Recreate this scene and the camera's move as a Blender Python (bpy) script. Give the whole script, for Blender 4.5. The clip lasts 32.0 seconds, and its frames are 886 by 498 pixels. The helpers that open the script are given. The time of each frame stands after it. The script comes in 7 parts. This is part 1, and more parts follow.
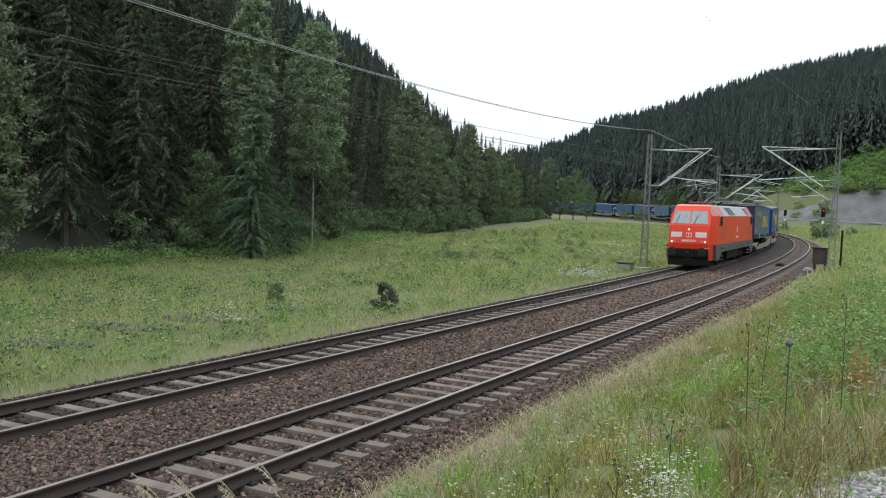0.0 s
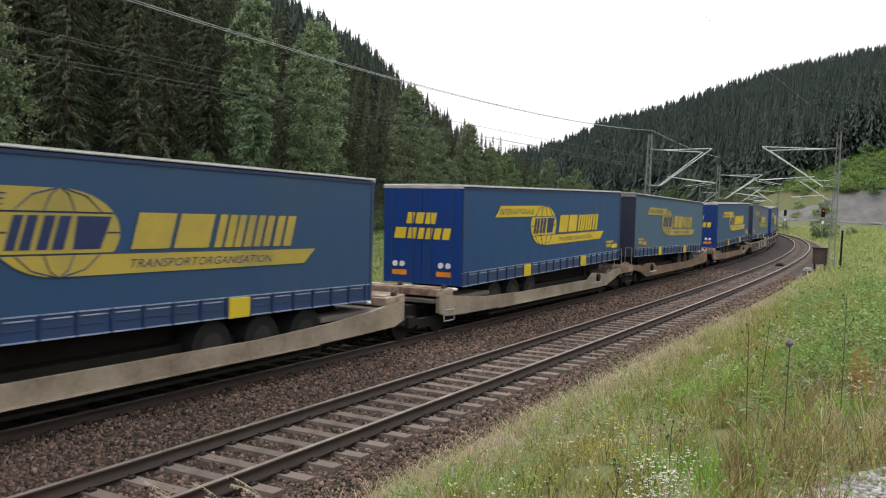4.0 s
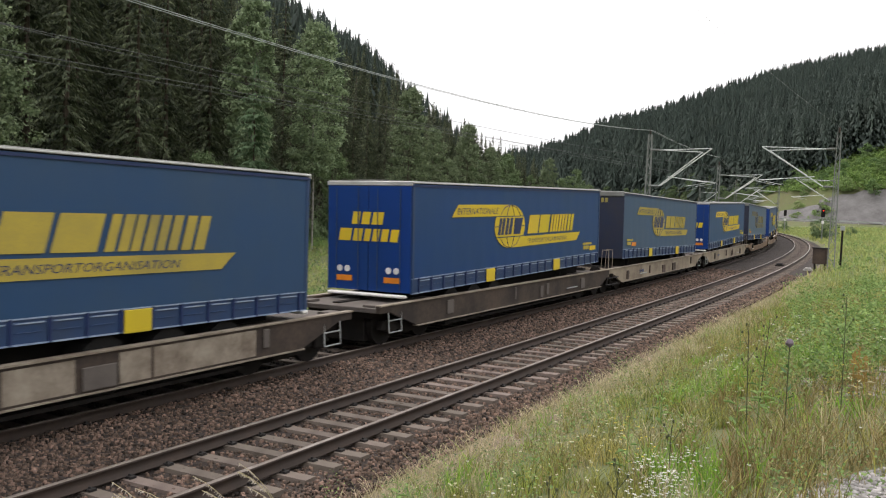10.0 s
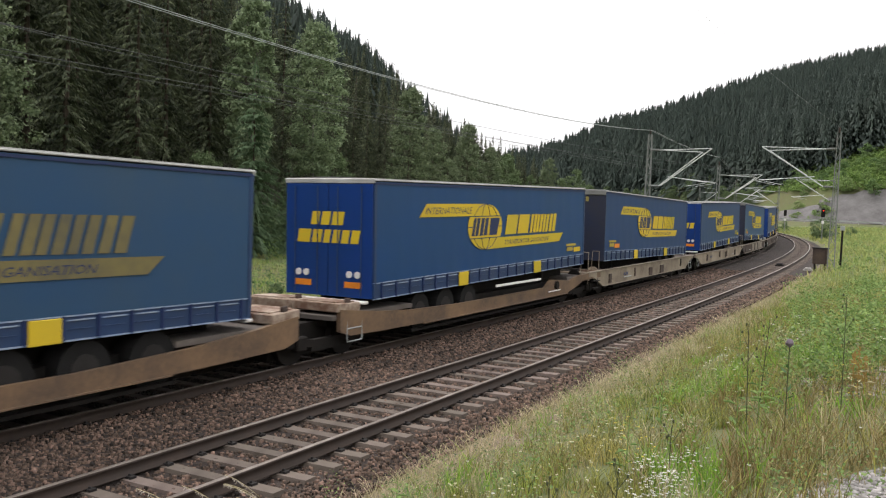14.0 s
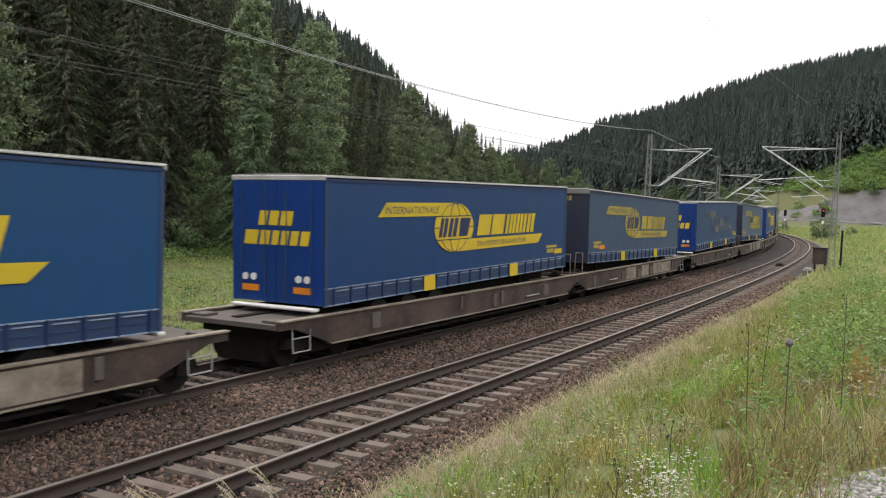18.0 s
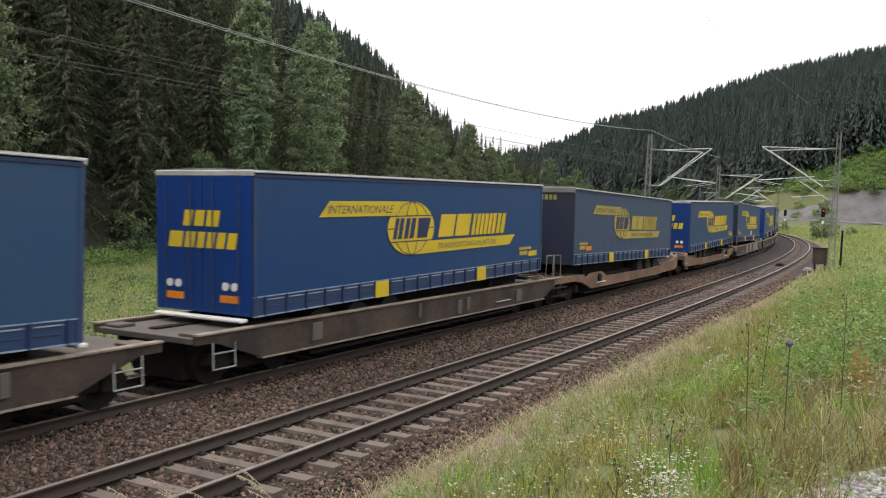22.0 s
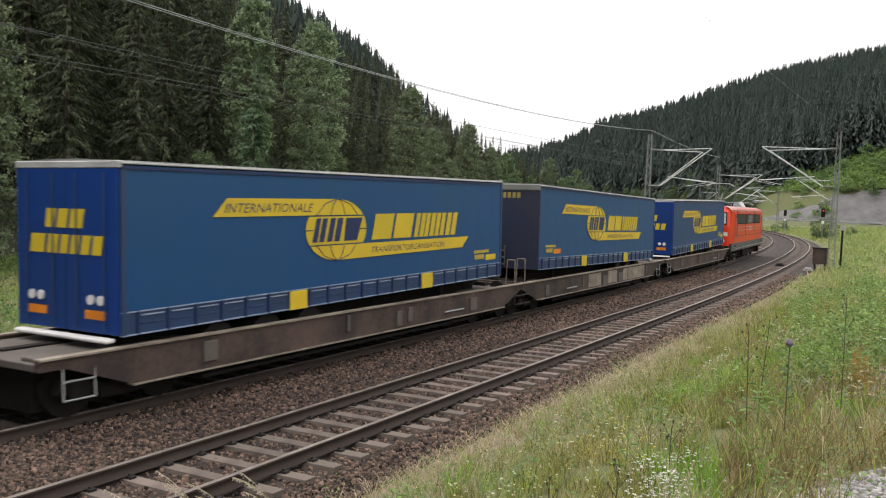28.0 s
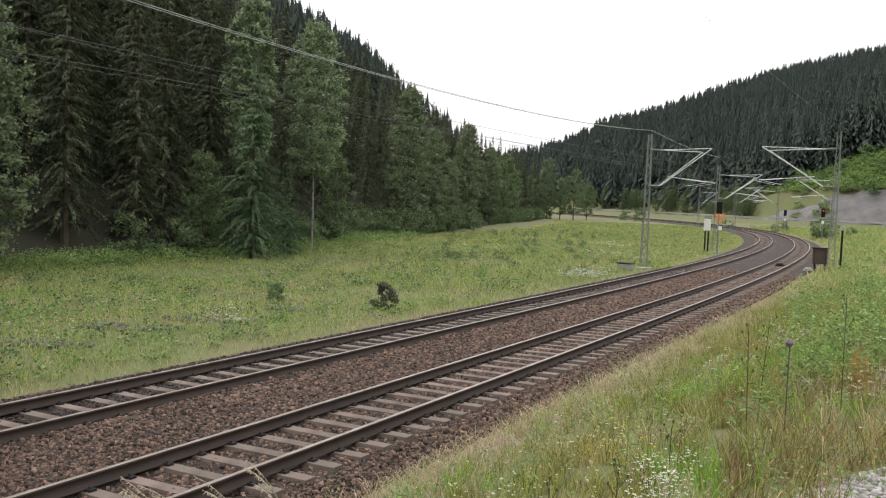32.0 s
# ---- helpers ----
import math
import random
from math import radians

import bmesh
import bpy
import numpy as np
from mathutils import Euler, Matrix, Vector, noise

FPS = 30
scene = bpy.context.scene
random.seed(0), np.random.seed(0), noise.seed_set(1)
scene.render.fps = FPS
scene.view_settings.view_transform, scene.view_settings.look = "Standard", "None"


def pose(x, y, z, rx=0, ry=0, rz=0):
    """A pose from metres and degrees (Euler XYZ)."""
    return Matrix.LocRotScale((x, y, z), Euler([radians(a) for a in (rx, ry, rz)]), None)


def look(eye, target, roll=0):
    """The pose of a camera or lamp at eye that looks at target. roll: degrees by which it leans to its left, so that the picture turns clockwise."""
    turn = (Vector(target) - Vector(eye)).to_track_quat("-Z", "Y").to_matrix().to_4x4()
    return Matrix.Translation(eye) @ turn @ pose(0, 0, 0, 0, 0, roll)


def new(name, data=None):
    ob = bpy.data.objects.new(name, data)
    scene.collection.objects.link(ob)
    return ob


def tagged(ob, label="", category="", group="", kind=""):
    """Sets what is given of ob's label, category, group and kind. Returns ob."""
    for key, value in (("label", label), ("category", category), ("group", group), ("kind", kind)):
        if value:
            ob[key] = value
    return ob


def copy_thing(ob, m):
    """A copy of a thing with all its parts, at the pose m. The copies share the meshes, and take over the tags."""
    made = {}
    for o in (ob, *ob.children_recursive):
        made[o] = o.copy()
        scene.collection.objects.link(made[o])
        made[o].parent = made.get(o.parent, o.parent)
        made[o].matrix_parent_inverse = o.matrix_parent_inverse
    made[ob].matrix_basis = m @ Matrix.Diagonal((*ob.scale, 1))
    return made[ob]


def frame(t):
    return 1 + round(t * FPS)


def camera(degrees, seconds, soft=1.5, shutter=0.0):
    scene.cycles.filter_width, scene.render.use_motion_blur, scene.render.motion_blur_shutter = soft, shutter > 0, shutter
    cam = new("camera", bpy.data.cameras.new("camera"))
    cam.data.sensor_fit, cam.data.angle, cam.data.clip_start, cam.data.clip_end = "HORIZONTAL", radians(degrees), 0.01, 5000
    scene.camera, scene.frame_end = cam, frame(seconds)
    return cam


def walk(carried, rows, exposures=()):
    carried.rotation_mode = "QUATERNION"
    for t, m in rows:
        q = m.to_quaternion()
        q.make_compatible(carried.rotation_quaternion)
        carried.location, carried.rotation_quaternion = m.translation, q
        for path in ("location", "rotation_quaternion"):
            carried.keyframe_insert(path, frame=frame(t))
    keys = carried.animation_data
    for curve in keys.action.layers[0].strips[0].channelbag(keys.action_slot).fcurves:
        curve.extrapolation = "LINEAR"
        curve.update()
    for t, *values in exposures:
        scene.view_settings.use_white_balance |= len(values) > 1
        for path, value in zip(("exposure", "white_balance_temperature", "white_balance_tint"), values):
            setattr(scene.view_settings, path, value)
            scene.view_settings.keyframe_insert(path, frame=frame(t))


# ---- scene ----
cam = camera(54.64, 32.0, soft=1.15, shutter=0.12)
EYE = Vector((0.0, 0.0, 3.5646))
VIEW = look(EYE, EYE + Vector((0, math.cos(0.0584), -math.sin(0.0584))), 2.263)
walk(cam, [(0.0, VIEW), (32.0, VIEW)], [(0.0, 0.02, 6050, 8), (1.6, 0.02, 6100, 9), (5.0, 0.18, 6750, 15), (32.0, 0.18, 6750, 15)])
scene.view_settings.exposure = 0.0

# ---- light: bright high overcast ----
SUN_EL, SUN_AZ = radians(58), radians(-58)     # azimuth clockwise from +Y
world = bpy.data.worlds.new("sky")
scene.world = world
world.use_nodes = True
wn = world.node_tree
bg = wn.nodes["Background"]
sky = wn.nodes.new("ShaderNodeTexSky")
sky.sky_type, sky.sun_disc = "NISHITA", False
sky.sun_elevation, sky.sun_rotation = SUN_EL, SUN_AZ
sky.dust_density, sky.ozone_density = 4.0, 1.0
veil = wn.nodes.new("ShaderNodeMix")            # even white cloud, brighter overhead than near the horizon
veil.data_type = "RGBA"
veil.inputs[0].default_value = 0.92
wc = wn.nodes.new("ShaderNodeTexCoord")
ws = wn.nodes.new("ShaderNodeSeparateXYZ")
wr = wn.nodes.new("ShaderNodeMapRange")
wr.inputs[1].default_value, wr.inputs[2].default_value = 0.0, 1.0
wr.inputs[3].default_value, wr.inputs[4].default_value = 0.55, 1.0
wv = wn.nodes.new("ShaderNodeVectorMath")
wv.operation = "SCALE"
wv.inputs[0].default_value = (19.5, 20.0, 20.4)
wn.links.new(wc.outputs["Generated"], ws.inputs[0])
wn.links.new(ws.outputs["Z"], wr.inputs[0])
wn.links.new(wr.outputs[0], wv.inputs["Scale"])
wn.links.new(wv.outputs[0], veil.inputs[7])
wn.links.new(sky.outputs[0], veil.inputs[6])
wn.links.new(veil.outputs[2], bg.inputs[0])
bg.inputs[1].default_value = 0.1
sun_data = bpy.data.lights.new("sun", "SUN")
sun_data.energy, sun_data.angle, sun_data.color = 1.5, radians(24), (1.0, 0.96, 0.9)
sun = new("sun", sun_data)
sd = Vector((math.sin(SUN_AZ) * math.cos(SUN_EL), math.cos(SUN_AZ) * math.cos(SUN_EL), math.sin(SUN_EL)))
sun.matrix_world = look(sd * 300, (0, 0, 0))


# ---- materials ----
def material(name, color, rough=0.7, metal=0.0, color2=None, scale=3.0, amount=1.0, fine=40.0, bump=0.2,
             dist=0.01, coords="Object", per_object=0.0, per_island=0.0, trans=0.0, lo=0.42, hi=0.95, ior=1.45, sheen=0.0, hue=0.07):
    """Two scales of noise between two colours, fine relief, and variation from thing to thing."""
    m = bpy.data.materials.new(name)
    m.use_nodes = True
    nt = m.node_tree
    b = nt.nodes["Principled BSDF"]
    b.inputs["Roughness"].default_value, b.inputs["Metallic"].default_value = rough, metal
    b.inputs["IOR"].default_value = ior
    b.inputs["Sheen Weight"].default_value, b.inputs["Sheen Roughness"].default_value = sheen, 0.45
    c2 = color2 or tuple(v * 0.72 for v in color)
    tc = nt.nodes.new("ShaderNodeTexCoord")
    n1 = nt.nodes.new("ShaderNodeTexNoise")
    n1.inputs["Scale"].default_value, n1.inputs["Detail"].default_value = scale, 5
    n2 = nt.nodes.new("ShaderNodeTexNoise")
    n2.inputs["Scale"].default_value, n2.inputs["Detail"].default_value = fine, 3
    for n in (n1, n2):
        nt.links.new(tc.outputs[coords], n.inputs["Vector"])
    add = nt.nodes.new("ShaderNodeMath")
    add.operation = "MULTIPLY_ADD"
    add.inputs[1].default_value = 0.35
    nt.links.new(n2.outputs[0], add.inputs[0])
    nt.links.new(n1.outputs[0], add.inputs[2])
    ramp = nt.nodes.new("ShaderNodeMapRange")
    ramp.inputs[1].default_value, ramp.inputs[2].default_value = lo, hi
    ramp.inputs[3].default_value, ramp.inputs[4].default_value = 0.0, amount
    nt.links.new(add.outputs[0], ramp.inputs[0])
    mix = nt.nodes.new("ShaderNodeMix")
    mix.data_type = "RGBA"
    mix.inputs[6].default_value, mix.inputs[7].default_value = (*color, 1), (*c2, 1)
    nt.links.new(ramp.outputs[0], mix.inputs[0])
    last = mix.outputs[2]
    if per_object or per_island:
        hs = nt.nodes.new("ShaderNodeHueSaturation")
        if per_object:
            src = nt.nodes.new("ShaderNodeObjectInfo").outputs["Random"]
        else:
            src = nt.nodes.new("ShaderNodeNewGeometry").outputs["Random Per Island"]
        mr = nt.nodes.new("ShaderNodeMapRange")
        a = per_object or per_island
        mr.inputs[3].default_value, mr.inputs[4].default_value = 1 - a, 1 + a
        nt.links.new(src, mr.inputs[0])
        nt.links.new(mr.outputs[0], hs.inputs["Value"])
        mr2 = nt.nodes.new("ShaderNodeMapRange")
        mr2.inputs[3].default_value, mr2.inputs[4].default_value = 0.5 + a * hue, 0.5 - a * hue
        nt.links.new(src, mr2.inputs[0])
        nt.links.new(mr2.outputs[0], hs.inputs["Hue"])
        nt.links.new(last, hs.inputs["Color"])
        last = hs.outputs[0]
    nt.links.new(last, b.inputs["Base Color"])
    if bump:
        bp = nt.nodes.new("ShaderNodeBump")
        bp.inputs["Strength"].default_value, bp.inputs["Distance"].default_value = bump, dist
        nt.links.new(add.outputs[0], bp.inputs["Height"])
        nt.links.new(bp.outputs[0], b.inputs["Normal"])
    if trans:
        tr = nt.nodes.new("ShaderNodeBsdfTranslucent")
        nt.links.new(last, tr.inputs["Color"])
        ms = nt.nodes.new("ShaderNodeMixShader")
        ms.inputs[0].default_value = trans
        nt.links.new(b.outputs[0], ms.inputs[1])
        nt.links.new(tr.outputs[0], ms.inputs[2])
        nt.links.new(ms.outputs[0], nt.nodes["Material Output"].inputs["Surface"])
    return m


def glow(name, color, strength):
    m = material(name, color, 0.3, bump=0)
    b = m.node_tree.nodes["Principled BSDF"]
    b.inputs["Emission Color"].default_value, b.inputs["Emission Strength"].default_value = (*color, 1), strength
    return m


GROUND = material("meadow_soil", (0.095, 0.125, 0.042), 0.95, color2=(0.12, 0.11, 0.055), scale=0.25, fine=6, bump=0.6, dist=0.1)
# woodland soil, darkened further: the wood's inner shade put into the colour
FOREST_SOIL = material("shaded_forest_soil", (0.02, 0.024, 0.013), 0.95, color2=(0.03, 0.028, 0.018), scale=0.3, fine=5, bump=0.5, dist=0.1)
BALLAST = material("ballast", (0.042, 0.031, 0.025), 0.95, color2=(0.018, 0.013, 0.011), scale=1.2, fine=24, bump=1.0, dist=0.05)
STONE = material("ballast_stone", (0.026, 0.018, 0.013), 0.9, color2=(0.165, 0.11, 0.08), scale=9, fine=14, bump=0.3, per_island=0.9, hue=0.01)
# slightly greyer stones of the busy track, with the train's shadow painted in
STONE_DARK = material("shaded_ballast_stone", (0.018, 0.015, 0.013), 0.9, color2=(0.05, 0.040, 0.034), scale=9, fine=14, bump=0.3, per_island=0.7, hue=0.01)
GRAVEL = material("grey_gravel", (0.34, 0.33, 0.32), 0.9, color2=(0.22, 0.21, 0.2), scale=2, fine=40, bump=0.4, per_island=0.4)
CONCRETE = material("sleeper_concrete", (0.155, 0.126, 0.105), 0.88, color2=(0.078, 0.060, 0.049), scale=2.5, fine=60, per_object=0.2)
RAIL_SIDE = material("rail_rust", (0.050, 0.034, 0.026), 0.8, 0.1, color2=(0.030, 0.023, 0.019), scale=4)
RAIL_TOP = material("rail_head", (0.40, 0.355, 0.32), 0.38, 0.7, color2=(0.2, 0.165, 0.14), scale=2, bump=0.05)
IRON = material("dark_iron", (0.03, 0.028, 0.027), 0.8, 0.1, ior=1.3)
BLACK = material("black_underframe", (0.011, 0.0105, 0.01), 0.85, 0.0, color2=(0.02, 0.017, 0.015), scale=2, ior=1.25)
STEEL = material("galvanised_steel", (0.42, 0.44, 0.44), 0.5, 0.55, color2=(0.3, 0.32, 0.31), scale=2)
MAST = material("mast_steel", (0.24, 0.26, 0.245), 0.7, 0.3, color2=(0.16, 0.17, 0.155), scale=2)
WIRE = material("wire_aluminium", (0.30, 0.34, 0.32), 0.5, 0.4, bump=0)
RED = material("traffic_red_paint", (0.68, 0.043, 0.008), 0.38, color2=(0.57, 0.040, 0.011), scale=0.5, fine=8, bump=0.03, ior=1.38)
# paler copy of the red: sky sheen on upturned panels, mixed into the colour
RED_SKYLIT = material("traffic_red_roof", (0.50, 0.085, 0.06), 0.28, color2=(0.46, 0.14, 0.115), scale=0.6, fine=8, bump=0.03, ior=1.5)
CREAM = material("cream_trim", (0.58, 0.47, 0.33), 0.5, color2=(0.42, 0.32, 0.2), scale=2, bump=0.02)
GREY_SKIRT = material("grey_skirt_paint", (0.092, 0.099, 0.099), 0.6, color2=(0.06, 0.058, 0.055), scale=1, fine=10, bump=0.03)
GREY_ROOF = material("silver_roof", (0.36, 0.385, 0.39), 0.4, 0.15, color2=(0.29, 0.31, 0.31), scale=0.8, fine=10, bump=0.03)
WHITE = material("white_paint", (0.78, 0.78, 0.76), 0.5, color2=(0.66, 0.65, 0.62), scale=2, bump=0.03)
GLASS = material("cab_glass", (0.16, 0.19, 0.20), 0.05, bump=0, ior=2.1)
DARKGLASS = material("dark_grille", (0.02, 0.02, 0.021), 0.5, color2=(0.032, 0.031, 0.031), fine=60, bump=0.2, ior=1.3)
RUBBER = material("rubber", (0.014, 0.014, 0.014), 0.9, ior=1.3)
BLUE = material("blue_curtain", (0.0045, 0.051, 0.168), 0.42, color2=(0.012, 0.055, 0.14), scale=0.5, fine=2.5, bump=0.16, dist=0.02, per_object=0.1, ior=1.38, sheen=0.0)
BLUE_DUST = material("dusty_blue_curtain", (0.012, 0.058, 0.142), 0.46, color2=(0.028, 0.066, 0.12), scale=0.45, fine=2.5, bump=0.16, dist=0.02, per_object=0.2, ior=1.4, sheen=0.05)
DOOR_BLUE = material("blue_door_paint", (0.003, 0.036, 0.20), 0.4, color2=(0.007, 0.038, 0.155), scale=0.8, fine=4, bump=0.05, ior=1.38)
BLUE_DARK = material("grimy_blue_wall", (0.016, 0.026, 0.062), 0.6, color2=(0.03, 0.032, 0.045), scale=0.7, fine=4, bump=0.1, ior=1.35)
BLUE_RAIL = material("blue_side_rail", (0.016, 0.048, 0.13), 0.45, color2=(0.025, 0.045, 0.09), scale=1.5)
YELLOW = material("yellow_print", (0.62, 0.46, 0.015), 0.55, color2=(0.5, 0.37, 0.03), scale=1.0, bump=0.02, per_object=0.08)
YELLOW_FADE = material("faded_yellow_print", (0.42, 0.325, 0.045), 0.6, color2=(0.22, 0.19, 0.065), scale=0.6, bump=0.02, lo=0.5)
YELLOW_GONE = material("worn_away_yellow_print", (0.035, 0.066, 0.14), 0.6, color2=(0.20, 0.165, 0.06), scale=0.8, fine=9, bump=0.02, lo=0.6, hi=0.95)
YELLOW_DIRTY = material("sooty_yellow_print", (0.20, 0.165, 0.055), 0.6, color2=(0.09, 0.085, 0.06), scale=0.6, fine=6, bump=0.02)
NAVY = material("navy_print", (0.012, 0.028, 0.10), 0.5, bump=0.02)
ORANGE = material("orange_plate", (0.75, 0.24, 0.02), 0.5, bump=0.02)
ROOF_EDGE = material("roof_edge", (0.50, 0.51, 0.50), 0.45, 0.2, color2=(0.26, 0.26, 0.25), scale=1.5)
RAIL_BEAM = material("guardrail_zinc", (0.55, 0.57, 0.57), 0.5, 0.3, color2=(0.45, 0.46, 0.45), scale=1.5)
TARP = material("roof_tarpaulin", (0.20, 0.21, 0.20), 0.7, color2=(0.12, 0.12, 0.11), scale=0.8)
TAN = material("tan_wagon_paint", (0.215, 0.13, 0.073), 0.65, color2=(0.085, 0.058, 0.042), scale=1.0, fine=14, per_object=0.1, lo=0.48, hi=0.9)
BEIGE = material("beige_grey_wagon_paint", (0.31, 0.265, 0.195), 0.65, color2=(0.12, 0.09, 0.065), scale=1.0, fine=14, per_object=0.1, lo=0.52, hi=0.95)
BROWN = material("grimy_brown_wagon_paint", (0.088, 0.060, 0.046), 0.8, color2=(0.028, 0.021, 0.018), scale=1.2, fine=14, per_object=0.2, lo=0.45, hi=0.85)
PATCH = material("pale_plate", (0.30, 0.265, 0.21), 0.7, color2=(0.13, 0.10, 0.075), scale=2.2, fine=16, lo=0.45, hi=0.9)
DECK = material("worn_deck", (0.12, 0.105, 0.092), 0.85, color2=(0.07, 0.06, 0.055), scale=1.5)
LAMP = glow("headlight", (1.0, 0.93, 0.8), 0.75)
LENS = material("lamp_lens", (0.75, 0.75, 0.74), 0.2, bump=0)
REDLAMP = glow("red_signal", (1.0, 0.05, 0.02), 1.2)
# the paler patches imitate lit boughs; that light is in the colour
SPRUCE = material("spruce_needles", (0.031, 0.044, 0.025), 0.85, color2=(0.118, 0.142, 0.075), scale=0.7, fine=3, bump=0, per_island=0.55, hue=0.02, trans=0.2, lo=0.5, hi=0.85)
# greyer and bluer than near needles: distance haze put into the colour
SPRUCE_FAR = material("hazed_far_spruce", (0.043, 0.064, 0.055), 0.9, color2=(0.064, 0.086, 0.07), scale=0.05, fine=0.4, bump=0, per_island=0.2, trans=0.3)
LEAF = material("broad_leaves", (0.080, 0.130, 0.055), 0.75, color2=(0.145, 0.20, 0.09), scale=0.8, fine=3, bump=0, per_island=0.4, hue=0.02, trans=0.3)
LIGHT_LEAF = material("light_leaves", (0.115, 0.165, 0.080), 0.75, color2=(0.19, 0.235, 0.135), scale=0.6, fine=3, bump=0, per_island=0.4, hue=0.02, trans=0.35)
BIRCH_LEAF = material("birch_leaves", (0.155, 0.22, 0.115), 0.75, color2=(0.24, 0.31, 0.175), scale=0.6, fine=3, bump=0, per_island=0.35, hue=0.02, trans=0.35)
YOUNG_NEEDLES = material("young_needles", (0.075, 0.13, 0.062), 0.8, color2=(0.105, 0.165, 0.085), scale=0.8, fine=3, bump=0, trans=0.3)
TINTED = material("tinted_pane", (0.030, 0.028, 0.031), 0.12, bump=0, ior=1.5)
SLOPE_LEAF = material("bright_slope_leaves", (0.12, 0.20, 0.065), 0.75, color2=(0.17, 0.25, 0.09), scale=0.6, fine=3, bump=0, per_object=0.25, trans=0.3)
BARK = material("bark", (0.085, 0.066, 0.05), 0.9, scale=4, fine=20)
BIRCH_BARK = material("birch_bark", (0.30, 0.29, 0.27), 0.8, color2=(0.08, 0.07, 0.06), scale=3, fine=9)
GRASS = material("grass_blades", (0.18, 0.24, 0.042), 0.8, color2=(0.34, 0.305, 0.10), scale=0.9, fine=3, bump=0, per_island=0.65, hue=0.03, trans=0.35, lo=0.48, hi=0.84)
GRASS_DRY = material("dry_grass", (0.47, 0.425, 0.27), 0.85, color2=(0.33, 0.29, 0.15), scale=0.6, fine=3, bump=0, per_island=0.4, hue=0.02, trans=0.25)
GRASS_RUST = material("reddish_brown_grass", (0.265, 0.185, 0.09), 0.85, color2=(0.18, 0.17, 0.055), scale=0.8, fine=3, bump=0, per_island=0.5, hue=0.03, trans=0.25)
GRASS_FIELD = material("meadow_tufts", (0.215, 0.31, 0.075), 0.85, color2=(0.38, 0.37, 0.15), scale=0.25, fine=1.2, bump=0, per_island=0.35, hue=0.03, trans=0.35, lo=0.45, hi=0.85)
GRASS_PALE = material("pale_flowering_grass", (0.40, 0.36, 0.20), 0.85, color2=(0.32, 0.31, 0.15), scale=0.5, fine=2, bump=0, per_island=0.35, hue=0.02, trans=0.3)
GRASS_LUSH = material("lush_grass", (0.16, 0.32, 0.035), 0.8, color2=(0.22, 0.36, 0.06), scale=0.9, fine=3, bump=0, per_island=0.4, hue=0.03, trans=0.4)
HERB = material("herb_leaves", (0.19, 0.29, 0.085), 0.75, color2=(0.13, 0.215, 0.06), scale=2, bump=0, per_island=0.4, hue=0.03, trans=0.35)
HERB_DARK = material("dark_herb_leaves", (0.07, 0.145, 0.045), 0.75, color2=(0.05, 0.10, 0.035), scale=2, bump=0, per_island=0.35, hue=0.03, trans=0.3)
DECK_PALE = material("scraped_pale_deck_paint", (0.40, 0.33, 0.26), 0.75, color2=(0.15, 0.085, 0.055), scale=2.2, fine=12, lo=0.5, hi=0.8)
PETAL = material("white_petals", (0.66, 0.66, 0.61), 0.7, bump=0)
YPETAL = material("yellow_petals", (0.62, 0.5, 0.06), 0.7, bump=0)
CREAM_PETAL = material("cream_petals", (0.68, 0.64, 0.44), 0.7, bump=0)
STALK = material("dark_stalk", (0.075, 0.085, 0.038), 0.85, bump=0)
THISTLE = material("thistle_purple", (0.15, 0.12, 0.15), 0.8, bump=0)
DOCK = material("rusty_dock_seed", (0.36, 0.235, 0.07), 0.85, bump=0)
ROCK = material("stone_embankment", (0.155, 0.15, 0.15), 0.95, color2=(0.085, 0.083, 0.08), scale=0.4, fine=3, bump=0.7, dist=0.3)
ASPHALT = material("asphalt", (0.06, 0.06, 0.062), 0.9, fine=30)
TUBE = material("pale_tube", (0.60, 0.64, 0.62), 0.5, 0.15, color2=(0.45, 0.48, 0.46), scale=3)
STRAW = material("trodden_straw", (0.40, 0.33, 0.23), 0.9, color2=(0.22, 0.17, 0.115), scale=1.5, fine=6, bump=0, per_island=0.4)
THIN = material("dull_wire", (0.075, 0.085, 0.08), 0.7, 0.2, bump=0)
RUBBLE = material("grey_rubble", (0.15, 0.148, 0.14), 0.9, color2=(0.085, 0.084, 0.078), scale=1.5, fine=20, per_island=0.6)
DIRT = material("trodden_earth", (0.21, 0.165, 0.115), 0.95, color2=(0.10, 0.08, 0.058), scale=1.4, fine=12, bump=0.7, dist=0.04)
DARKLEAF = material("dark_bush_leaves", (0.045, 0.055, 0.035), 0.8, color2=(0.07, 0.065, 0.045), scale=3, bump=0)
SLAB = material("weathered_concrete", (0.36, 0.35, 0.33), 0.9, scale=3)


# ---- mesh helpers ----
def part(name, bm, mat, parent=None, label="", smooth=False):
    """Links a bmesh (or a ready mesh) as one object under a thing or a part."""
    if isinstance(bm, bpy.types.Mesh):
        me = bm
    else:
        me = bpy.data.meshes.new(name)
        bm.to_mesh(me)
        bm.free()
        me.materials.append(mat)
        if smooth:
            me.polygons.foreach_set("use_smooth", [True] * len(me.polygons))
    ob = new(name, me)
    ob.parent = parent
    if label:
        ob["label"] = label
    return ob


def thing(name, label, category, group="", kind=""):
    e = new(name)
    e.empty_display_size = 0.3
    return tagged(e, label, category, group, kind)


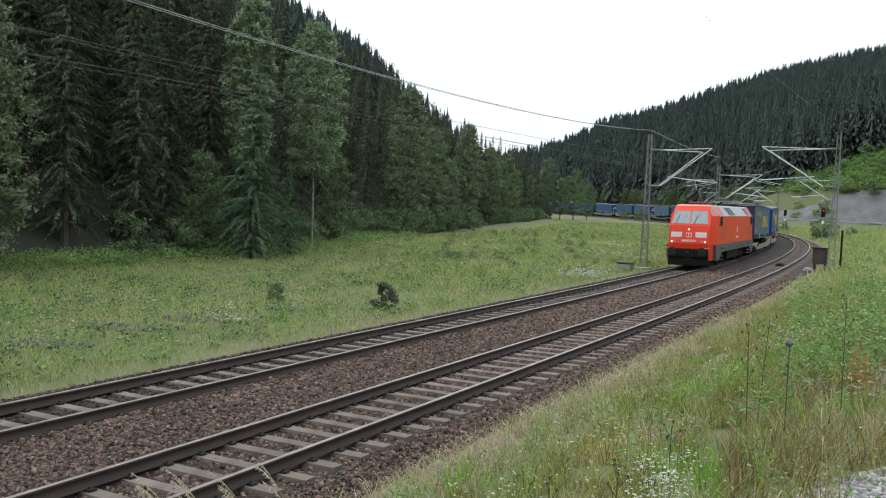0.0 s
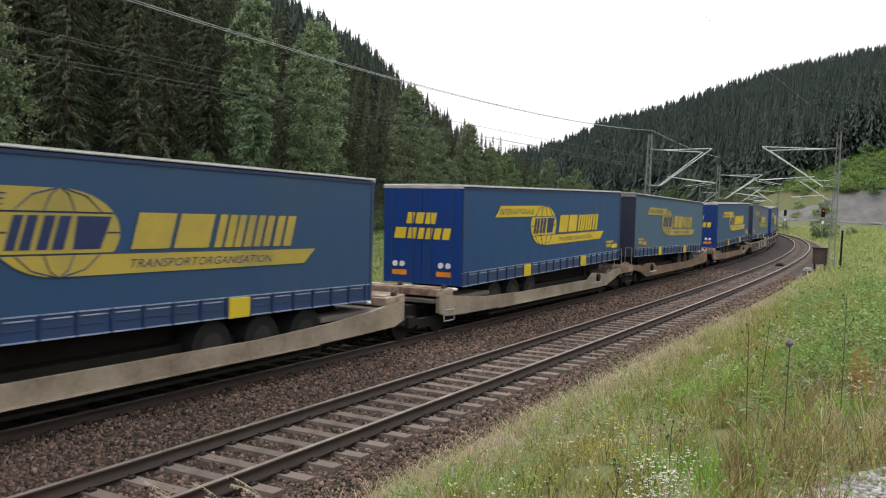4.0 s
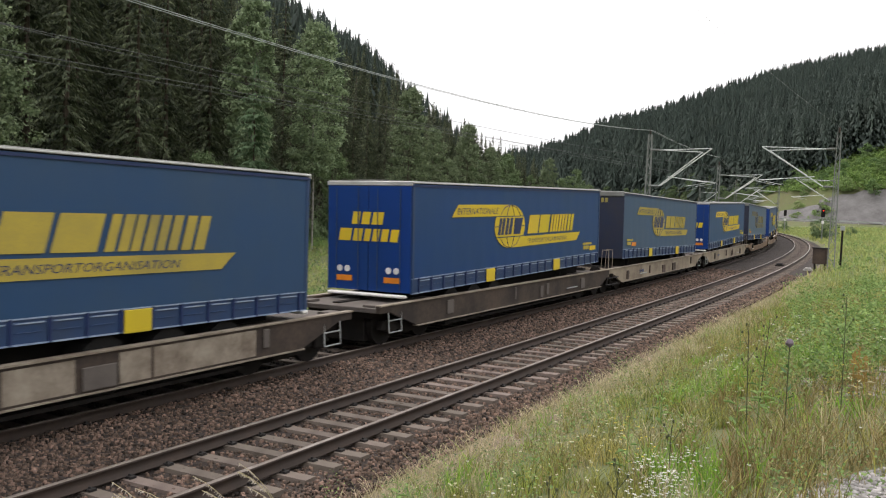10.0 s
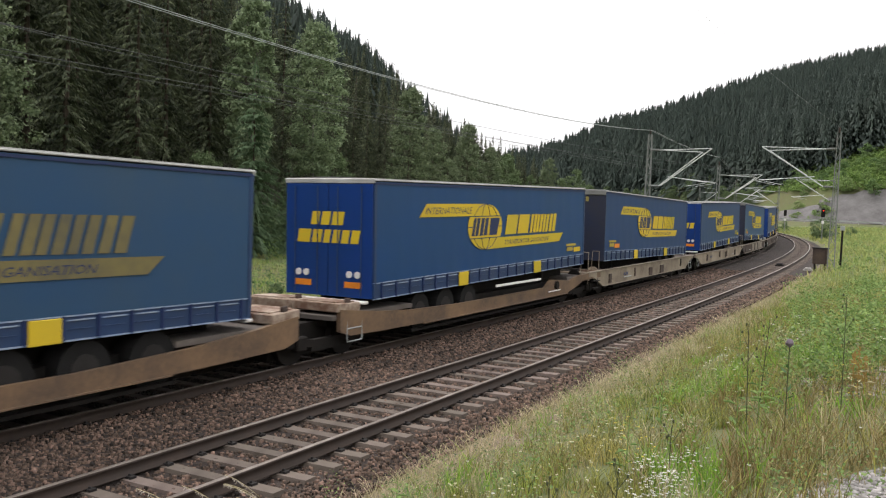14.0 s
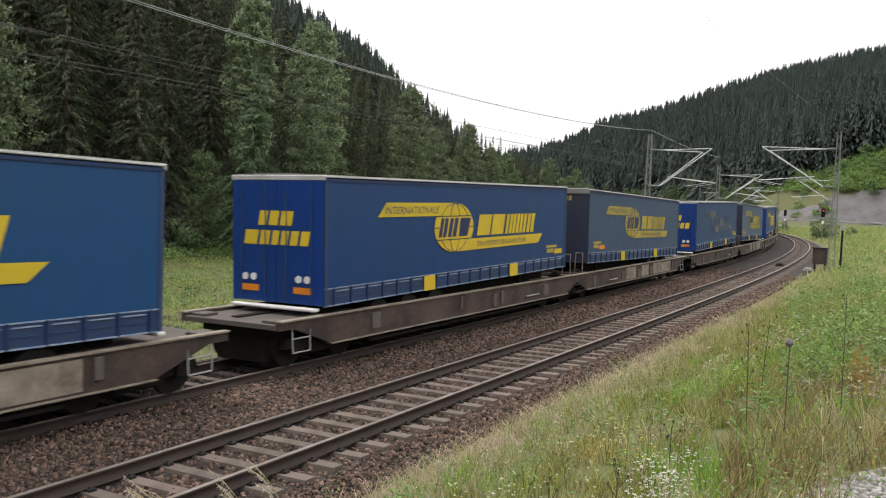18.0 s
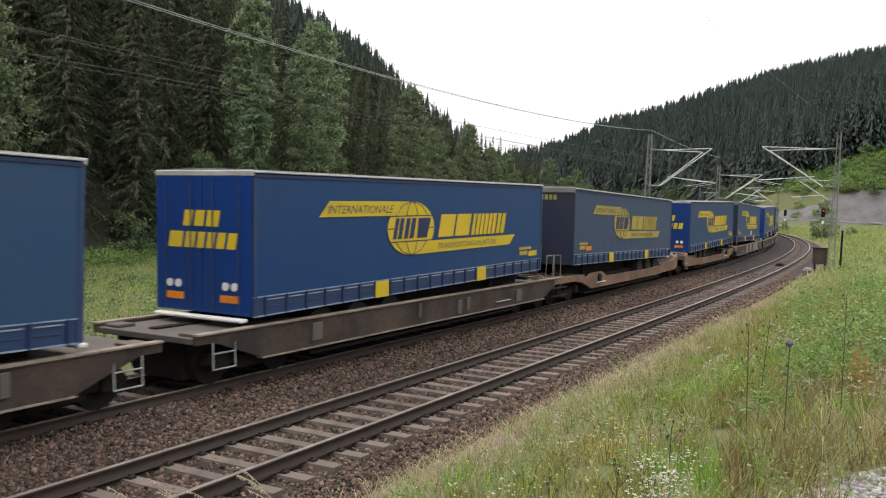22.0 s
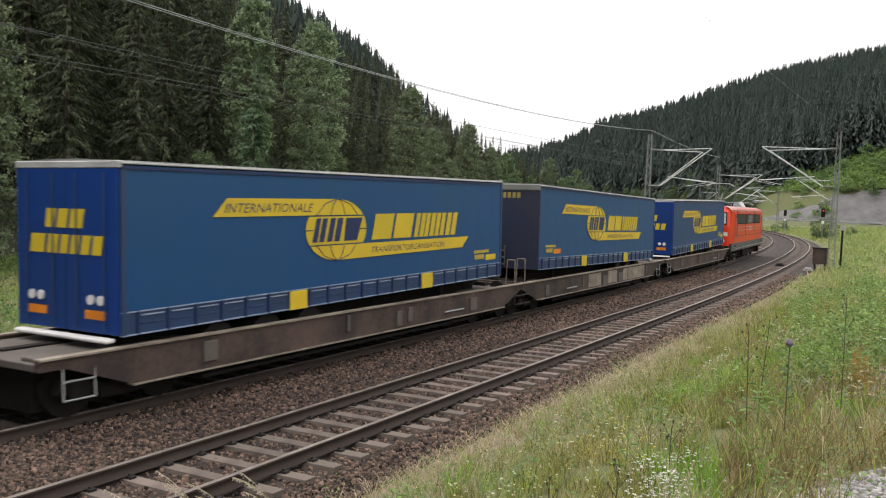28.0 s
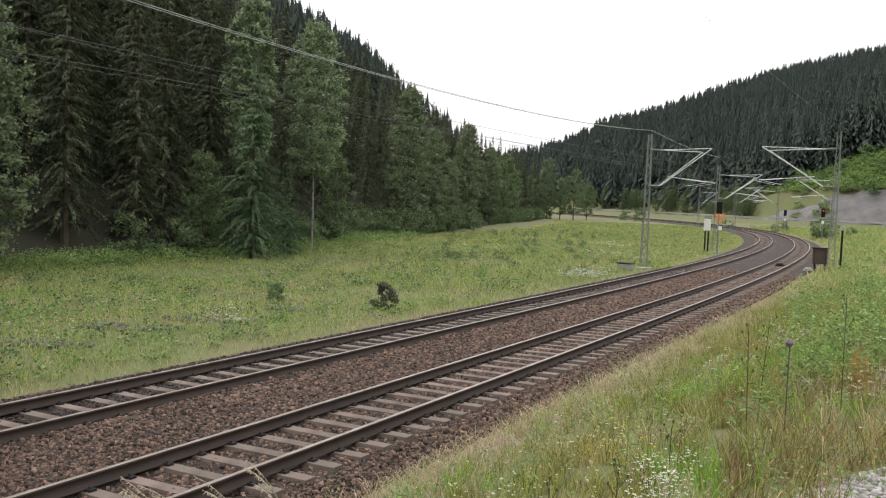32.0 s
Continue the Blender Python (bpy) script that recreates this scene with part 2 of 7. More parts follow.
def box(bm, x0, x1, y0, y1, z0, z1, bevel=0.0, m=None):
    r = bmesh.ops.create_cube(bm, size=1.0)
    t = Matrix.Translation(((x0 + x1) / 2, (y0 + y1) / 2, (z0 + z1) / 2)) @ Matrix.Diagonal((abs(x1 - x0), abs(y1 - y0), abs(z1 - z0), 1))
    bmesh.ops.transform(bm, matrix=(m @ t if m else t), verts=r["verts"])
    if bevel:
        ed = list({e for v in r["verts"] for e in v.link_edges})
        bmesh.ops.bevel(bm, geom=ed, offset=bevel, segments=1, affect="EDGES")
    return bm


def rod(bm, a, b, r, n=6, r2=None):
    a, b = Vector(a), Vector(b)
    d = b - a
    m = Matrix.Translation((a + b) / 2) @ d.to_track_quat("Z", "Y").to_matrix().to_4x4()
    bmesh.ops.create_cone(bm, cap_ends=True, segments=n, radius1=r, radius2=r if r2 is None else r2, depth=d.length, matrix=m)
    return bm


def prism(bm, pts, axis, a, b):
    """A polygon of (u, v) pairs, extruded from a to b along axis: u, v are the other two axes in order."""
    def at(p, w):
        c = list(p)
        c.insert("xyz".index(axis), w)
        return bm.verts.new(c)
    A, B = [at(p, a) for p in pts], [at(p, b) for p in pts]
    bm.faces.new(A)
    bm.faces.new(B[::-1])
    n = len(pts)
    for i in range(n):
        bm.faces.new((A[i], B[i], B[(i + 1) % n], A[(i + 1) % n]))
    bmesh.ops.recalc_face_normals(bm, faces=bm.faces[:])
    return bm


def mesh_of(name, verts, faces, mat):
    """A large mesh from numpy arrays of triangles or quads."""
    me = bpy.data.meshes.new(name)
    k = faces.shape[1]
    me.vertices.add(len(verts))
    me.vertices.foreach_set("co", np.asarray(verts, dtype=np.float32).ravel())
    me.loops.add(faces.size)
    me.loops.foreach_set("vertex_index", faces.astype(np.int32).ravel())
    me.polygons.add(len(faces))
    me.polygons.foreach_set("loop_start", np.arange(0, faces.size, k, dtype=np.int32))
    me.update(calc_edges=True)
    me.materials.append(mat)
    return me


# ---- the plan: two parallel tracks on a long left-hand curve ----
GAUGE, SPACING, CANT = 1.5, 3.957, 0.0291
S0, STEP = -640.0, 0.5
S = np.arange(S0, 661.0, STEP)
KNOT = (-640, -60, -20, 5, 20, 35, 50, 65, 80, 100, 125, 150, 180, 220, 661)
BEND = (0, 0, -0.00062, -0.000225, 0.000187, 0.00064, 0.001135, 0.001556, 0.001934, 0.002345, 0.0027, 0.002967, 0.0032, 0.0032, 0.0032)
_k = np.interp(S, KNOT, BEND)
TH = np.concatenate([[0], np.cumsum((_k[1:] + _k[:-1]) / 2 * STEP)])
_i0 = int(-S0 / STEP)
TH = TH - TH[_i0] - 0.5127
CX = np.concatenate([[0], np.cumsum(-(np.sin(TH[1:]) + np.sin(TH[:-1])) / 2 * STEP)])
CY = np.concatenate([[0], np.cumsum((np.cos(TH[1:]) + np.cos(TH[:-1])) / 2 * STEP)])
CX, CY = CX - CX[_i0] - 9.3566, CY - CY[_i0]
TILT = CANT / GAUGE


def on_track(s, lat=0.0, z=0.0, far=False):
    """World place(s): s along the near track, lat to its right, z over the rail heads."""
    x, y, th = np.interp(s, S, CX), np.interp(s, S, CY), np.interp(s, S, TH)
    l = lat - z * TILT + (-SPACING if far else 0.0)
    zz = z + lat * TILT - (0.01 if far else 0.0)
    return x + np.cos(th) * l, y + np.sin(th) * l, zz + 0 * x


def spot(s, lat=0.0, z=0.0):
    """Place beside the near track, upright (no cant)."""
    th = np.interp(s, S, TH)
    return Vector((float(np.interp(s, S, CX) + np.cos(th) * lat), float(np.interp(s, S, CY) + np.sin(th) * lat), z))


def heading(s):
    return math.degrees(float(np.interp(s, S, TH))) + 90


def track_coords(x, y):
    """s and lateral distance from the near track, for arrays of places."""
    x, y = np.ravel(x), np.ravel(y)
    s, l = np.empty_like(x), np.empty_like(x)
    cx, cy, ss, tt = CX[::6], CY[::6], S[::6], TH[::6]
    for a in range(0, len(x), 20000):
        b = slice(a, a + 20000)
        i = np.argmin((x[b, None] - cx) ** 2 + (y[b, None] - cy) ** 2, axis=1)
        dx, dy = x[b] - cx[i], y[b] - cy[i]
        s[b] = ss[i] - dx * np.sin(tt[i]) + dy * np.cos(tt[i])
        l[b] = dx * np.cos(tt[i]) + dy * np.sin(tt[i])
    return s, l


WIDE, DEEP, TALL = 1.0725, 0.9724, 1.0725        # the valley's spread across, along and upwards
FOREST_EDGE = np.array([(-260, -420), (-120, -170), (-55, -50), (-30, 12), (-20, 42.6), (-15.2, 54.7), (-10.5, 69.2),
                        (-4.8, 94.6), (2.6, 128.5), (11.9, 175), (27, 240), (20, 310), (-20, 372), (-80, 425), (-170, 470), (-320, 500)], dtype=float) * (WIDE, DEEP)
HILL_FOOT = np.array([(60, -420), (150, -170), (190, 0), (205, 120), (190, 190), (150, 208), (106, 221), (90, 232), (82, 256), (78, 292), (64, 350), (36, 412), (-12, 472), (-100, 530), (-320, 585)], dtype=float) * (WIDE, DEEP)


def side_of(line, x, y):
    """Signed distance to a polyline, positive on its left."""
    best, sign = np.full(x.shape, 1e9), np.zeros(x.shape)
    for (ax, ay), (bx, by) in zip(line[:-1], line[1:]):
        dx, dy = bx - ax, by - ay
        t = np.clip(((x - ax) * dx + (y - ay) * dy) / (dx * dx + dy * dy), 0, 1)
        px, py = x - ax - t * dx, y - ay - t * dy
        d = np.hypot(px, py)
        c = np.sign(dx * py - dy * px)
        m = d < best
        best[m], sign[m] = d[m], c[m]
    return best * sign


def step(a, b, v):
    t = np.clip((v - a) / (b - a), 0, 1)
    return t * t * (3 - 2 * t)


def clearing(x, y):
    """How far the open slope above the road reaches up before the wood begins."""
    return np.interp(x / np.maximum(y, 20) * DEEP / WIDE, (0.3, 0.36, 0.47, 0.6), (5, 14, 40, 50))


def height(x, y):
    """Lie of the land."""
    x, y = np.asarray(x, float), np.asarray(y, float)
    shape = x.shape
    x, y = x.ravel(), y.ravel()
    s, l = track_coords(x, y)
    l = l / 1.06
    q = x / np.maximum(y, 20) * DEEP / WIDE
    z = np.full(x.shape, -0.52)
    z = np.where(l > 0, np.interp(l, (1.7, 2.3, 3.2, 5.5, 8, 12, 30), (-0.45, -0.05, 0.35, 1.05, 1.62, 1.8, 1.8)) , z)
    low = np.interp(l, (1.7, 2.3, 4, 9, 25, 60, 110), (-0.45, -0.25, -0.1, 0.1, 0.5, 1.2, 1.6))
    w = step(18, 70, s) + step(-40, -90, s) * 0
    z = np.where(l > 0, z * (1 - w) + low * w, z)
    bumps = np.sin(x * 0.9 + 1.7 * np.sin(y * 0.37)) * np.sin(y * 0.8 + np.sin(x * 0.5)) * 0.06 + np.sin(x * 0.13 + 2) * np.sin(y * 0.11) * 0.12
    z = z + bumps * np.clip((np.abs(l + 1.9) - 5) / 6, 0, 1)
    left = np.clip(side_of(FOREST_EDGE, x, y), 0, None)
    lh = 90 * (1 - np.exp(-left * 0.53 / 90)) * np.interp(q, (-0.25, -0.17, -0.1, -0.06, -0.03, 0.05), (1.1, 1.12, 1.1, 1.0, 0.74, 0.5))
    right = np.clip(-side_of(HILL_FOOT, x, y), 0, None)
    cap = np.interp(q, (0.0, 0.1, 0.15, 0.2, 0.25, 0.3, 0.37, 0.47, 0.8), (4, 17, 33, 48, 65, 92, 130, 149, 163))
    rh = cap * (1 - np.exp(-right * 0.42 / cap)) + 4.5 * step(3.5, 10, right) * step(70, 84, x / WIDE)
    roll = (np.sin(x * 0.021 + 1) * np.sin(y * 0.017) + 0.5 * np.sin(x * 0.05) * np.sin(y * 0.043 + 2))
    z = z + lh + rh + roll * (np.minimum(lh, 12) + np.minimum(rh, 12)) * 0.2
    return z.reshape(shape) * TALL


# ---- ground ----
def graded(lo, hi, a, b, fine, grow=1.22):
    mid = list(np.arange(a, b + 1e-6, fine))
    up, d = [b], fine
    while up[-1] < hi:
        d *= grow
        up.append(up[-1] + d)
    dn, d = [a], fine
    while dn[-1] > lo:
        d *= grow
        dn.append(dn[-1] - d)
    return np.array(dn[:0:-1] + mid + up[1:])


def ground_sheet():
    gx, gy = graded(-2400, 2400, -30, 60, 0.6, 1.045), graded(-2400, 2600, -4, 110, 0.7, 1.035)
    X, Y = np.meshgrid(gx, gy)
    Z = height(X, Y)
    n, k = len(gx), len(gy)
    i = (np.arange(k - 1)[:, None] * n + np.arange(n - 1)[None, :]).ravel()
    f = np.stack([i, i + 1, i + n + 1, i + n], 1)
    me = mesh_of("ground", np.stack([X.ravel(), Y.ravel(), Z.ravel()], 1), f, GROUND)
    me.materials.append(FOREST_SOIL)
    c = np.stack([X.ravel()[f].mean(1), Y.ravel()[f].mean(1)], 1)
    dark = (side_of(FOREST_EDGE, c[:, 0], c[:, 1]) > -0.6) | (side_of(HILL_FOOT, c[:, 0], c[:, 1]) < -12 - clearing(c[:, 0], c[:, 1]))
    me.materials.append(DIRT)
    s, l = track_coords(c[:, 0], c[:, 1])
    l = l / 1.06
    edge = (l > 1.6) & (l < 3.15 + 0.35 * np.sin(c[:, 1] * 1.3) + 0.2 * np.sin(c[:, 1] * 3.1)) & (s > 0) & (s < 75)
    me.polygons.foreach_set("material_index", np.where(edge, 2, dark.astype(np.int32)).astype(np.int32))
    me.polygons.foreach_set("use_smooth", [True] * len(f))
    tagged(new("ground", me), "green meadow and wooded valley slopes under an overcast sky", "ground", kind="structure")


ground_sheet()


# ---- permanent way ----
def sweep(name, profile, far, s0, s1, ds, mat, closed=True):
    """A profile of (lat, z) swept along a track."""
    ss = np.arange(s0, s1 + 1e-6, ds)
    V = np.stack([np.stack(on_track(ss, a, z, far), 1) for a, z in profile], 1)
    n, k = len(ss), len(profile)
    f = []
    i = np.arange(n - 1)[:, None] * k
    js = range(k if closed else k - 1)
    for j in js:
        j2 = (j + 1) % k
        f.append(np.concatenate([i + j, i + j2, i + k + j2, i + k + j], 1))
    return mesh_of(name, V.reshape(-1, 3), np.concatenate(f), mat)


def on_bed(s, lat, z):
    """Like on_track, but level with each track's own cant, and passing evenly from one to the other."""
    w = np.clip((np.asarray(lat) + 3.15) / 2.2, 0, 1)
    a, b = on_track(s, np.asarray(lat) + SPACING, z, True), on_track(s, lat, z)
    return tuple(p * (1 - w) + q * w for p, q in zip(a, b))


def track_bed():
    prof = [(-7.3, -0.75), (-6.6, -0.47), (-5.62, -0.2), (-4.81, -0.2), (-4.61, -0.235), (-3.31, -0.235), (-3.11, -0.175), (-2.0, -0.17), (-0.85, -0.175), (-0.65, -0.235), (0.65, -0.235), (0.85, -0.25), (1.42, -0.255), (2.15, -0.38), (2.8, -0.75)]
    ss = np.arange(-640, 655.1, 0.5)
    V = np.stack([np.stack(on_bed(ss, a, z), 1) for a, z in prof], 1)
    k = len(prof)
    i = np.arange(len(ss) - 1)[:, None] * k
    f = np.concatenate([np.concatenate([i + j, i + j + 1, i + k + j + 1, i + k + j], 1) for j in range(k - 1)])
    tagged(new("ballast_bed", mesh_of("ballast_bed", V.reshape(-1, 3), f, BALLAST)), "brown-grey crushed stone bed under two tracks", "track bed", kind="structure")


track_bed()

RAILP = [(-0.075, -0.172), (0.075, -0.172), (0.075, -0.16), (0.012, -0.135), (0.012, -0.05), (0.036, -0.036), (0.036, -0.008),
         (-0.036, -0.008), (-0.036, -0.036), (-0.012, -0.05), (-0.012, -0.135), (-0.075, -0.16)]
HEADP = [(0.034, -0.009), (0.034, -0.002), (0.03, 0.0), (-0.03, 0.0), (-0.034, -0.002), (-0.034, -0.009)]


def sleeper_mesh():
    bm = bmesh.new()
    prism(bm, [(-0.13, -0.30), (0.13, -0.30), (0.105, -0.182), (-0.105, -0.182)], "y", -1.3, 1.3)
    for v in bm.verts:                       # slimmer, lower middle
        v.co.z += 0
    me = bpy.data.meshes.new("sleeper")
    bm.to_mesh(me)
    bm.free()
    me.materials.append(CONCRETE)
    return me


def clip_mesh():
    bm = bmesh.new()
    for y in (-0.75, 0.75):
        for d in (-0.11, 0.11):
            box(bm, -0.05, 0.05, y + d - 0.05, y + d + 0.05, -0.182, -0.15)
            rod(bm, (-0.02, y + d, -0.15), (-0.02, y + d, -0.12), 0.018, 5)
    me = bpy.data.meshes.new("rail_fastening")
    bm.to_mesh(me)
    bm.free()
    me.materials.append(IRON)
    return me


SLEEPER, CLIP = sleeper_mesh(), clip_mesh()


def track_pose(s, lat=0.0, z=0.0, far=False, turn=0.0):
    x, y, zz = on_track(s, lat, z, far)
    return pose(float(x), float(y), float(zz), 0, 0, heading(s)) @ pose(0, 0, 0, -math.degrees(TILT), 0, turn)


def railway(far):
    t = thing("railway_track", "curving railway track on concrete sleepers" + (", used by the train" if far else ", empty, with shiny rail heads"), "railway track", "parallel tracks", "structure")
    for side in (-0.75, 0.75):
        r = part("rail", sweep("rail", [(side + a, z) for a, z in RAILP], far, -640, 655, 1.0, RAIL_SIDE), None, t)
        part("rail_head", sweep("rail_head", [(side + a, z) for a, z in HEADP], far, -640, 655, 1.0, RAIL_TOP), None, r, "polished steel running surface")
    verts, faces = [], []
    base = np.array([v.co[:] for v in SLEEPER.vertices])
    quads = [list(p.vertices) for p in SLEEPER.polygons]
    rnd = random.Random(5 + far)
    s = -636.16
    while s < 655:
        m = track_pose(s + rnd.uniform(-0.015, 0.015), 0, rnd.uniform(-0.012, 0.004), far, rnd.uniform(-0.6, 0.6))
        if -2 < s < 140:
            o = part("sleeper", SLEEPER, None, t)
            o.matrix_basis = m
            if s < 45:
                o2 = part("rail_fastening", CLIP, None, o)
        else:
            n = len(verts) * 8
            verts.append(np.array([(m @ Vector(v))[:] for v in base]))
            faces += [[n + i for i in q] for q in quads]
        s += 0.6163
    rest = part("sleepers", mesh_of("sleepers", np.concatenate(verts), np.array(faces), CONCRETE), None, t)
    rest["kind"] = "stuff"


def scatter_stones(name, n, s0, s1, regions, size, mat, label, seed):
    """Angular stones, one small irregular solid each."""
    rs = np.random.RandomState(seed)
    base = np.array([(-1, -1, -1), (1, -1, -1), (1, 1, -1), (-1, 1, -1), (-1, -1, 1), (1, -1, 1), (1, 1, 1), (-1, 1, 1)], float)
    tri = np.array([(4, 5, 6, 7), (0, 1, 5, 4), (1, 2, 6, 5), (2, 3, 7, 6), (3, 0, 4, 7)])
    u = rs.rand(n)
    s = s0 + (s1 - s0) * u ** 2.3
    w = np.array([b - a for a, b, _, _ in regions])
    k = rs.choice(len(regions), n, p=w / w.sum())
    lat = np.empty(n)
    z = np.empty(n)
    for j, (a, b, za, zb) in enumerate(regions):
        m = k == j
        t = rs.rand(m.sum())
        lat[m], z[m] = a + (b - a) * t, za + (zb - za) * t
    x, y, zz = on_bed(s, lat, z)
    zz = zz - 0.02 + 0.045 * rs.rand(n)
    sz = size * (0.5 + 0.9 * rs.rand(n)) * (1 + np.clip((s - 15) / 40, 0, 0.7))
    P = base[None] * (1 + 0.45 * (rs.rand(n, 8, 3) - 0.5)) * sz[:, None, None] * (0.6 + 0.6 * rs.rand(n, 1, 3)) * 0.5
    a, b = rs.rand(n) * 6.28, rs.rand(n) * 1.2 - 0.6
    ca, sa, cb, sb = np.cos(a), np.sin(a), np.cos(b), np.sin(b)
    X = P[..., 0] * ca[:, None] - P[..., 1] * sa[:, None]
    Y = P[..., 0] * sa[:, None] + P[..., 1] * ca[:, None]
    Y2 = Y * cb[:, None] - P[..., 2] * sb[:, None]
    Z2 = Y * sb[:, None] + P[..., 2] * cb[:, None]
    V = np.stack([X + x[:, None], Y2 + y[:, None], Z2 + zz[:, None]], 2).reshape(-1, 3)
    F = (np.arange(n)[:, None, None] * 8 + tri[None]).reshape(-1, 4)
    tagged(new(name, mesh_of(name, V, F, mat)), label, "gravel", kind="stuff")


# ---- forest ----
def spruce_mesh(seed, h, r, whorls, dense=5.5, bright=SPRUCE):
    """A spruce crown: whorls of drooping boughs, each hung with many narrow ragged sprays, with gaps."""
    rs = np.random.RandomState(seed)
    Q = []
    for w in range(whorls):
        t = (w + rs.rand() * 0.7) / whorls
        z = h * (0.05 + 0.94 * t)
        reach = r * (1 - t) ** 0.8 * (0.7 + 0.55 * rs.rand()) + 0.12
        nb = 8 if t < 0.8 else 5
        a0 = rs.rand() * 6.28
        for b in range(nb):
            if rs.rand() < 0.13:
                continue
            a = a0 + b * 6.28 / nb + rs.randn() * 0.25
            L = reach * (0.55 + 0.6 * rs.rand())
            droop = (0.15 + 0.45 * rs.rand()) * (1 - 0.6 * t)
            m = max(3, int(L * dense))
            fat = 1.0 if dense > 4 else 1.7
            q = (np.arange(m) + rs.rand(m)) / m
            px, pz = L * q, z - droop * L * q * q + 0.22 * L * q * (1 - q)
            for sg in (-1, 0, 1):
                ln = min(1.0, 0.3 + 0.5 * reach) * fat * (0.22 + 0.30 * rs.rand(m)) * (1.15 - 0.5 * q) * (0.8 if sg else 1.0)
                wd = ln * (0.16 + 0.12 * rs.rand(m))
                hang = ln * (0.25 + 0.75 * rs.rand(m)) if sg else ln * (0.5 + 0.9 * rs.rand(m))
                sx, sy = ln * (0.55 + 0.3 * rs.rand(m)), sg * ln * (0.5 + 0.5 * rs.rand(m))
                o = np.zeros(m)
                c = np.stack([np.stack([px, o, pz], 1), np.stack([px + sx * 0.5 - wd, sy * 0.5 + wd * 0.6, pz - hang * 0.3], 1),
                              np.stack([px + sx, sy, pz - hang], 1), np.stack([px + sx * 0.5 + wd, sy * 0.5 - wd * 0.6, pz - hang * 0.35 - 0.03], 1)], 1)
                ca, sa = math.cos(a), math.sin(a)
                Q.append(np.stack([c[..., 0] * ca - c[..., 1] * sa, c[..., 0] * sa + c[..., 1] * ca, c[..., 2]], 2))
    for j in range(5):                       # leading shoot with short upright sprays
        a = j * 1.26
        ca, sa = math.cos(a), math.sin(a)
        for z0, z1, w in ((0.94, 1.02, 0.010), (0.89, 0.96, 0.02)):
            w *= r
            Q.append(np.array([[(0, 0, h * z1), (w * 4 * ca - w * sa, w * 4 * sa + w * ca, h * (z0 + 0.03)), (w * 5 * ca, w * 5 * sa, h * z0), (w * 4 * ca + w * sa, w * 4 * sa - w * ca, h * (z0 + 0.03))]]))
    V = np.concatenate(Q).reshape(-1, 3)
    return mesh_of("crown", V, np.arange(len(V)).reshape(-1, 4), bright)


def leafy_mesh(seed, h, r, mat, clumps=70, leaves=46, base=0.2, leaf=0.3, spread=0.155):
    """A broad-leaved crown: uneven clumps of small leaves round a few limbs."""
    rs = np.random.RandomState(seed)
    V, F = [], []
    C = []
    for i in range(clumps):
        t = rs.rand()
        z = h * (base + (1 - base) * t)
        rr = r * math.sin(math.pi * (0.12 + 0.83 * t)) ** 0.75 * (0.45 + 0.6 * rs.rand())
        a = rs.rand() * 6.28
        C.append((rr * math.cos(a), rr * math.sin(a), z))
    C = np.array(C)
    k = clumps * leaves
    size = r * spread
    P = np.repeat(C, leaves, 0) + rs.randn(k, 3) * size * np.array([1, 1, 0.7]) * (0.6 + 0.6 * rs.rand(k, 1))
    n = P - np.repeat(C, leaves, 0) + np.array([0, 0, 0.9]) * size + rs.randn(k, 3) * size * 0.75
    n /= np.linalg.norm(n, axis=1)[:, None]
    d1 = np.cross(n, rs.randn(k, 3))
    d1 /= np.linalg.norm(d1, axis=1)[:, None]
    d2 = np.cross(n, d1)
    l = leaf * (0.6 + 0.8 * rs.rand(k, 1))
    V = np.stack([P - d1 * l * 0.5, P + d2 * l * 0.32, P + d1 * l * 0.6, P - d2 * l * 0.32], 1).reshape(-1, 3)
    F = np.arange(k * 4).reshape(-1, 4)
    return mesh_of("crown", V, F, mat)


def trunk_mesh(h, r, mat, seed, limbs=0, lean=0.0):
    bm = bmesh.new()
    rnd = random.Random(seed)
    pts = [Vector((lean * h * (i / 6) ** 2 + rnd.uniform(-1, 1) * 0.02 * i, rnd.uniform(-1, 1) * 0.02 * i, h * i / 6 - 0.3 * (i == 0))) for i in range(7)]
    for i in range(6):
        rod(bm, pts[i], pts[i + 1] + Vector((0, 0, 0.05)), r * (1 - i / 6.3), 7, r * (1 - (i + 1) / 6.3))
    for i in range(limbs):
        p = pts[4] + (pts[6] - pts[4]) * rnd.random() * 0.9
        a = rnd.uniform(0, 6.28)
        rod(bm, p, p + Vector((math.cos(a), math.sin(a), 0.7)) * h * 0.1, r * 0.3, 5, r * 0.08)
    me = bpy.data.meshes.new("trunk")
    bm.to_mesh(me)
    bm.free()
    me.materials.append(mat)
    return me


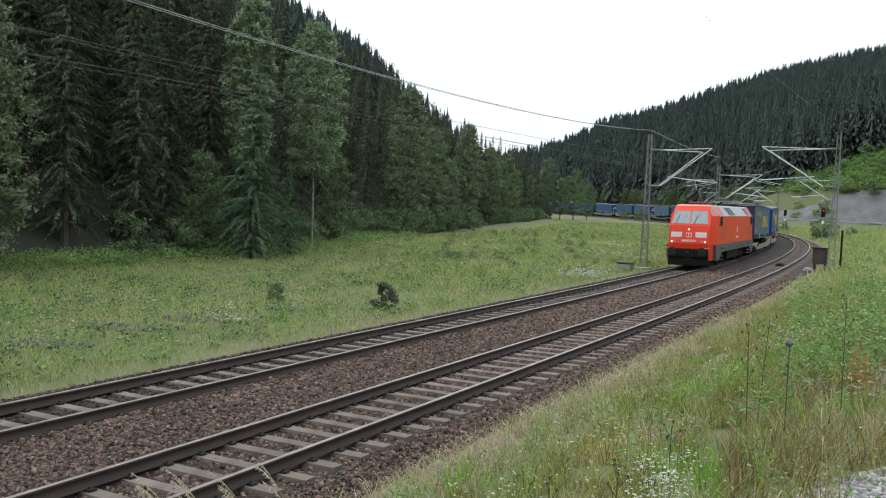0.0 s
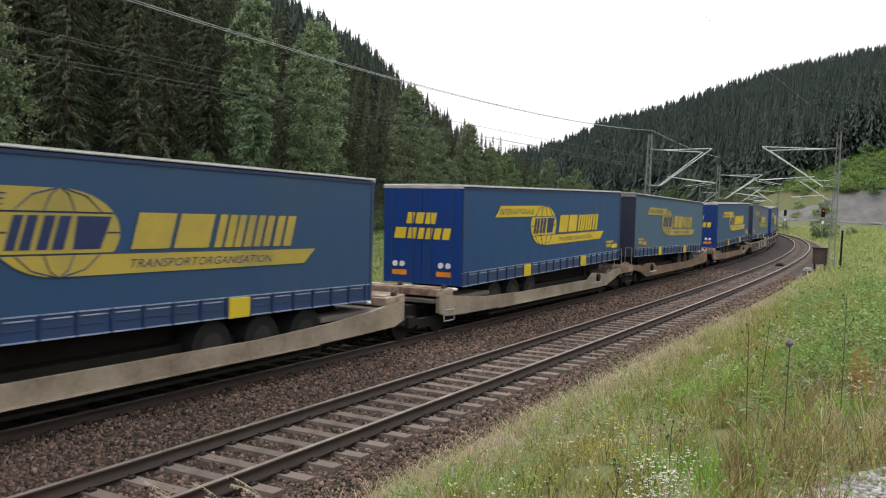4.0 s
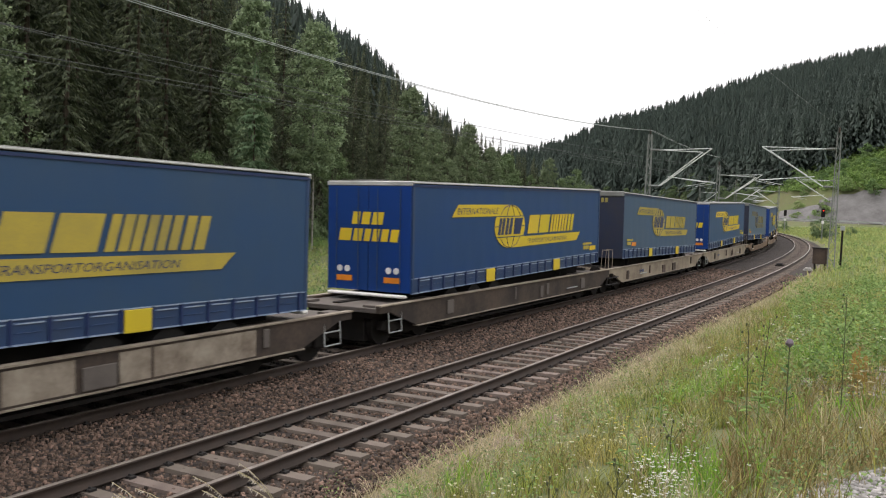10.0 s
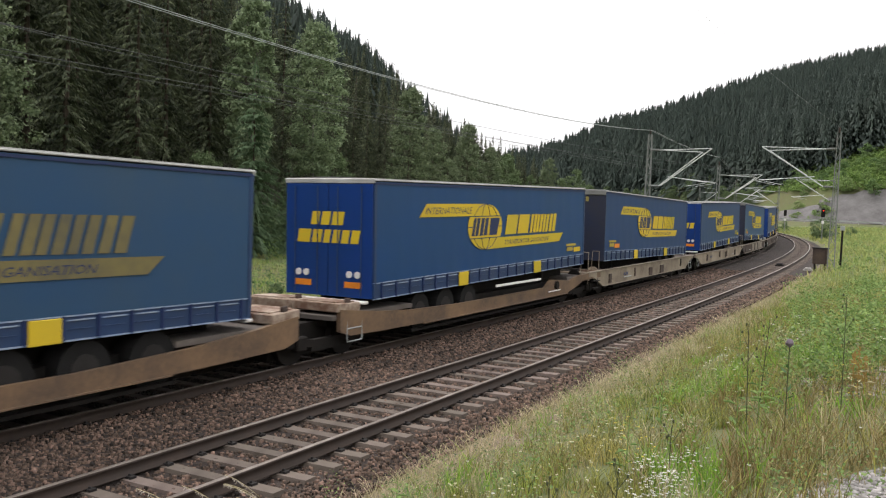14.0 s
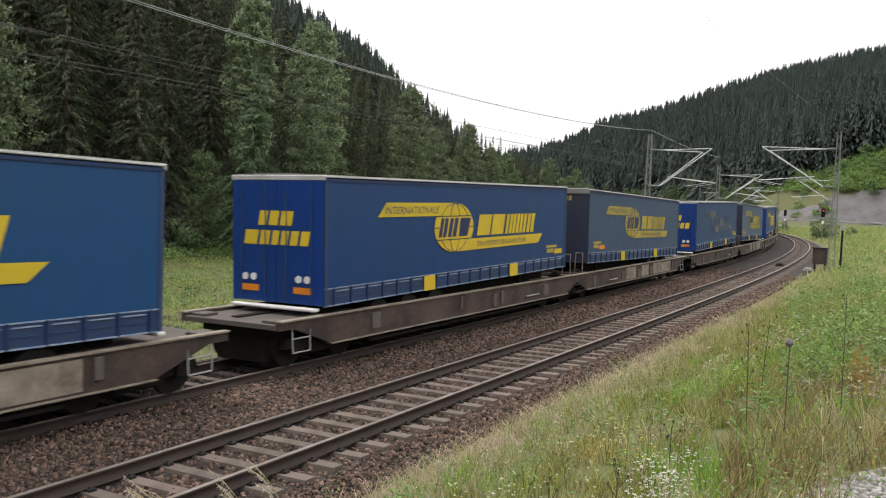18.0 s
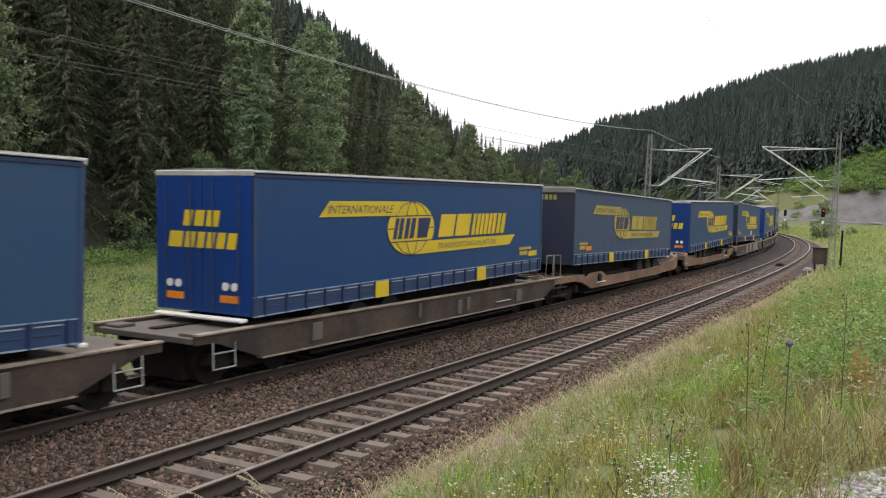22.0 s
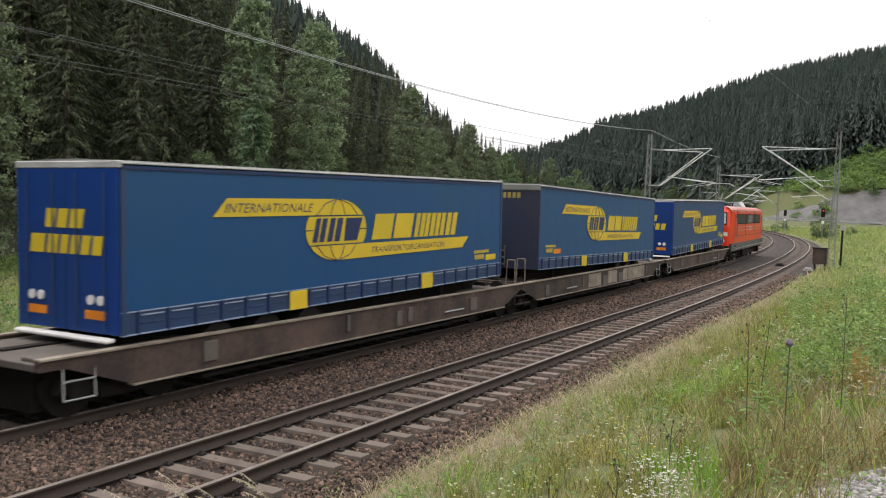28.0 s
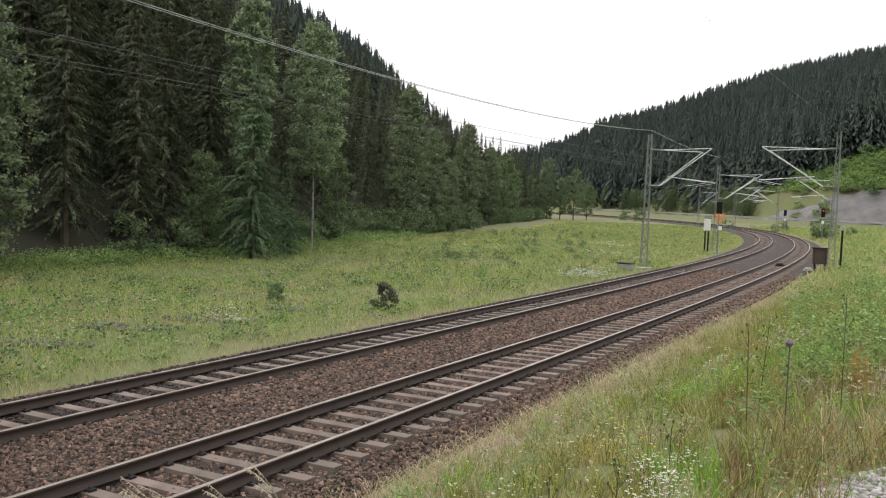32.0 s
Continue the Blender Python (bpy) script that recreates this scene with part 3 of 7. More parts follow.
SPRUCES = [(spruce_mesh(s, 26, r, 58), trunk_mesh(25, 0.26, BARK, s)) for s, r in ((1, 3.0), (2, 3.5), (3, 2.7), (4, 3.9), (5, 3.2))]
BACK_SPRUCES = [(spruce_mesh(s, 26, r, 56, 2.6), SPRUCES[0][1]) for s, r in ((6, 3.1), (7, 3.6), (8, 2.9))]
LEAFY = [(leafy_mesh(s, 14, r, LEAF, 110, 70, 0.14, 0.27, 0.12), trunk_mesh(11, 0.17, BARK, s, 7)) for s, r in ((11, 3.2), (12, 3.8), (13, 2.8))]
BIRCH = [(leafy_mesh(s, 21, r, BIRCH_LEAF, 230, 80, 0.34, 0.24, 0.105), trunk_mesh(18, 0.11, BIRCH_BARK, s, 8, 0.03)) for s, r in ((21, 2.9), (22, 2.1))]
LAYERED = (spruce_mesh(9, 14, 3.3, 34, 6.5, YOUNG_NEEDLES), trunk_mesh(13, 0.14, BARK, 9))
TALL_LEAF = [(leafy_mesh(s, 20, r, LIGHT_LEAF, 210, 70, 0.08, 0.27, 0.105), trunk_mesh(17, 0.13, BARK, s, 8)) for s, r in ((31, 3.4), (32, 3.0))]
BUSHES = [(leafy_mesh(s, 2.6, 1.5, LEAF, 26, 60, 0.02, 0.17), trunk_mesh(1.4, 0.05, BARK, s, 4)) for s in (41, 42)]


def plant_tree(kind, x, y, scale, label, name, group, rz):
    cr, tr = kind
    t = thing(name, label, "tree" if "bush" not in name else "bush", group)
    part("trunk", tr, None, t)
    part("crown", cr, None, t)
    z = float(height(np.array([x]), np.array([y]))[0])
    t.matrix_basis = pose(x, y, z - 0.05, 0, 0, rz) @ Matrix.Diagonal((scale * TALL, scale * TALL, scale * TALL, 1))
    return t


def away(px, dist):
    """A place in the valley along a bearing (its tangent) at a distance north of the camera."""
    return px * dist * WIDE, dist * DEEP


def forest():
    rnd = random.Random(17)
    # standing at the meadow's edge
    n = 0
    E = FOREST_EDGE[2:11]
    for (ax, ay), (bx, by) in zip(E[:-1], E[1:]):
        L = math.hypot(bx - ax, by - ay)
        nx, ny = -(by - ay) / L, (bx - ax) / L
        for row, gap in ((1.0, 4.6), (4.6, 4.2), (8.5, 4.2), (13.0, 4.6), (18.0, 5.0)):
            d = rnd.uniform(0, gap)
            while d < L:
                q = rnd.uniform(-1.2, 1.2) + row + 1.0
                x, y = ax + (bx - ax) * d / L + nx * q, ay + (by - ay) * d / L + ny * q
                pick = rnd.random()
                far = y > 105
                if row == 1.0 and pick < (0.2 if far else 0.08):
                    plant_tree(rnd.choice(LEAFY), x, y, rnd.uniform(0.45, 0.8), "broad-leaved tree with light green crown at the wood's edge", "broadleaf_tree", "trees of the wood's edge", rnd.uniform(0, 360))
                else:
                    plant_tree(rnd.choice(SPRUCES if row < 6 and y < 110 else BACK_SPRUCES), x, y, (rnd.uniform(0.5, 0.72) if row > 1 else rnd.uniform(0.46, 0.64)) * (1.35 if y < 66 else 1.0 if y < 80 else 0.85), "tall dark green spruce with drooping boughs in the wood", "spruce_tree", "trees of the wood's edge", rnd.uniform(0, 360))
                d += gap * rnd.uniform(0.7, 1.35)
    # marked single trees
    for kind, px, dist, sc, label, name in (
            (BIRCH[0], -0.139, 64, 0.72, "tall pale green birch with a round top before the spruces", "birch_tree"),
            (BIRCH[1], -0.208, 59, 0.78, "slender pale green birch among the spruces", "birch_tree"),
            (TALL_LEAF[0], -0.488, 38.5, 0.56, "leafy tree with layered green foliage at the wood's edge", "broadleaf_tree"),
            (LAYERED, -0.203, 54.5, 0.82, "half-grown conifer with layered light green boughs before the spruces", "conifer_tree"),
            (LAYERED, -0.165, 58, 0.42, "half-grown conifer with layered light green boughs before the spruces", "conifer_tree"),
            (LEAFY[1], -0.255, 54, 0.42, "low leafy tree at the foot of the spruces", "broadleaf_tree"),
            (LEAFY[2], -0.115, 72, 0.5, "low leafy tree at the foot of the spruces", "broadleaf_tree"),
            (TALL_LEAF[1], -0.040, 96, 0.74, "slim light green tree at the wood's edge", "broadleaf_tree"),
            (TALL_LEAF[0], -0.014, 110, 0.60, "light green tree at the wood's edge", "broadleaf_tree"),
            (TALL_LEAF[0], 0.004, 116, 0.44, "light green tree at the wood's edge", "broadleaf_tree"),
            (TALL_LEAF[1], 0.022, 126, 0.68, "light green tree at the wood's edge", "broadleaf_tree"),
            (TALL_LEAF[1], 0.047, 148, 0.60, "light green tree at the wood's edge", "broadleaf_tree"),
            (LEAFY[0], 0.062, 164, 0.85, "yellowish green tree at the wood's edge", "broadleaf_tree"),
            (TALL_LEAF[0], 0.108, 226, 0.72, "light green tree at the end of the wood", "broadleaf_tree"),
            (LEAFY[0], 0.136, 228, 0.86, "round light green tree at the end of the wood", "broadleaf_tree"),
            (LEAFY[2], 0.122, 222, 0.7, "round light green tree at the end of the wood", "broadleaf_tree"),
            (LEAFY[1], 0.150, 236, 0.62, "round light green tree at the end of the wood", "broadleaf_tree")):
        x, y = away(px, dist)
        plant_tree(kind, x, y, sc, label, name, "", rnd.uniform(0, 360))
    # scrub along the foot of the wood
    for i in range(90):
        d = 1.7 + rnd.random() * 5.29
        j = int(d) + 1
        a, b = E[j], E[j + 1] if j + 1 < len(E) else E[j]
        p = a + (b - a) * (d % 1)
        plant_tree(rnd.choice(BUSHES), p[0] + rnd.uniform(-1, 1.2), p[1] + rnd.uniform(-1, 1), rnd.uniform(0.5, 1.2), "green scrub bush at the foot of the wood", "scrub_bush", "scrub at the wood's foot", rnd.uniform(0, 360))


forest()


def far_wood(name, x, y, seed, hmin, hmax, label, mat, tiers=10, k=8):
    """Many spruces as jagged tiers, one mesh."""
    rs = np.random.RandomState(seed)
    n = len(x)
    z0 = height(x, y)
    H = (hmin + (hmax - hmin) * rs.rand(n)) * TALL
    az, r = np.round(np.arctan2(x, y) * 220).astype(int), np.hypot(x, y)      # leave out trees that stand hidden behind others
    keep = np.zeros(n, bool)
    for b in np.unique(az):
        i = np.nonzero(az == b)[0]
        i = i[np.argsort(r[i])]
        top = (z0[i] + H[i] - 3.5) / r[i]
        low = np.maximum.accumulate((z0[i] + 0.45 * H[i] - 3.5) / r[i])
        keep[i] = top > np.concatenate([[-1], low[:-1]]) + 0.002
    x, y, z0, H = x[keep], y[keep], z0[keep], H[keep]
    n = len(x)
    R = H * (0.15 + 0.08 * rs.rand(n))
    V, F = [], []
    for t in range(tiers):
        f0, f1 = t / tiers, min(1.0, (t + 1.45) / tiers)
        rad = R * (1 - f0) ** 0.85 * (0.8 + 0.4 * rs.rand(n))
        a0 = rs.rand(n) * 6.28
        for j in range(k):
            a = a0 + j * 6.28 / k + rs.randn(n) * 0.2
            w = (0.24 + 0.14 * rs.rand(n)) * 6 / k
            rj = rad * (0.55 + 0.75 * rs.rand(n))
            lo = z0 + H * f0 + H * 0.04 * rs.randn(n)
            inn = 0.42 * rj * (1 - f0)
            top = np.stack([x + inn * np.cos(a + 0.15), y + inn * np.sin(a + 0.15), z0 + H * f1], 1)
            p1 = np.stack([x + rj * np.cos(a - w), y + rj * np.sin(a - w), lo + H * 0.035], 1)
            p2 = np.stack([x + rj * 1.12 * np.cos(a), y + rj * 1.12 * np.sin(a), lo - H * 0.02], 1)
            p3 = np.stack([x + rj * np.cos(a + w), y + rj * np.sin(a + w), lo + H * 0.03], 1)
            V.append(np.stack([top, p1, p2, p3], 1))
    for j in range(4):                        # leading shoot and inner core, so that no sky shows through the tops
        a = j * 1.57 + rs.rand(n)
        V.append(np.stack([np.stack([x + R * f * np.cos(a + o), y + R * f * np.sin(a + o), z0 + H * g], 1) for f, o, g in ((0, 0, 1.05), (0.06, -0.6, 0.92), (0.5, 0, 0.3), (0.06, 0.6, 0.92))], 1))
    V = np.stack(V, 1)                        # n, blades, 4, 3
    q = V.shape[1]
    base = np.arange(n * q) * 4
    F = np.stack([base, base + 1, base + 2, base + 3], 1)
    tagged(new(name, mesh_of(name, V.reshape(-1, 3), F, mat)), label, "trees", kind="stuff")


def woods():
    rs = np.random.RandomState(3)
    n = 60000
    az, r = rs.uniform(-0.72, 0.72, n), np.sqrt(rs.uniform(60 ** 2, 820 ** 2, n))
    y = r / np.sqrt(1 + az * az)
    x = az * y
    e, f = side_of(FOREST_EDGE, x, y), side_of(HILL_FOOT, x, y)
    keep = (e > 20) & (r < 520)
    p = rs.rand(n) < np.clip(1.35 - r / 700, 0.35, 1)
    a = keep & p
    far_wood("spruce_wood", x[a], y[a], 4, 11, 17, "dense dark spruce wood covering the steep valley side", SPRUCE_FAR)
    b = (f < -clearing(x, y)) & (rs.rand(n) < np.clip(0.5 - (r - 300) / 1500, 0.2, 0.5))
    c = b & (r < 400) & (x > 0.33 * y)
    b &= ~c
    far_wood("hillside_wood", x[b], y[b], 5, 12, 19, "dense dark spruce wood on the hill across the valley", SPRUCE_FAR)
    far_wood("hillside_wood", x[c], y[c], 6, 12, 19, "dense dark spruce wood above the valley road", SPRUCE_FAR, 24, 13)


woods()


# ---- the train ----
def travelled(t):
    return 17.324 * t + 1.824e-4 * t * t + 4.91e-5 * t ** 3


NEAR_END = (76.3, 94.3, 109.95, 128.25, 144.25, 161.73, 178.0, 195.7, 212.3, 229.65, 245.75, 263.45, 279.35, 296.7,
            313.1, 331.1, 346.95, 364.95, 381.14, 398.5, 415.0, 432.95, 448.45, 466.3, 482.45, 500.05, 516.4, 533.75)
MOVING = []          # (thing, place of its middle at the start, half its wheelbase)


def vehicle_pose(s, half, nod=0.0):
    """Stands on the far track on two pivots; x points to the train's tail, y to its left seen from the head's tail."""
    a, b = Vector(on_track(s - half, 0, 0, True)), Vector(on_track(s + half, 0, 0, True))
    d = b - a
    return Matrix.Translation((a + b) / 2) @ pose(0, 0, 0, 0, 0, math.degrees(math.atan2(d.y, d.x))) @ pose(0, 0, 0, -math.degrees(TILT), nod)


def part_mesh(bm, name, mat):
    me = bpy.data.meshes.new(name)
    bm.to_mesh(me)
    bm.free()
    me.materials.append(mat)
    return me


# pale blue that paints the highlights along edge rails and slats
BLUE_PALE = material("highlit_blue_slat", (0.15, 0.22, 0.36), 0.4, color2=(0.34, 0.40, 0.48), scale=3)


TL, TW, TB, TT = 13.6, 1.275, 1.285, 4.06       # trailer: length, half width, underside, roof


def letters(text, size, wide=1.0, lean=0.0):
    """The outline of a line of text as a flat mesh, from the origin to the right; returns it with its width."""
    c = bpy.data.curves.new("text", "FONT")
    c.body, c.size, c.shear = text, size, lean
    c.resolution_u = 2
    ob = new("text", c)
    bpy.context.view_layer.update()
    me = bpy.data.meshes.new_from_object(ob.evaluated_get(bpy.context.evaluated_depsgraph_get()))
    bpy.data.objects.remove(ob)
    me.transform(Matrix.Diagonal((wide, 1, 1, 1)))
    return me, max(v.co.x for v in me.vertices)


def print_on(parent, name, text, x0, x1, z, size, y, mat, lean=0.3):
    """Printed words on a side wall, fitted between x0 and x1."""
    me, w = letters(text, size, 1.0, lean)
    me.transform(Matrix.Translation((x0, y, z)) @ Matrix.Rotation(math.pi / 2, 4, "X") @ Matrix.Diagonal(((x1 - x0) / w, 1, 1, 1)))
    me.materials.append(mat)
    return part(name, me, None, parent)


def glyph_block(bm, x, z, w, h, y0, y1, kind, lean=0.17):
    """A plain leaning sign of the livery: one leaning block, or two leaning strokes."""
    k = lean * h / 0.6
    a = {"v": 0.1, "p": 0.0, "b": 0.0}[kind] * w
    if kind == "b":                           # two leaning strokes
        for u, q in ((0.0, 0.40), (0.56, 0.44)):
            prism(bm, [(x + u * w, z), (x + (u + q) * w, z), (x + (u + q) * w + k, z + h), (x + u * w + k, z + h)], "y", y0, y1)
        return
    pts = [(x + max(a, 0), z), (x + w - max(a, 0), z), (x + w + k + min(a, 0), z + h), (x + k - min(a, 0), z + h)]
    prism(bm, pts, "y", y0, y1)


def side_logo(parent, yel, ys):
    """The livery's plain shapes in its colours on one side (ys = -1: the right side)."""
    ya, yb = ys * (TW + 0.002), ys * (TW + 0.010)
    x0 = -TL / 2
    cx, cz, rx, rz = x0 + 5.58, 2.83, 1.06, 0.645
    arc = lambda a: (cx + rx * math.cos(a), cz + rz * math.sin(a))
    top, low = math.asin((3.14 - cz) / rz), math.asin((2.5 - cz) / rz)
    bm = bmesh.new()                          # band that runs into the globe's upper cap
    n = 10
    prism(bm, [(x0 + 1.95, 3.14), arc(top)] + [arc(top + (math.pi / 2 - top) * i / n) for i in range(1, n + 1)] + [(x0 + 2.3, cz + rz)], "y", ya, yb)
    part("upper_band", bm, yel, parent)
    bm = bmesh.new()                          # the globe's middle, between two dark lines
    right = [arc(low + 0.05 + (top - low - 0.1) * i / n) for i in range(n + 1)]
    left = [(2 * cx - x, z) for x, z in reversed(right)]
    prism(bm, right + left, "y", ya, yb)
    part("globe", bm, yel, parent)
    bm = bmesh.new()                          # band that runs out of the globe's lower cap
    sweep_ = [arc(-math.pi / 2 - (math.pi / 2 + low) * i / n) for i in range(n + 1)]
    prism(bm, [(x0 + 11.15, cz - rz + 0.03)] + [(cx, cz - rz)] + sweep_[1:] + [(x0 + 11.5, 2.5)], "y", ya, yb)
    part("lower_band", bm, yel, parent)
    for x, w, kind in ((6.86, 0.84, "p"), (7.74, 0.84, "p"), (8.66, 0.5, "b"), (9.15, 0.5, "b"), (9.66, 0.5, "b"), (10.2, 0.58, "b")):
        bm = bmesh.new()
        glyph_block(bm, x0 + x, 2.57, w - 0.06, 0.58, ya, yb, kind)
        part("word_block", bm, yel, parent)
    for x, w, kind in ((4.72, 0.44, "b"), (5.2, 0.5, "b"), (5.74, 0.66, "v")):
        bm = bmesh.new()
        glyph_block(bm, x0 + x, 2.585, w - 0.06, 0.49, ys * (TW + 0.011), ys * (TW + 0.018), kind)
        part("globe_block", bm, NAVY, parent)
    bm = bmesh.new()                          # meridians and the equator
    ye = ys * (TW + 0.012)
    for k in (-0.62, -0.22, 0.22, 0.62):
        for a, b in ((0.5, 1.0), (1.0, 1.5)):
            for sg in (-1, 1):
                p, q = [(cx + k * rx * math.cos(v) * 1.25, cz + sg * rz * math.sin(v)) for v in (a, b)]
                rod(bm, (p[0], ye, p[1]), (q[0], ye, q[1]), 0.011, 4)
    for u in (-1.0, 0.78):
        box(bm, cx + u * rx, cx + (u + 0.22) * rx, ys * (TW + 0.011), ys * (TW + 0.016), cz - 0.012, cz + 0.012)
    part("globe_mark", bm, NAVY, parent)
    if ys < 0:
        print_on(parent, "lettering", "INTERNATIONALE", x0 + 2.2, x0 + 4.75, 3.21, 0.25, ys * (TW + 0.013), NAVY)
        print_on(parent, "lettering", "TRANSPORTORGANISATION", x0 + 6.8, x0 + 10.2, 2.275, 0.2, ys * (TW + 0.013), NAVY)


def trailer(front_leads, curtain, yel, rail, bright_rail):
    """A curtain-sided semi-trailer. front_leads: its front wall, not its doors, faces the train's head."""
    t = thing("semi_trailer", ("dusty" if curtain is BLUE_DUST else "clean") + " blue curtain-sided trailer with yellow markings, " + ("front wall leading" if front_leads else "rear doors leading"), "trailer", "trailers on the train")
    h = TL / 2
    bm = bmesh.new()
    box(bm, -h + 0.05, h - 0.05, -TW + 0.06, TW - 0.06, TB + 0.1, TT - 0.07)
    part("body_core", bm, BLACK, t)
    for ys in (-1, 1):
        bm = bmesh.new()                      # curtain with slight vertical ripple, in strips
        nx = 46
        zs = (TB + 0.385, TB + 0.9, TB + 1.6, TT - 0.09)
        grid = [[bm.verts.new((-h + 0.03 + (TL - 0.06) * i / nx, ys * (TW - 0.012 + 0.010 * math.sin(i * 2.1 + j) * (0.4 + 0.6 * (j == 0))), z)) for i in range(nx + 1)] for j, z in enumerate(zs)]
        for j in range(3):
            for i in range(nx):
                bm.faces.new((grid[j][i], grid[j][i + 1], grid[j + 1][i + 1], grid[j + 1][i]))
        bmesh.ops.recalc_face_normals(bm, faces=bm.faces[:])
        for f in bm.faces:
            if f.normal.y * ys < 0:
                f.normal_flip()
        part("curtain", bm, curtain, t, smooth=True)
        bm = bmesh.new()                      # lower side: straps and stowage rails
        box(bm, -h, h, ys * (TW - 0.04), ys * (TW + 0.006), TB, TB + 0.022)
        box(bm, -h, h, ys * (TW - 0.04), ys * (TW + 0.004), TB + 0.365, TB + 0.385)
        part("side_rail", bm, BLUE_PALE, t, "blue edge rail, coloured pale for the highlight along it")
        bm = bmesh.new()
        box(bm, -h + 0.02, h - 0.02, ys * (TW - 0.05), ys * (TW - 0.02), TB + 0.022, TB + 0.365)
        part("lower_curtain", bm, bright_rail, t)
        if ys < 0:
            sm = part_mesh(box(bmesh.new(), 0, 0.045, ys * (TW - 0.02), ys * (TW + 0.012), TB, TB + 0.38), "strap", NAVY)
            rm = part_mesh(box(bmesh.new(), 0.03, 0.50, ys * (TW - 0.02), ys * (TW + 0.004), TB + 0.30, TB + 0.318), "slat", BLUE_PALE)
            rl = part_mesh(box(bmesh.new(), 0.05, 0.46, ys * (TW - 0.02), ys * (TW - 0.002), TB + 0.17, TB + 0.182), "slat", BLUE_RAIL)
            for k in range(22):
                part("strap", sm, None, t).location.x = -h + 0.3 + k * 0.62
                if k < 21:
                    part("slat", rm, None, t).location.x = -h + 0.36 + k * 0.62
                    part("slat", rl, None, t).location.x = -h + 0.36 + k * 0.62
        for xx in (-2.78, 2.25):
            bm = box(bmesh.new(), xx, xx + 0.54, ys * (TW + 0.004), ys * (TW + 0.03), TB - 0.01, TB + 0.36, 0.01)
            part("grab_plate", bm, YELLOW, t, "yellow grapple pocket plate")
        bm = bmesh.new()
        box(bm, -h, h, ys * (TW - 0.05), ys * (TW + 0.02), TT - 0.07, TT - 0.04, 0.006)
        part("roof_rail", bm, ROOF_EDGE, t, "pale aluminium roof edge")
        bm = bmesh.new()
        box(bm, -h, h, ys * (TW - 0.03), ys * (TW + 0.012), TT - 0.15, TT - 0.105)
        part("curtain_track", bm, NAVY, t)
        for xx in (-h, h - 0.1):
            bm = box(bmesh.new(), xx, xx + 0.1, ys * (TW - 0.06), ys * (TW + 0.006), TB, TT - 0.1, 0.01)
            part("corner_post", bm, rail, t)
        if ys < 0:
            side_logo(t, yel, ys)
            bm = bmesh.new()
            x = -h + 0.56 if front_leads else h - 1.75
            box(bm, x, x + 0.9, ys * (TW + 0.002), ys * (TW + 0.01), TB + 0.72, TB + 0.80)
            box(bm, x + 0.05, x + 0.62, ys * (TW + 0.002), ys * (TW + 0.01), TB + 0.55, TB + 0.68)
            part("code_print", bm, YELLOW_FADE, t)
            bm = box(bmesh.new(), x + 0.72, x + 1.35, ys * (TW + 0.002), ys * (TW + 0.012), TB + 0.5, TB + 0.66)
            part("code_plate", bm, ORANGE if front_leads else YELLOW, t)
    bm = bmesh.new()
    prism(bm, [(-TW + 0.02, TT - 0.06), (TW - 0.02, TT - 0.06), (TW - 0.1, TT - 0.01), (0.3, TT + 0.02), (-0.3, TT + 0.02), (-TW + 0.1, TT - 0.01)], "x", -h, h)
    part("roof", bm, TARP, t, "grey roof tarpaulin")
    d = -1 if front_leads else 1              # the end with the front wall
    xf, xr = d * h, -d * h
    bm = box(bmesh.new(), xf - d * 0.05, xf + d * 0.01, -TW, TW, TB, TT - 0.2, 0.01)
    part("front_wall", bm, BLUE_DARK, t, "grimy dark blue front wall")
    bm = box(bmesh.new(), xf - d * 0.06, xf + d * 0.06, -TW, TW, TT - 0.22, TT, 0.03)
    part("roof_visor", bm, TARP, t, "grey roof visor")
    bm = bmesh.new()
    for k, w in enumerate((0.1, 0.13, 0.17, 0, 0.17, 0.12, 0.1, 0.11, 0.11, 0.12)):
        if w:
            y = -0.95 + k * 0.17
            prism(bm, [(y * -d * -1, TT - 0.46), (y * -d * -1 + w, TT - 0.46), (y * -d * -1 + w, TT - 0.28), (y * -d * -1, TT - 0.28)], "x", xf + d * 0.012, xf + d * 0.02)
    part("word_blocks", bm, YELLOW_FADE, t)
    bm = bmesh.new()
    for z in (0.12, 0.34, 0.56):
        box(bm, xf + d * 0.01, xf + d * 0.16, -0.1, 0.5, TB + z, TB + z + 0.05)
    for y in (-0.1, 0.47):
        box(bm, xf + d * 0.01, xf + d * 0.05, y, y + 0.03, TB + 0.05, TB + 0.75)
    part("coupling_panel", bm, DECK, t, "dark panel with air and cable couplings")
    for y0, y1 in ((-TW + 0.04, -0.01), (0.01, TW - 0.04)):
        bm = box(bmesh.new(), xr - d * -0.0, xr - d * 0.045, y0, y1, TB + 0.02, TT - 0.14, 0.008)
        dr = part("rear_door", bm, DOOR_BLUE, t, "blue rear door")
        bm = bmesh.new()
        for y in (y0 + 0.28, y1 - 0.28):
            rod(bm, (xr - d * 0.07, y, TB + 0.06), (xr - d * 0.07, y, TT - 0.2), 0.013, 5)
        part("lock_rod", bm, BLUE_RAIL, dr)
    bm = box(bmesh.new(), xr + d * 0.03, xr - d * 0.05, -TW, TW, TT - 0.13, TT - 0.02, 0.01)
    part("rear_header", bm, ROOF_EDGE, t)
    bm = bmesh.new()
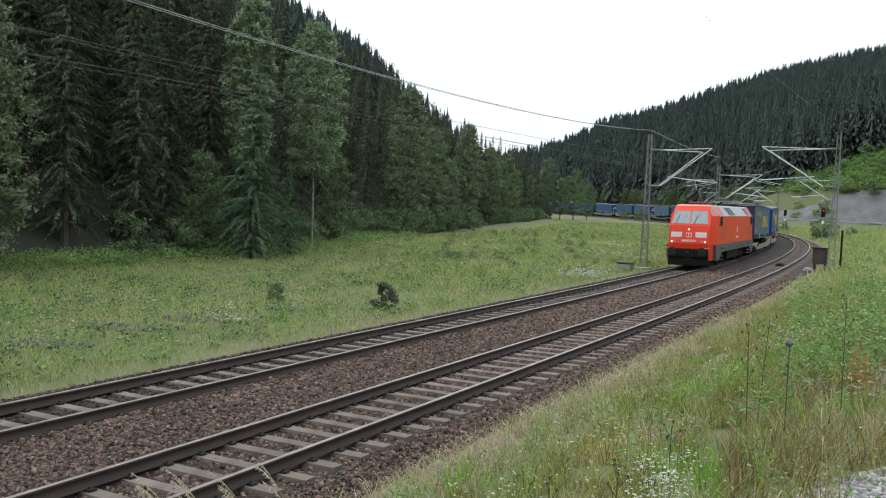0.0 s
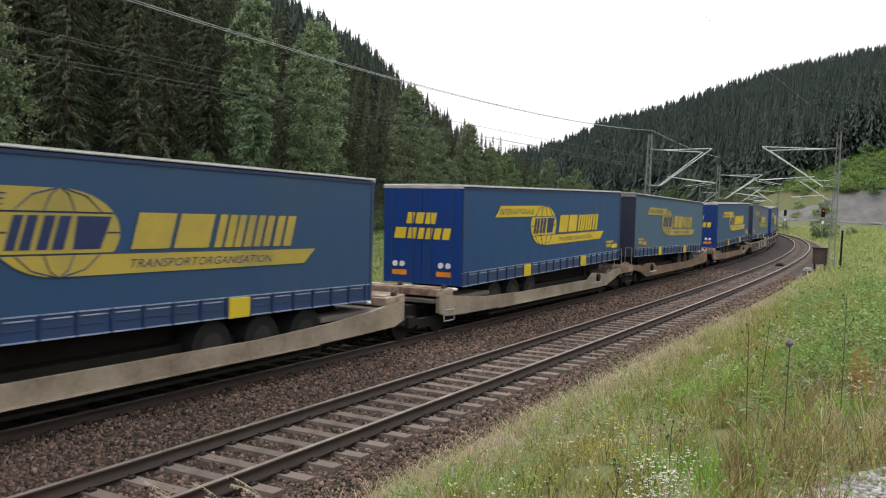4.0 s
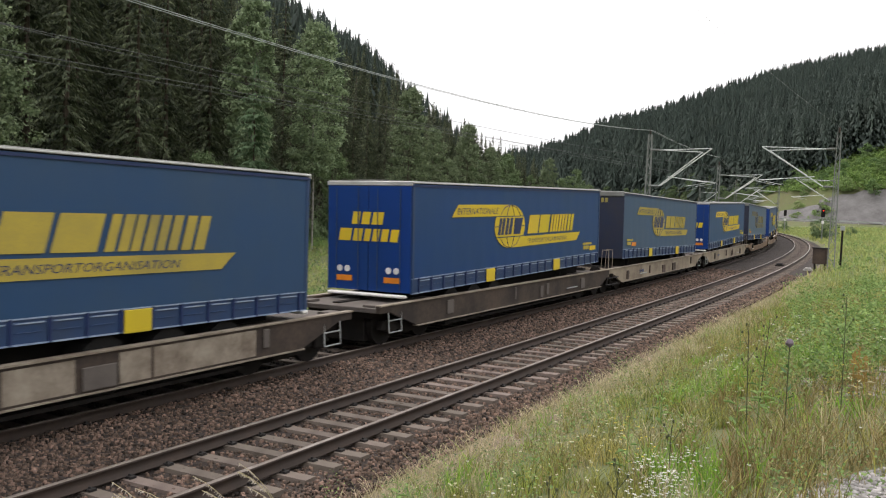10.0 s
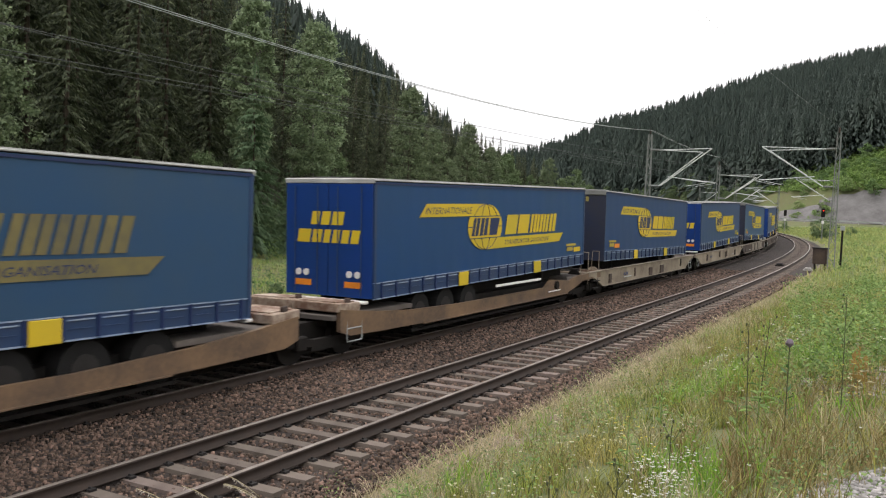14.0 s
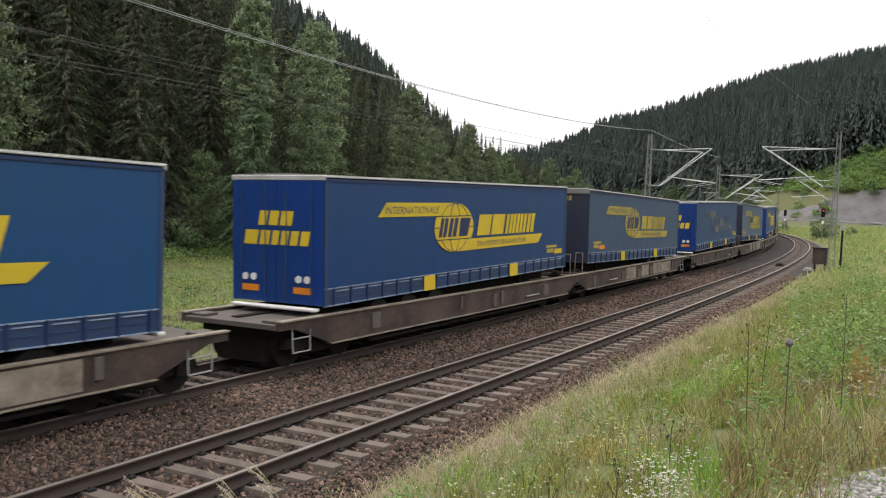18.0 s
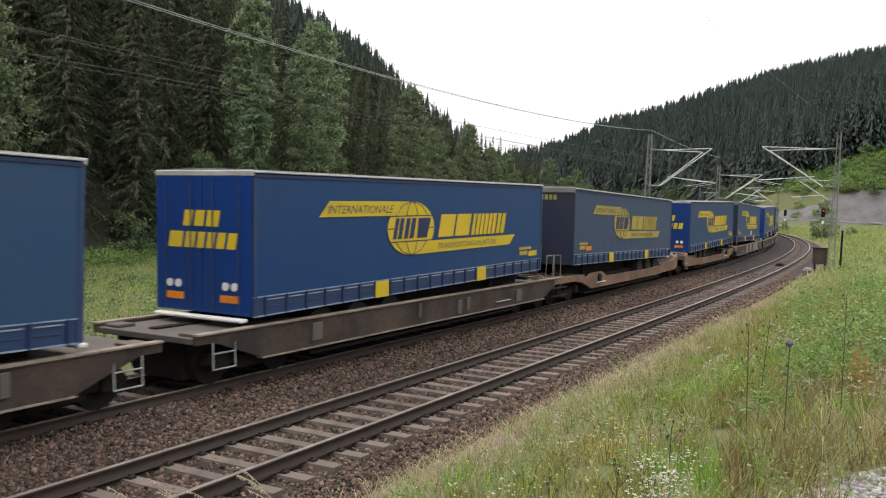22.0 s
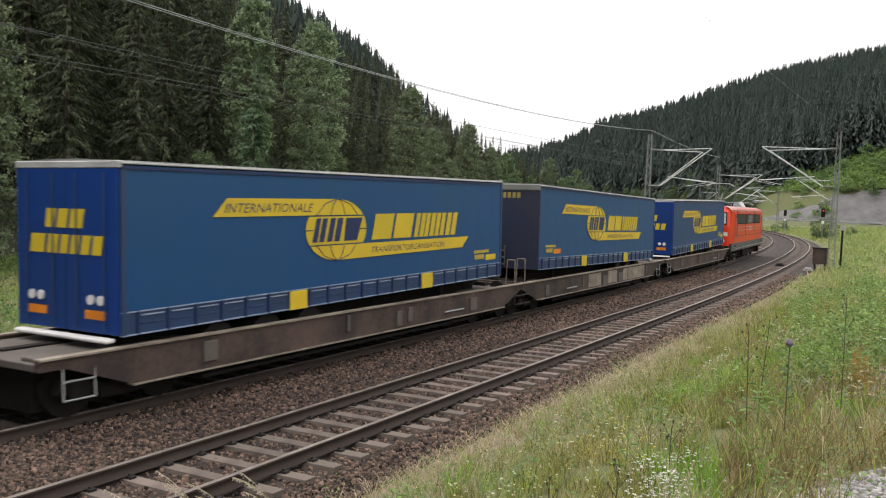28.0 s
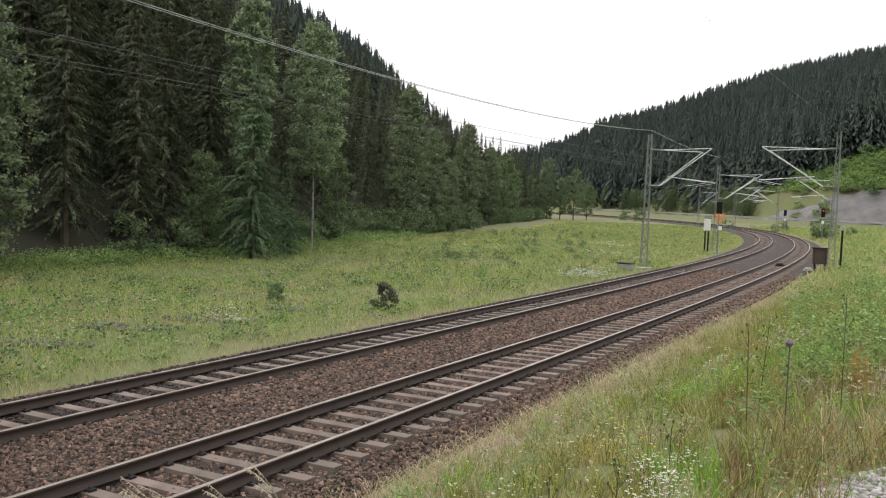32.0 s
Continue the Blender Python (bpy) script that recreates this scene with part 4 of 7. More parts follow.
    for row, (zz, ws) in enumerate(((TB + 1.68, (0.22, 0.24, 0.32)), (TB + 1.26, (0.36, 0.26, 0.18, 0.19, 0.2, 0.22)))):
        y = 0.5 if row == 0 else 0.9
        for w in ws:
            yy = y * d * 1.0
            prism(bm, [(yy, zz), (yy - d * w, zz), (yy - d * (w + 0.06), zz + 0.31), (yy - d * 0.06, zz + 0.31)], "x", xr - d * 0.048, xr - d * 0.056)
            y -= w + 0.07
    part("door_print", bm, YELLOW, t)["kind"] = "stuff"
    for y in (0.85, 0.62, -0.62, -0.85):
        bm = rod(bmesh.new(), (xr - d * 0.045, y, TB + 0.55), (xr - d * 0.075, y, TB + 0.55), 0.08, 12)
        part("tail_lamp", bm, LENS, t, "round pale tail lamp")
    for y in (0.72, -0.72):
        bm = box(bmesh.new(), xr - d * 0.045, xr - d * 0.06, y - 0.24, y + 0.24, TB + 0.24, TB + 0.38)
        part("marker_plate", bm, ORANGE, t, "orange marker plate")
    bm = box(bmesh.new(), xr - d * 0.02, xr - d * 0.2, -1.15, 1.15, TB - 0.10, TB - 0.03, 0.02)
    part("bumper_bar", bm, WHITE, t, "white bumper bar")
    for y in (-0.55, 0.45):
        part("chassis_beam", box(bmesh.new(), -h + 0.4, h - 0.4, y, y + 0.1, 0.82, TB + 0.1), BLACK, t)
    for k in range(3):
        xx = xr + d * (2.2 + k * 1.31)
        for ys in (-1, 1):
            bm = rod(bmesh.new(), (xx, ys * 0.72, 0.78), (xx, ys * 1.16, 0.78), 0.48, 18)
            w = part("wheel", bm, RUBBER, t)
            part("rim", rod(bmesh.new(), (xx, ys * 1.1, 0.78), (xx, ys * 1.175, 0.78), 0.27, 12), IRON, w)
    for ys in (-0.7, 0.7):
        xx = xf - d * 2.6
        bm = box(bmesh.new(), xx - 0.06, xx + 0.06, ys - 0.06, ys + 0.06, 0.72, TB + 0.1)
        box(bm, xx - 0.14, xx + 0.14, ys - 0.12, ys + 0.12, 0.66, 0.72)
        part("landing_leg", bm, IRON, t)
    return t


def bogie(parent, x, base=0.9):
    b = part("bogie", box(bmesh.new(), x - base - 0.35, x + base + 0.35, -0.28, 0.28, 0.42, 0.68, 0.04), BLACK, parent)
    bm = bmesh.new()
    for ys in (-1, 1):
        prism(bm, [(x - base - 0.4, 0.42), (x - base + 0.4, 0.36), (x - 0.5, 0.26), (x + 0.5, 0.26), (x + base - 0.4, 0.36), (x + base + 0.4, 0.42), (x + base + 0.3, 0.62), (x + 0.4, 0.5), (x - 0.4, 0.5), (x - base - 0.3, 0.62)], "y", ys * 0.92, ys * 1.06)
        for d in (-base, base):
            box(bm, x + d - 0.17, x + d + 0.17, ys * 0.98, ys * 1.14, 0.32, 0.62, 0.03)
    part("side_frame", bm, BLACK, b)
    # added black box between the wheels, keeps out light from the far side
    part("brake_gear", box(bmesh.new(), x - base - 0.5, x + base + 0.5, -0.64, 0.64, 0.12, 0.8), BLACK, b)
    for d in (-base, base):
        for ys in (-1, 1):
            bm = rod(bmesh.new(), (x + d, ys * 0.685, 0.46), (x + d, ys * 0.82, 0.46), 0.46, 20)
            part("wheel", bm, BLACK, b)
        part("axle", rod(bmesh.new(), (x + d, -0.7, 0.46), (x + d, 0.7, 0.46), 0.08, 8), IRON, b)
    return b


def buffer_pair(parent, x, d, z=0.92, mat=None):
    for y in (-0.875, 0.875):
        bm = rod(bmesh.new(), (x, y, z), (x + d * 0.35, y, z), 0.1, 10)
        rod(bm, (x + d * 0.35, y, z), (x + d * 0.39, y, z), 0.24, 14)
        part("buffer", bm, mat or IRON, parent)


def wagon(style, paint, lead):
    """One half of a two-part pocket wagon, 17 m long, x from its own middle. lead: the half with the end buffers at its head."""
    t = thing("pocket_wagon", {TAN: "tan-painted", BEIGE: "beige-grey weathered", BROWN: "grimy dark brown"}[paint] + " steel pocket wagon carrying one semi-trailer", "railway wagon", "wagons of the train")
    h = 8.45
    e = -1 if lead else 1                      # outer end with buffers
    for ys in (-1, 1):
        bm = bmesh.new()
        if style == "goose":
            # the beam stops short of the middle joint; at the buffer end it rises to a goose neck
            prof = [(-h, 1.02), (-5.9, 1.0), (-5.3, 0.86), (-4.6, 1.0)] if lead else [(-8.3, 1.1), (-6.8, 0.93), (-5.4, 0.83)]
            prof += [(-3.5, 1.0), (-2.9, 0.79), (3.2, 0.76)] if lead else [(-3.0, 0.77), (3.0, 0.77), (3.5, 1.0)]
            prof += [(5.4, 0.83), (6.8, 0.93), (8.3, 1.1), (8.3, 0.62), (7.9, 0.5), (6.6, 0.47)] if lead else [(5.3, 0.86), (6.1, 1.0), (h, 1.0), (h, 0.8), (6.6, 0.78), (5.9, 0.62)]
            prof += [(5.0, 0.45), (-4.8, 0.45)]
            prof += [(-5.6, 0.68), (-6.4, 0.8), (-h, 0.82)] if lead else [(-6.6, 0.47), (-7.9, 0.5), (-8.3, 0.62)]
        else:
            prof = [(-h, 1.02), (h, 1.02), (h, 0.86), (8.0, 0.86), (6.8, 0.44), (-6.8, 0.44), (-8.0, 0.86), (-h, 0.86)]
        prism(bm, prof, "y", ys * 1.22, ys * 1.32)
        part("side_beam", bm, paint, t)
        bm = bmesh.new()
        if style == "goose":
            box(bm, -4.8, 5.0, ys * 1.2, ys * 1.36, 0.43, 0.455)
        else:
            box(bm, -h, h, ys * 1.2, ys * 1.37, 1.02, 1.05)
            box(bm, -6.8, 6.8, ys * 1.2, ys * 1.37, 0.415, 0.44)
        part("beam_flange", bm, PATCH if style == "flat" else paint, t)
        if style == "flat":
            for x, w, z in (((-6.1, 0.3, 0.5), (-2.6, 0.14, 0.56), (-0.3, 0.5, 0.46), (1.62, 0.62, 0.47), (5.6, 0.16, 0.6)) if lead else ((-5.3, 0.34, 0.56), (-1.1, 0.12, 0.6), (0.9, 0.22, 0.5), (1.4, 0.2, 0.55), (4.6, 0.4, 0.52))):
                part("stake_pocket", box(bmesh.new(), x, x + w, ys * 1.32, ys * 1.36, z, min(z + 0.36, 0.98), 0.012), DECK if paint is BROWN else BROWN, t, "rusty stake pocket")
            if paint is BROWN and lead:
                for xa, xb in ((-1.9, -0.5), (0.35, 1.5), (2.3, 2.92), (2.98, 5.4)):
                    part("repainted_panel", box(bmesh.new(), xa, xb, ys * 1.32, ys * 1.334, 0.48, 0.97), PATCH, t, "pale scraped repainted panel")
            if paint is BEIGE:
                for xa, w in ((-4.1, 0.2), (-3.8, 0.3)):
                    part("stencil_bar", box(bmesh.new(), xa, xa + w, ys * 1.32, ys * 1.326, 0.68, 0.8), NAVY, t)
        else:
            part("jacking_point", rod(bmesh.new(), (-3.9 if lead else 3.9, ys * 1.32, 0.8), (-3.9 if lead else 3.9, ys * 1.4, 0.8), 0.14, 10), BLACK, t)
    # two black boxes added to stop light showing through below the trailer
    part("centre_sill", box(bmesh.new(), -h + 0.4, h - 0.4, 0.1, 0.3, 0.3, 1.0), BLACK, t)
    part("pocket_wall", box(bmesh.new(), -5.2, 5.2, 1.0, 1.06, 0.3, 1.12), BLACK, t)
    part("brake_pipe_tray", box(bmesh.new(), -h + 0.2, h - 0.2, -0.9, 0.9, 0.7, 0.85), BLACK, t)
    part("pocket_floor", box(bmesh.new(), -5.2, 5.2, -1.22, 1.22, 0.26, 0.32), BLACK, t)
    for a, b in ((-h, -5.2), (5.2, h)):
        part("end_deck", box(bmesh.new(), a, b, -1.22, 1.22, 0.86, 0.97, 0.01), DECK, t, "worn dark deck plate")
    bm = bmesh.new()
    box(bm, e * (h - 1.3), e * (h - 1.05), -0.5, 0.5, 0.97, 1.08)
    rod(bm, (e * (h - 1.2), 0, 1.0), (e * (h - 1.2), 0, 1.14), 0.2, 10)
    part("hitch_stand", bm, IRON, t)
    bogie(t, e * 6.7)
    if not lead:
        bogie(t, -h + 0.02 if style == "goose" else -6.7)
    elif style == "flat":
        bogie(t, 6.7)
    buffer_pair(t, e * h, e, 0.92, BEIGE if style == "goose" else IRON)
    bm = box(bmesh.new(), e * (h - 0.1), e * (h + 0.02), -1.3, 1.3, 0.72, 1.05, 0.015)
    part("headstock", bm, paint, t)
    j = -e                                     # the end at the middle joint
    if style == "goose":
        for y0, y1 in ((-1.3, -0.05), (0.05, 1.3)):
            m = pose(j * 7.95, 0, 1.12, 0, -j * 2.5, 0)
            bs = part("deck_bolster", box(bmesh.new(), -0.42, 0.42, y0, y1, -0.1, 0.1, 0.02, m), DECK_PALE, t, "scraped pale deck bolster")
            part("wear_plate", box(bmesh.new(), -0.34, 0.34, y0 + 0.12, y1 - 0.12, 0.1, 0.125, 0.006, m), DECK_PALE, bs)
            part("locking_lug", box(bmesh.new(), -0.08, 0.08, y0 + 0.02, y0 + 0.1, 0.1, 0.2, 0.01, m), BROWN, bs)
    else:
        for y in (-0.95, 0.95):
            part("deck_hinge", box(bmesh.new(), j * (h - 0.5), j * (h - 0.1), y - 0.18, y + 0.18, 0.97, 1.03, 0.01), DECK, t)
    bm = bmesh.new()
    wide = 0.55 if style == "goose" and lead else 0.0
    xa, xb = j * (h - 0.95), j * (h - 0.4)
    for p, q in (((xa, -1.3, 0.92), (xa, -1.33, 0.38)), ((xb, -1.3, 0.92), (xb, -1.33, 0.38)), ((xa, -1.33, 0.38), (xb, -1.33, 0.38)), ((xa, -1.32, 0.66), (xb, -1.32, 0.66))):
        rod(bm, p, q, 0.016, 5)
    if wide:
        bm.free()
    else:
        part("stirrup_step", bm, STEEL, t)
    bm = rod(bmesh.new(), (j * 6.6, -1.12, 0.62), (j * 6.6, -1.2, 0.62), 0.16, 12)
    part("brake_wheel", bm, IRON, t)
    bm = bmesh.new()
    x, y = e * (h - 0.06), -1.26
    rod(bm, (x, y, 0.6), (x, y, 1.78), 0.014, 6)
    rod(bm, (x, y, 1.78), (x, y + 0.26, 1.78), 0.014, 6)
    rod(bm, (x, y + 0.26, 1.78), (x, y + 0.3, 1.0), 0.014, 6)
    part("handrail", bm, PATCH, t, "pale tubular shunter's handrail")
    bm = bmesh.new()
    for xx in (e * (h - 0.35), e * (h - 0.95)):
        rod(bm, (xx, -1.3, 0.95), (xx, -1.33, 0.42), 0.013, 6)
    for z in (0.42, 0.68):
        box(bm, e * (h - 0.97), e * (h - 0.33), -1.42, -1.28, z, z + 0.025)
    part("step", bm, IRON, t)
    bm = bmesh.new()
    rod(bm, (e * 3.2, -1.36, 0.62), (e * 4.2, -1.36, 0.62), 0.02, 5)
    part("brake_handle", bm, WHITE if paint is TAN else STEEL, t)
    return t


def nose(z):
    """How far the raked cab front stands back at a height."""
    return float(np.interp(z, (0.4, 1.1, 1.4, 2.35, 2.45, 3.25, 3.5, 3.62), (0.34, 0.12, 0.08, 0.32, 0.38, 0.92, 1.15, 1.6)))




def locomotive_head():
    """Modern four-axle electric freight locomotive: red with grey skirt and roof flanks, raked flat-nosed cabs."""
    t = thing("electric_locomotive", "modern red electric freight locomotive with grey skirt and silver roof", "locomotive", "locomotives")
    L = 9.06
    zs = (0.62, 1.32, 2.2, 2.95)
    for ys in (-1, 1):
        bm = bmesh.new()                       # side wall: lower edge rises behind the cab
        rows = []
        for z in zs[1:]:
            c = -L + nose(z) + 0.62
            rows.append([bm.verts.new((x, ys * w, z)) for x, w in ((c - 0.5, 1.2), (c + 0.75, 1.47), (-6.3, 1.48), (-3, 1.48), (0, 1.48), (3, 1.48), (6.3, 1.48), (-c - 0.75, 1.47), (-c + 0.5, 1.2))])
        for a, b in zip(rows[:-1], rows[1:]):
            for i in range(8):
                bm.faces.new((a[i], a[i + 1], b[i + 1], b[i]))
        bmesh.ops.recalc_face_normals(bm, faces=bm.faces[:])
        part("side_wall", bm, RED, t, "bright red side wall")
        for d in (-1, 1):
            bm = bmesh.new()
            prism(bm, [(d * (L - 0.34), 0.46), (d * (L - 0.1), 1.32), (d * (L - 1.02), 1.32), (d * (L - 1.15), 0.46)], "y", ys * 1.12, ys * 1.475)
            for v in bm.verts:
                if abs(v.co.y) > 1.4:
                    v.co.y = ys * (1.20 if abs(v.co.x) > L - 0.5 else 1.29)
            part("cab_corner", bm, RED, t)
        bm = bmesh.new()
        prism(bm, [(-L + 1.9, 1.315), (L - 1.9, 1.315), (L - 2.0, 0.46), (L - 2.3, 0.46), (L - 3.0, 0.88), (-L + 3.0, 0.88), (-L + 2.3, 0.46), (-L + 2.0, 0.46)], "y", ys * 1.40, ys * 1.478)
        for d in (-1, 1):
            prism(bm, [(d * (L - 1.16), 0.46), (d * (L - 1.03), 1.315), (d * (L - 1.9), 1.315), (d * (L - 2.0), 0.46)], "y", ys * 1.18, ys * 1.478)
        for v in bm.verts:
            if abs(v.co.y) > 1.4 and abs(v.co.x) > L - 1.0:
                v.co.y = ys * 1.292
        part("skirt", bm, GREY_SKIRT, t, "grey lower skirt")
        bm = bmesh.new()                       # slanted roof flank
        A = [bm.verts.new(c) for c in ((-L + 3.75, ys * 1.482, 2.955), (L - 3.75, ys * 1.482, 2.955), (L - 3.95, ys * 1.02, 3.5), (-L + 3.95, ys * 1.02, 3.5))]
        bm.faces.new(A if ys < 0 else A[::-1])
        B = [bm.verts.new((v.co.x, v.co.y - ys * 0.04, v.co.z - 0.02)) for v in A]
        bm.faces.new(B[::-1] if ys < 0 else B)
        part("roof_flank", bm, GREY_ROOF, t, "silver-grey slanted roof flank")
        for d in (-1, 1):
            bm = bmesh.new()
            A = [bm.verts.new(c) for c in ((d * (L - 0.72 - 1.37), ys * 1.47, 2.95), (d * (L - 3.76), ys * 1.48, 2.95), (d * (L - 3.96), ys * 1.02, 3.5), (d * (L - 1.15), ys * 1.0, 3.5))]
            n1 = bm.verts.new((d * (L - 0.72 - 0.12), ys * 1.2, 2.95))
            bm.faces.new(A)
            bm.faces.new((A[0], A[3], n1))
            bm.faces.new((A[3], n1, bm.verts.new((d * (L - 0.92), ys * 1.06, 3.25))))
            part("cab_roof_flank", bm, RED_SKYLIT, t, "red cab roof flank, paled by sky sheen in its colour")
        for xa, w in ((-3.6, 1.4), (-2.05, 0.95), (4.3, 0.85)):
            bm = bmesh.new()
            dy, dz = -0.46, 0.545
            A = []
            for (u, v) in ((0, 0.1), (w, 0.1), (w - 0.12, 0.88), (-0.12, 0.88)):
                A.append(bm.verts.new((xa + u, ys * (1.49 - 0.46 * v), 2.962 + 0.545 * v)))
            bm.faces.new(A)
            r = bmesh.ops.extrude_face_region(bm, geom=bm.faces[:])
            for v in r["geom"]:
                if isinstance(v, bmesh.types.BMVert):
                    v.co += Vector((0, ys * 0.015, 0.012))
            bmesh.ops.recalc_face_normals(bm, faces=bm.faces[:])
            g = part("air_grille", bm, DARKGLASS, t, "black ventilation grille")
            bm = bmesh.new()
            for u in (0, w):
                rod(bm, (xa + u, ys * 1.46, 3.01), (xa + u - 0.12, ys * 1.08, 3.44), 0.025, 4)
            part("grille_frame", bm, GREY_ROOF, g)
        bm = box(bmesh.new(), -L + 1.75, L - 1.75, ys * 1.47, ys * 1.495, 2.945, 2.97)
        part("rain_strip", bm, WHITE, t)
        for d in (-1, 1):
            bm = bmesh.new()
            x = d * (L - 2.55)
            prism(bm, [(x + d * 0.72, 2.36), (x - d * 0.4, 2.36), (x - d * 0.4, 2.93), (x + d * 0.3, 2.93)], "y", ys * 1.43, ys * 1.49)
            w = part("side_window", bm, DARKGLASS, t)
            part("sliding_pane", box(bmesh.new(), x - 0.34, x + 0.34, ys * 1.487, ys * 1.499, 2.42, 2.88, 0.01), BLACK, w)
            bm = bmesh.new()
            for q in (2.9, 3.75):
                rod(bm, (d * (L - q), ys * 1.515, 1.45), (d * (L - q), ys * 1.515, 2.3), 0.012, 6)
                for z in (1.45, 2.3):
                    rod(bm, (d * (L - q), ys * 1.515, z), (d * (L - q), ys * 1.47, z), 0.012, 5)
            part("handrail", bm, PATCH, t)
            for z in (0.42, 0.62, 0.98):
                part("step", box(bmesh.new(), d * (L - 2.95), d * (L - 3.45), ys * 1.36, ys * 1.5, z, z + 0.03), STEEL, t)
            # no hollow is cut: a flat black plate paints the recess's shade
            bm = box(bmesh.new(), d * (L - 2.9), d * (L - 3.45), ys * 1.476, ys * 1.484, 1.0, 1.14)
            part("step_recess", bm, BLACK, t)
        bm = bmesh.new()
        for k in range(9):
            x = -L + 3.1 + k * 1.45
            rod(bm, (x, ys * 1.476, 1.08), (x, ys * 1.49, 1.08), 0.045, 8)
        part("sand_caps", bm, BLACK, t)
        bm = box(bmesh.new(), -0.25, 0.2, ys * 1.478, ys * 1.486, 1.96, 2.3)
        e = part("emblem", bm, WHITE, t, "square white emblem plate")
        bm = bmesh.new()
        for z in (2.0, 2.24):
            box(bm, -0.21, 0.16, ys * 1.486, ys * 1.489, z, z + 0.014)
        box(bm, -0.15, -0.05, ys * 1.486, ys * 1.489, 2.05, 2.2)
        box(bm, 0.0, 0.1, ys * 1.486, ys * 1.489, 2.05, 2.2)
        part("emblem_mark", bm, RED, e)
        bm = bmesh.new()
        for k in range(7):
            box(bm, -0.48 + k * 0.12, -0.4 + k * 0.12, ys * 1.478, ys * 1.484, 1.6, 1.71)
        for x in (-0.78, -0.65, 0.38, 0.5):
            box(bm, x, x + 0.1, ys * 1.478, ys * 1.484, 1.61, 1.65)
        part("plate_bars", bm, WHITE, t)
        bm = bmesh.new()
        for k in range(12):
            box(bm, -5.2 + k * 0.21, -5.2 + k * 0.21 + 0.14, ys * 1.478, ys * 1.483, 1.12, 1.15)
        part("data_bars", bm, PATCH, t)
    # ends
    for d in (-1, 1):
        bm = bmesh.new()
        rows = [[bm.verts.new((d * (L - nose(z)), y, z)) for y in (-w, -w * 0.5, 0, w * 0.5, w)] for z, w in ((1.1, 1.16), (1.4, 1.16), (2.38, 1.15), (2.45, 1.145), (2.95, 1.12), (3.25, 1.05), (3.5, 0.98))]
        for a, b in zip(rows[:-1], rows[1:]):
            for i in range(4):
                bm.faces.new((a[i], a[i + 1], b[i + 1], b[i]))
        for a, b in zip(rows[:-1], rows[1:]):   # rounded corner strips back to the side wall
            for i, ys in ((0, -1), (4, 1)):
                za, zb = a[i].co.z, b[i].co.z
                c = bm.verts.new((d * (L - nose(za) - 0.14), ys * np.interp(za, (2.95, 3.5), (1.2, 1.0)), za))
                e = bm.verts.new((d * (L - nose(zb) - 0.14), ys * np.interp(zb, (2.95, 3.5), (1.2, 1.0)), zb))
                bm.faces.new((a[i], b[i], e, c))
        bmesh.ops.remove_doubles(bm, verts=bm.verts[:], dist=0.002)
        bmesh.ops.recalc_face_normals(bm, faces=bm.faces[:])
        for f in bm.faces:
            if f.normal.x * d < 0:
                f.normal_flip()
        cab = part("cab_front", bm, RED, t, "raked red cab front")
        bm = bmesh.new()
        A = [bm.verts.new(c) for c in ((d * (L - 1.15), -1.0, 3.5), (d * (L - 1.15), 1.0, 3.5), (d * (L - 1.75), 1.0, 3.58), (d * (L - 1.75), -1.0, 3.58))]
        bm.faces.new(A if d < 0 else A[::-1])
        part("cab_brow", bm, RED_SKYLIT, t)
        for y0, y1 in ((-1.06, -0.025), (0.025, 1.06)):
            bm = bmesh.new()
            A = []
            for y, z in ((y0, 2.5), (y1, 2.5), (y1 * (0.88 if y1 > 0.5 else 1), 3.2), (y0 * (0.88 if y0 < -0.5 else 1), 3.2)):
                A.append(bm.verts.new((d * (L - nose(z) + 0.018), y, z)))
            bm.faces.new(A if d > 0 else A[::-1])
            r = bmesh.ops.extrude_face_region(bm, geom=bm.faces[:])
            for v in r["geom"]:
                if isinstance(v, bmesh.types.BMVert):
                    v.co.x -= d * 0.03
            bmesh.ops.recalc_face_normals(bm, faces=bm.faces[:])
            wsn = part("windscreen", bm, GLASS, cab, "dark reflecting windscreen")
            bm = rod(bmesh.new(), (d * (L - nose(2.5) + 0.05), (y0 + y1) / 2 + 0.3, 2.48), (d * (L - nose(2.95) + 0.05), (y0 + y1) / 2 + 0.12, 2.98), 0.014, 4)
            part("wiper", bm, RUBBER, wsn)
        for y0, y1 in ((-1.04, -0.4), (0.4, 1.04)):
            bm = bmesh.new()
            x = d * (L - nose(1.88) + 0.012)
            prism(bm, [(y0, 1.74), (y1, 1.74), (y1 - 0.02 * np.sign(y1), 2.02), (y0, 2.02)], "x", x - d * 0.08, x + d * 0.02)
            part("white_panel", bm, WHITE, cab)
        bm = box(bmesh.new(), d * (L - nose(1.88) - 0.06), d * (L - nose(1.88) + 0.035), -0.17, 0.17, 1.75, 1.99)
        e = part("emblem", bm, WHITE, cab, "white emblem plate with a red mark")
        bm = bmesh.new()
        for k in (-0.13, 0.02):
            box(bm, d * (L - nose(1.88) + 0.03), d * (L - nose(1.88) + 0.04), k, k + 0.11, 1.79, 1.95)
        part("emblem_mark", bm, RED, e)
        bm = bmesh.new()
        for k in range(6):
            box(bm, d * (L - nose(1.5) - 0.03), d * (L - nose(1.5) + 0.02), -0.42 + k * 0.14, -0.32 + k * 0.14, 1.5, 1.6)
        part("plate_bars", bm, WHITE, cab)
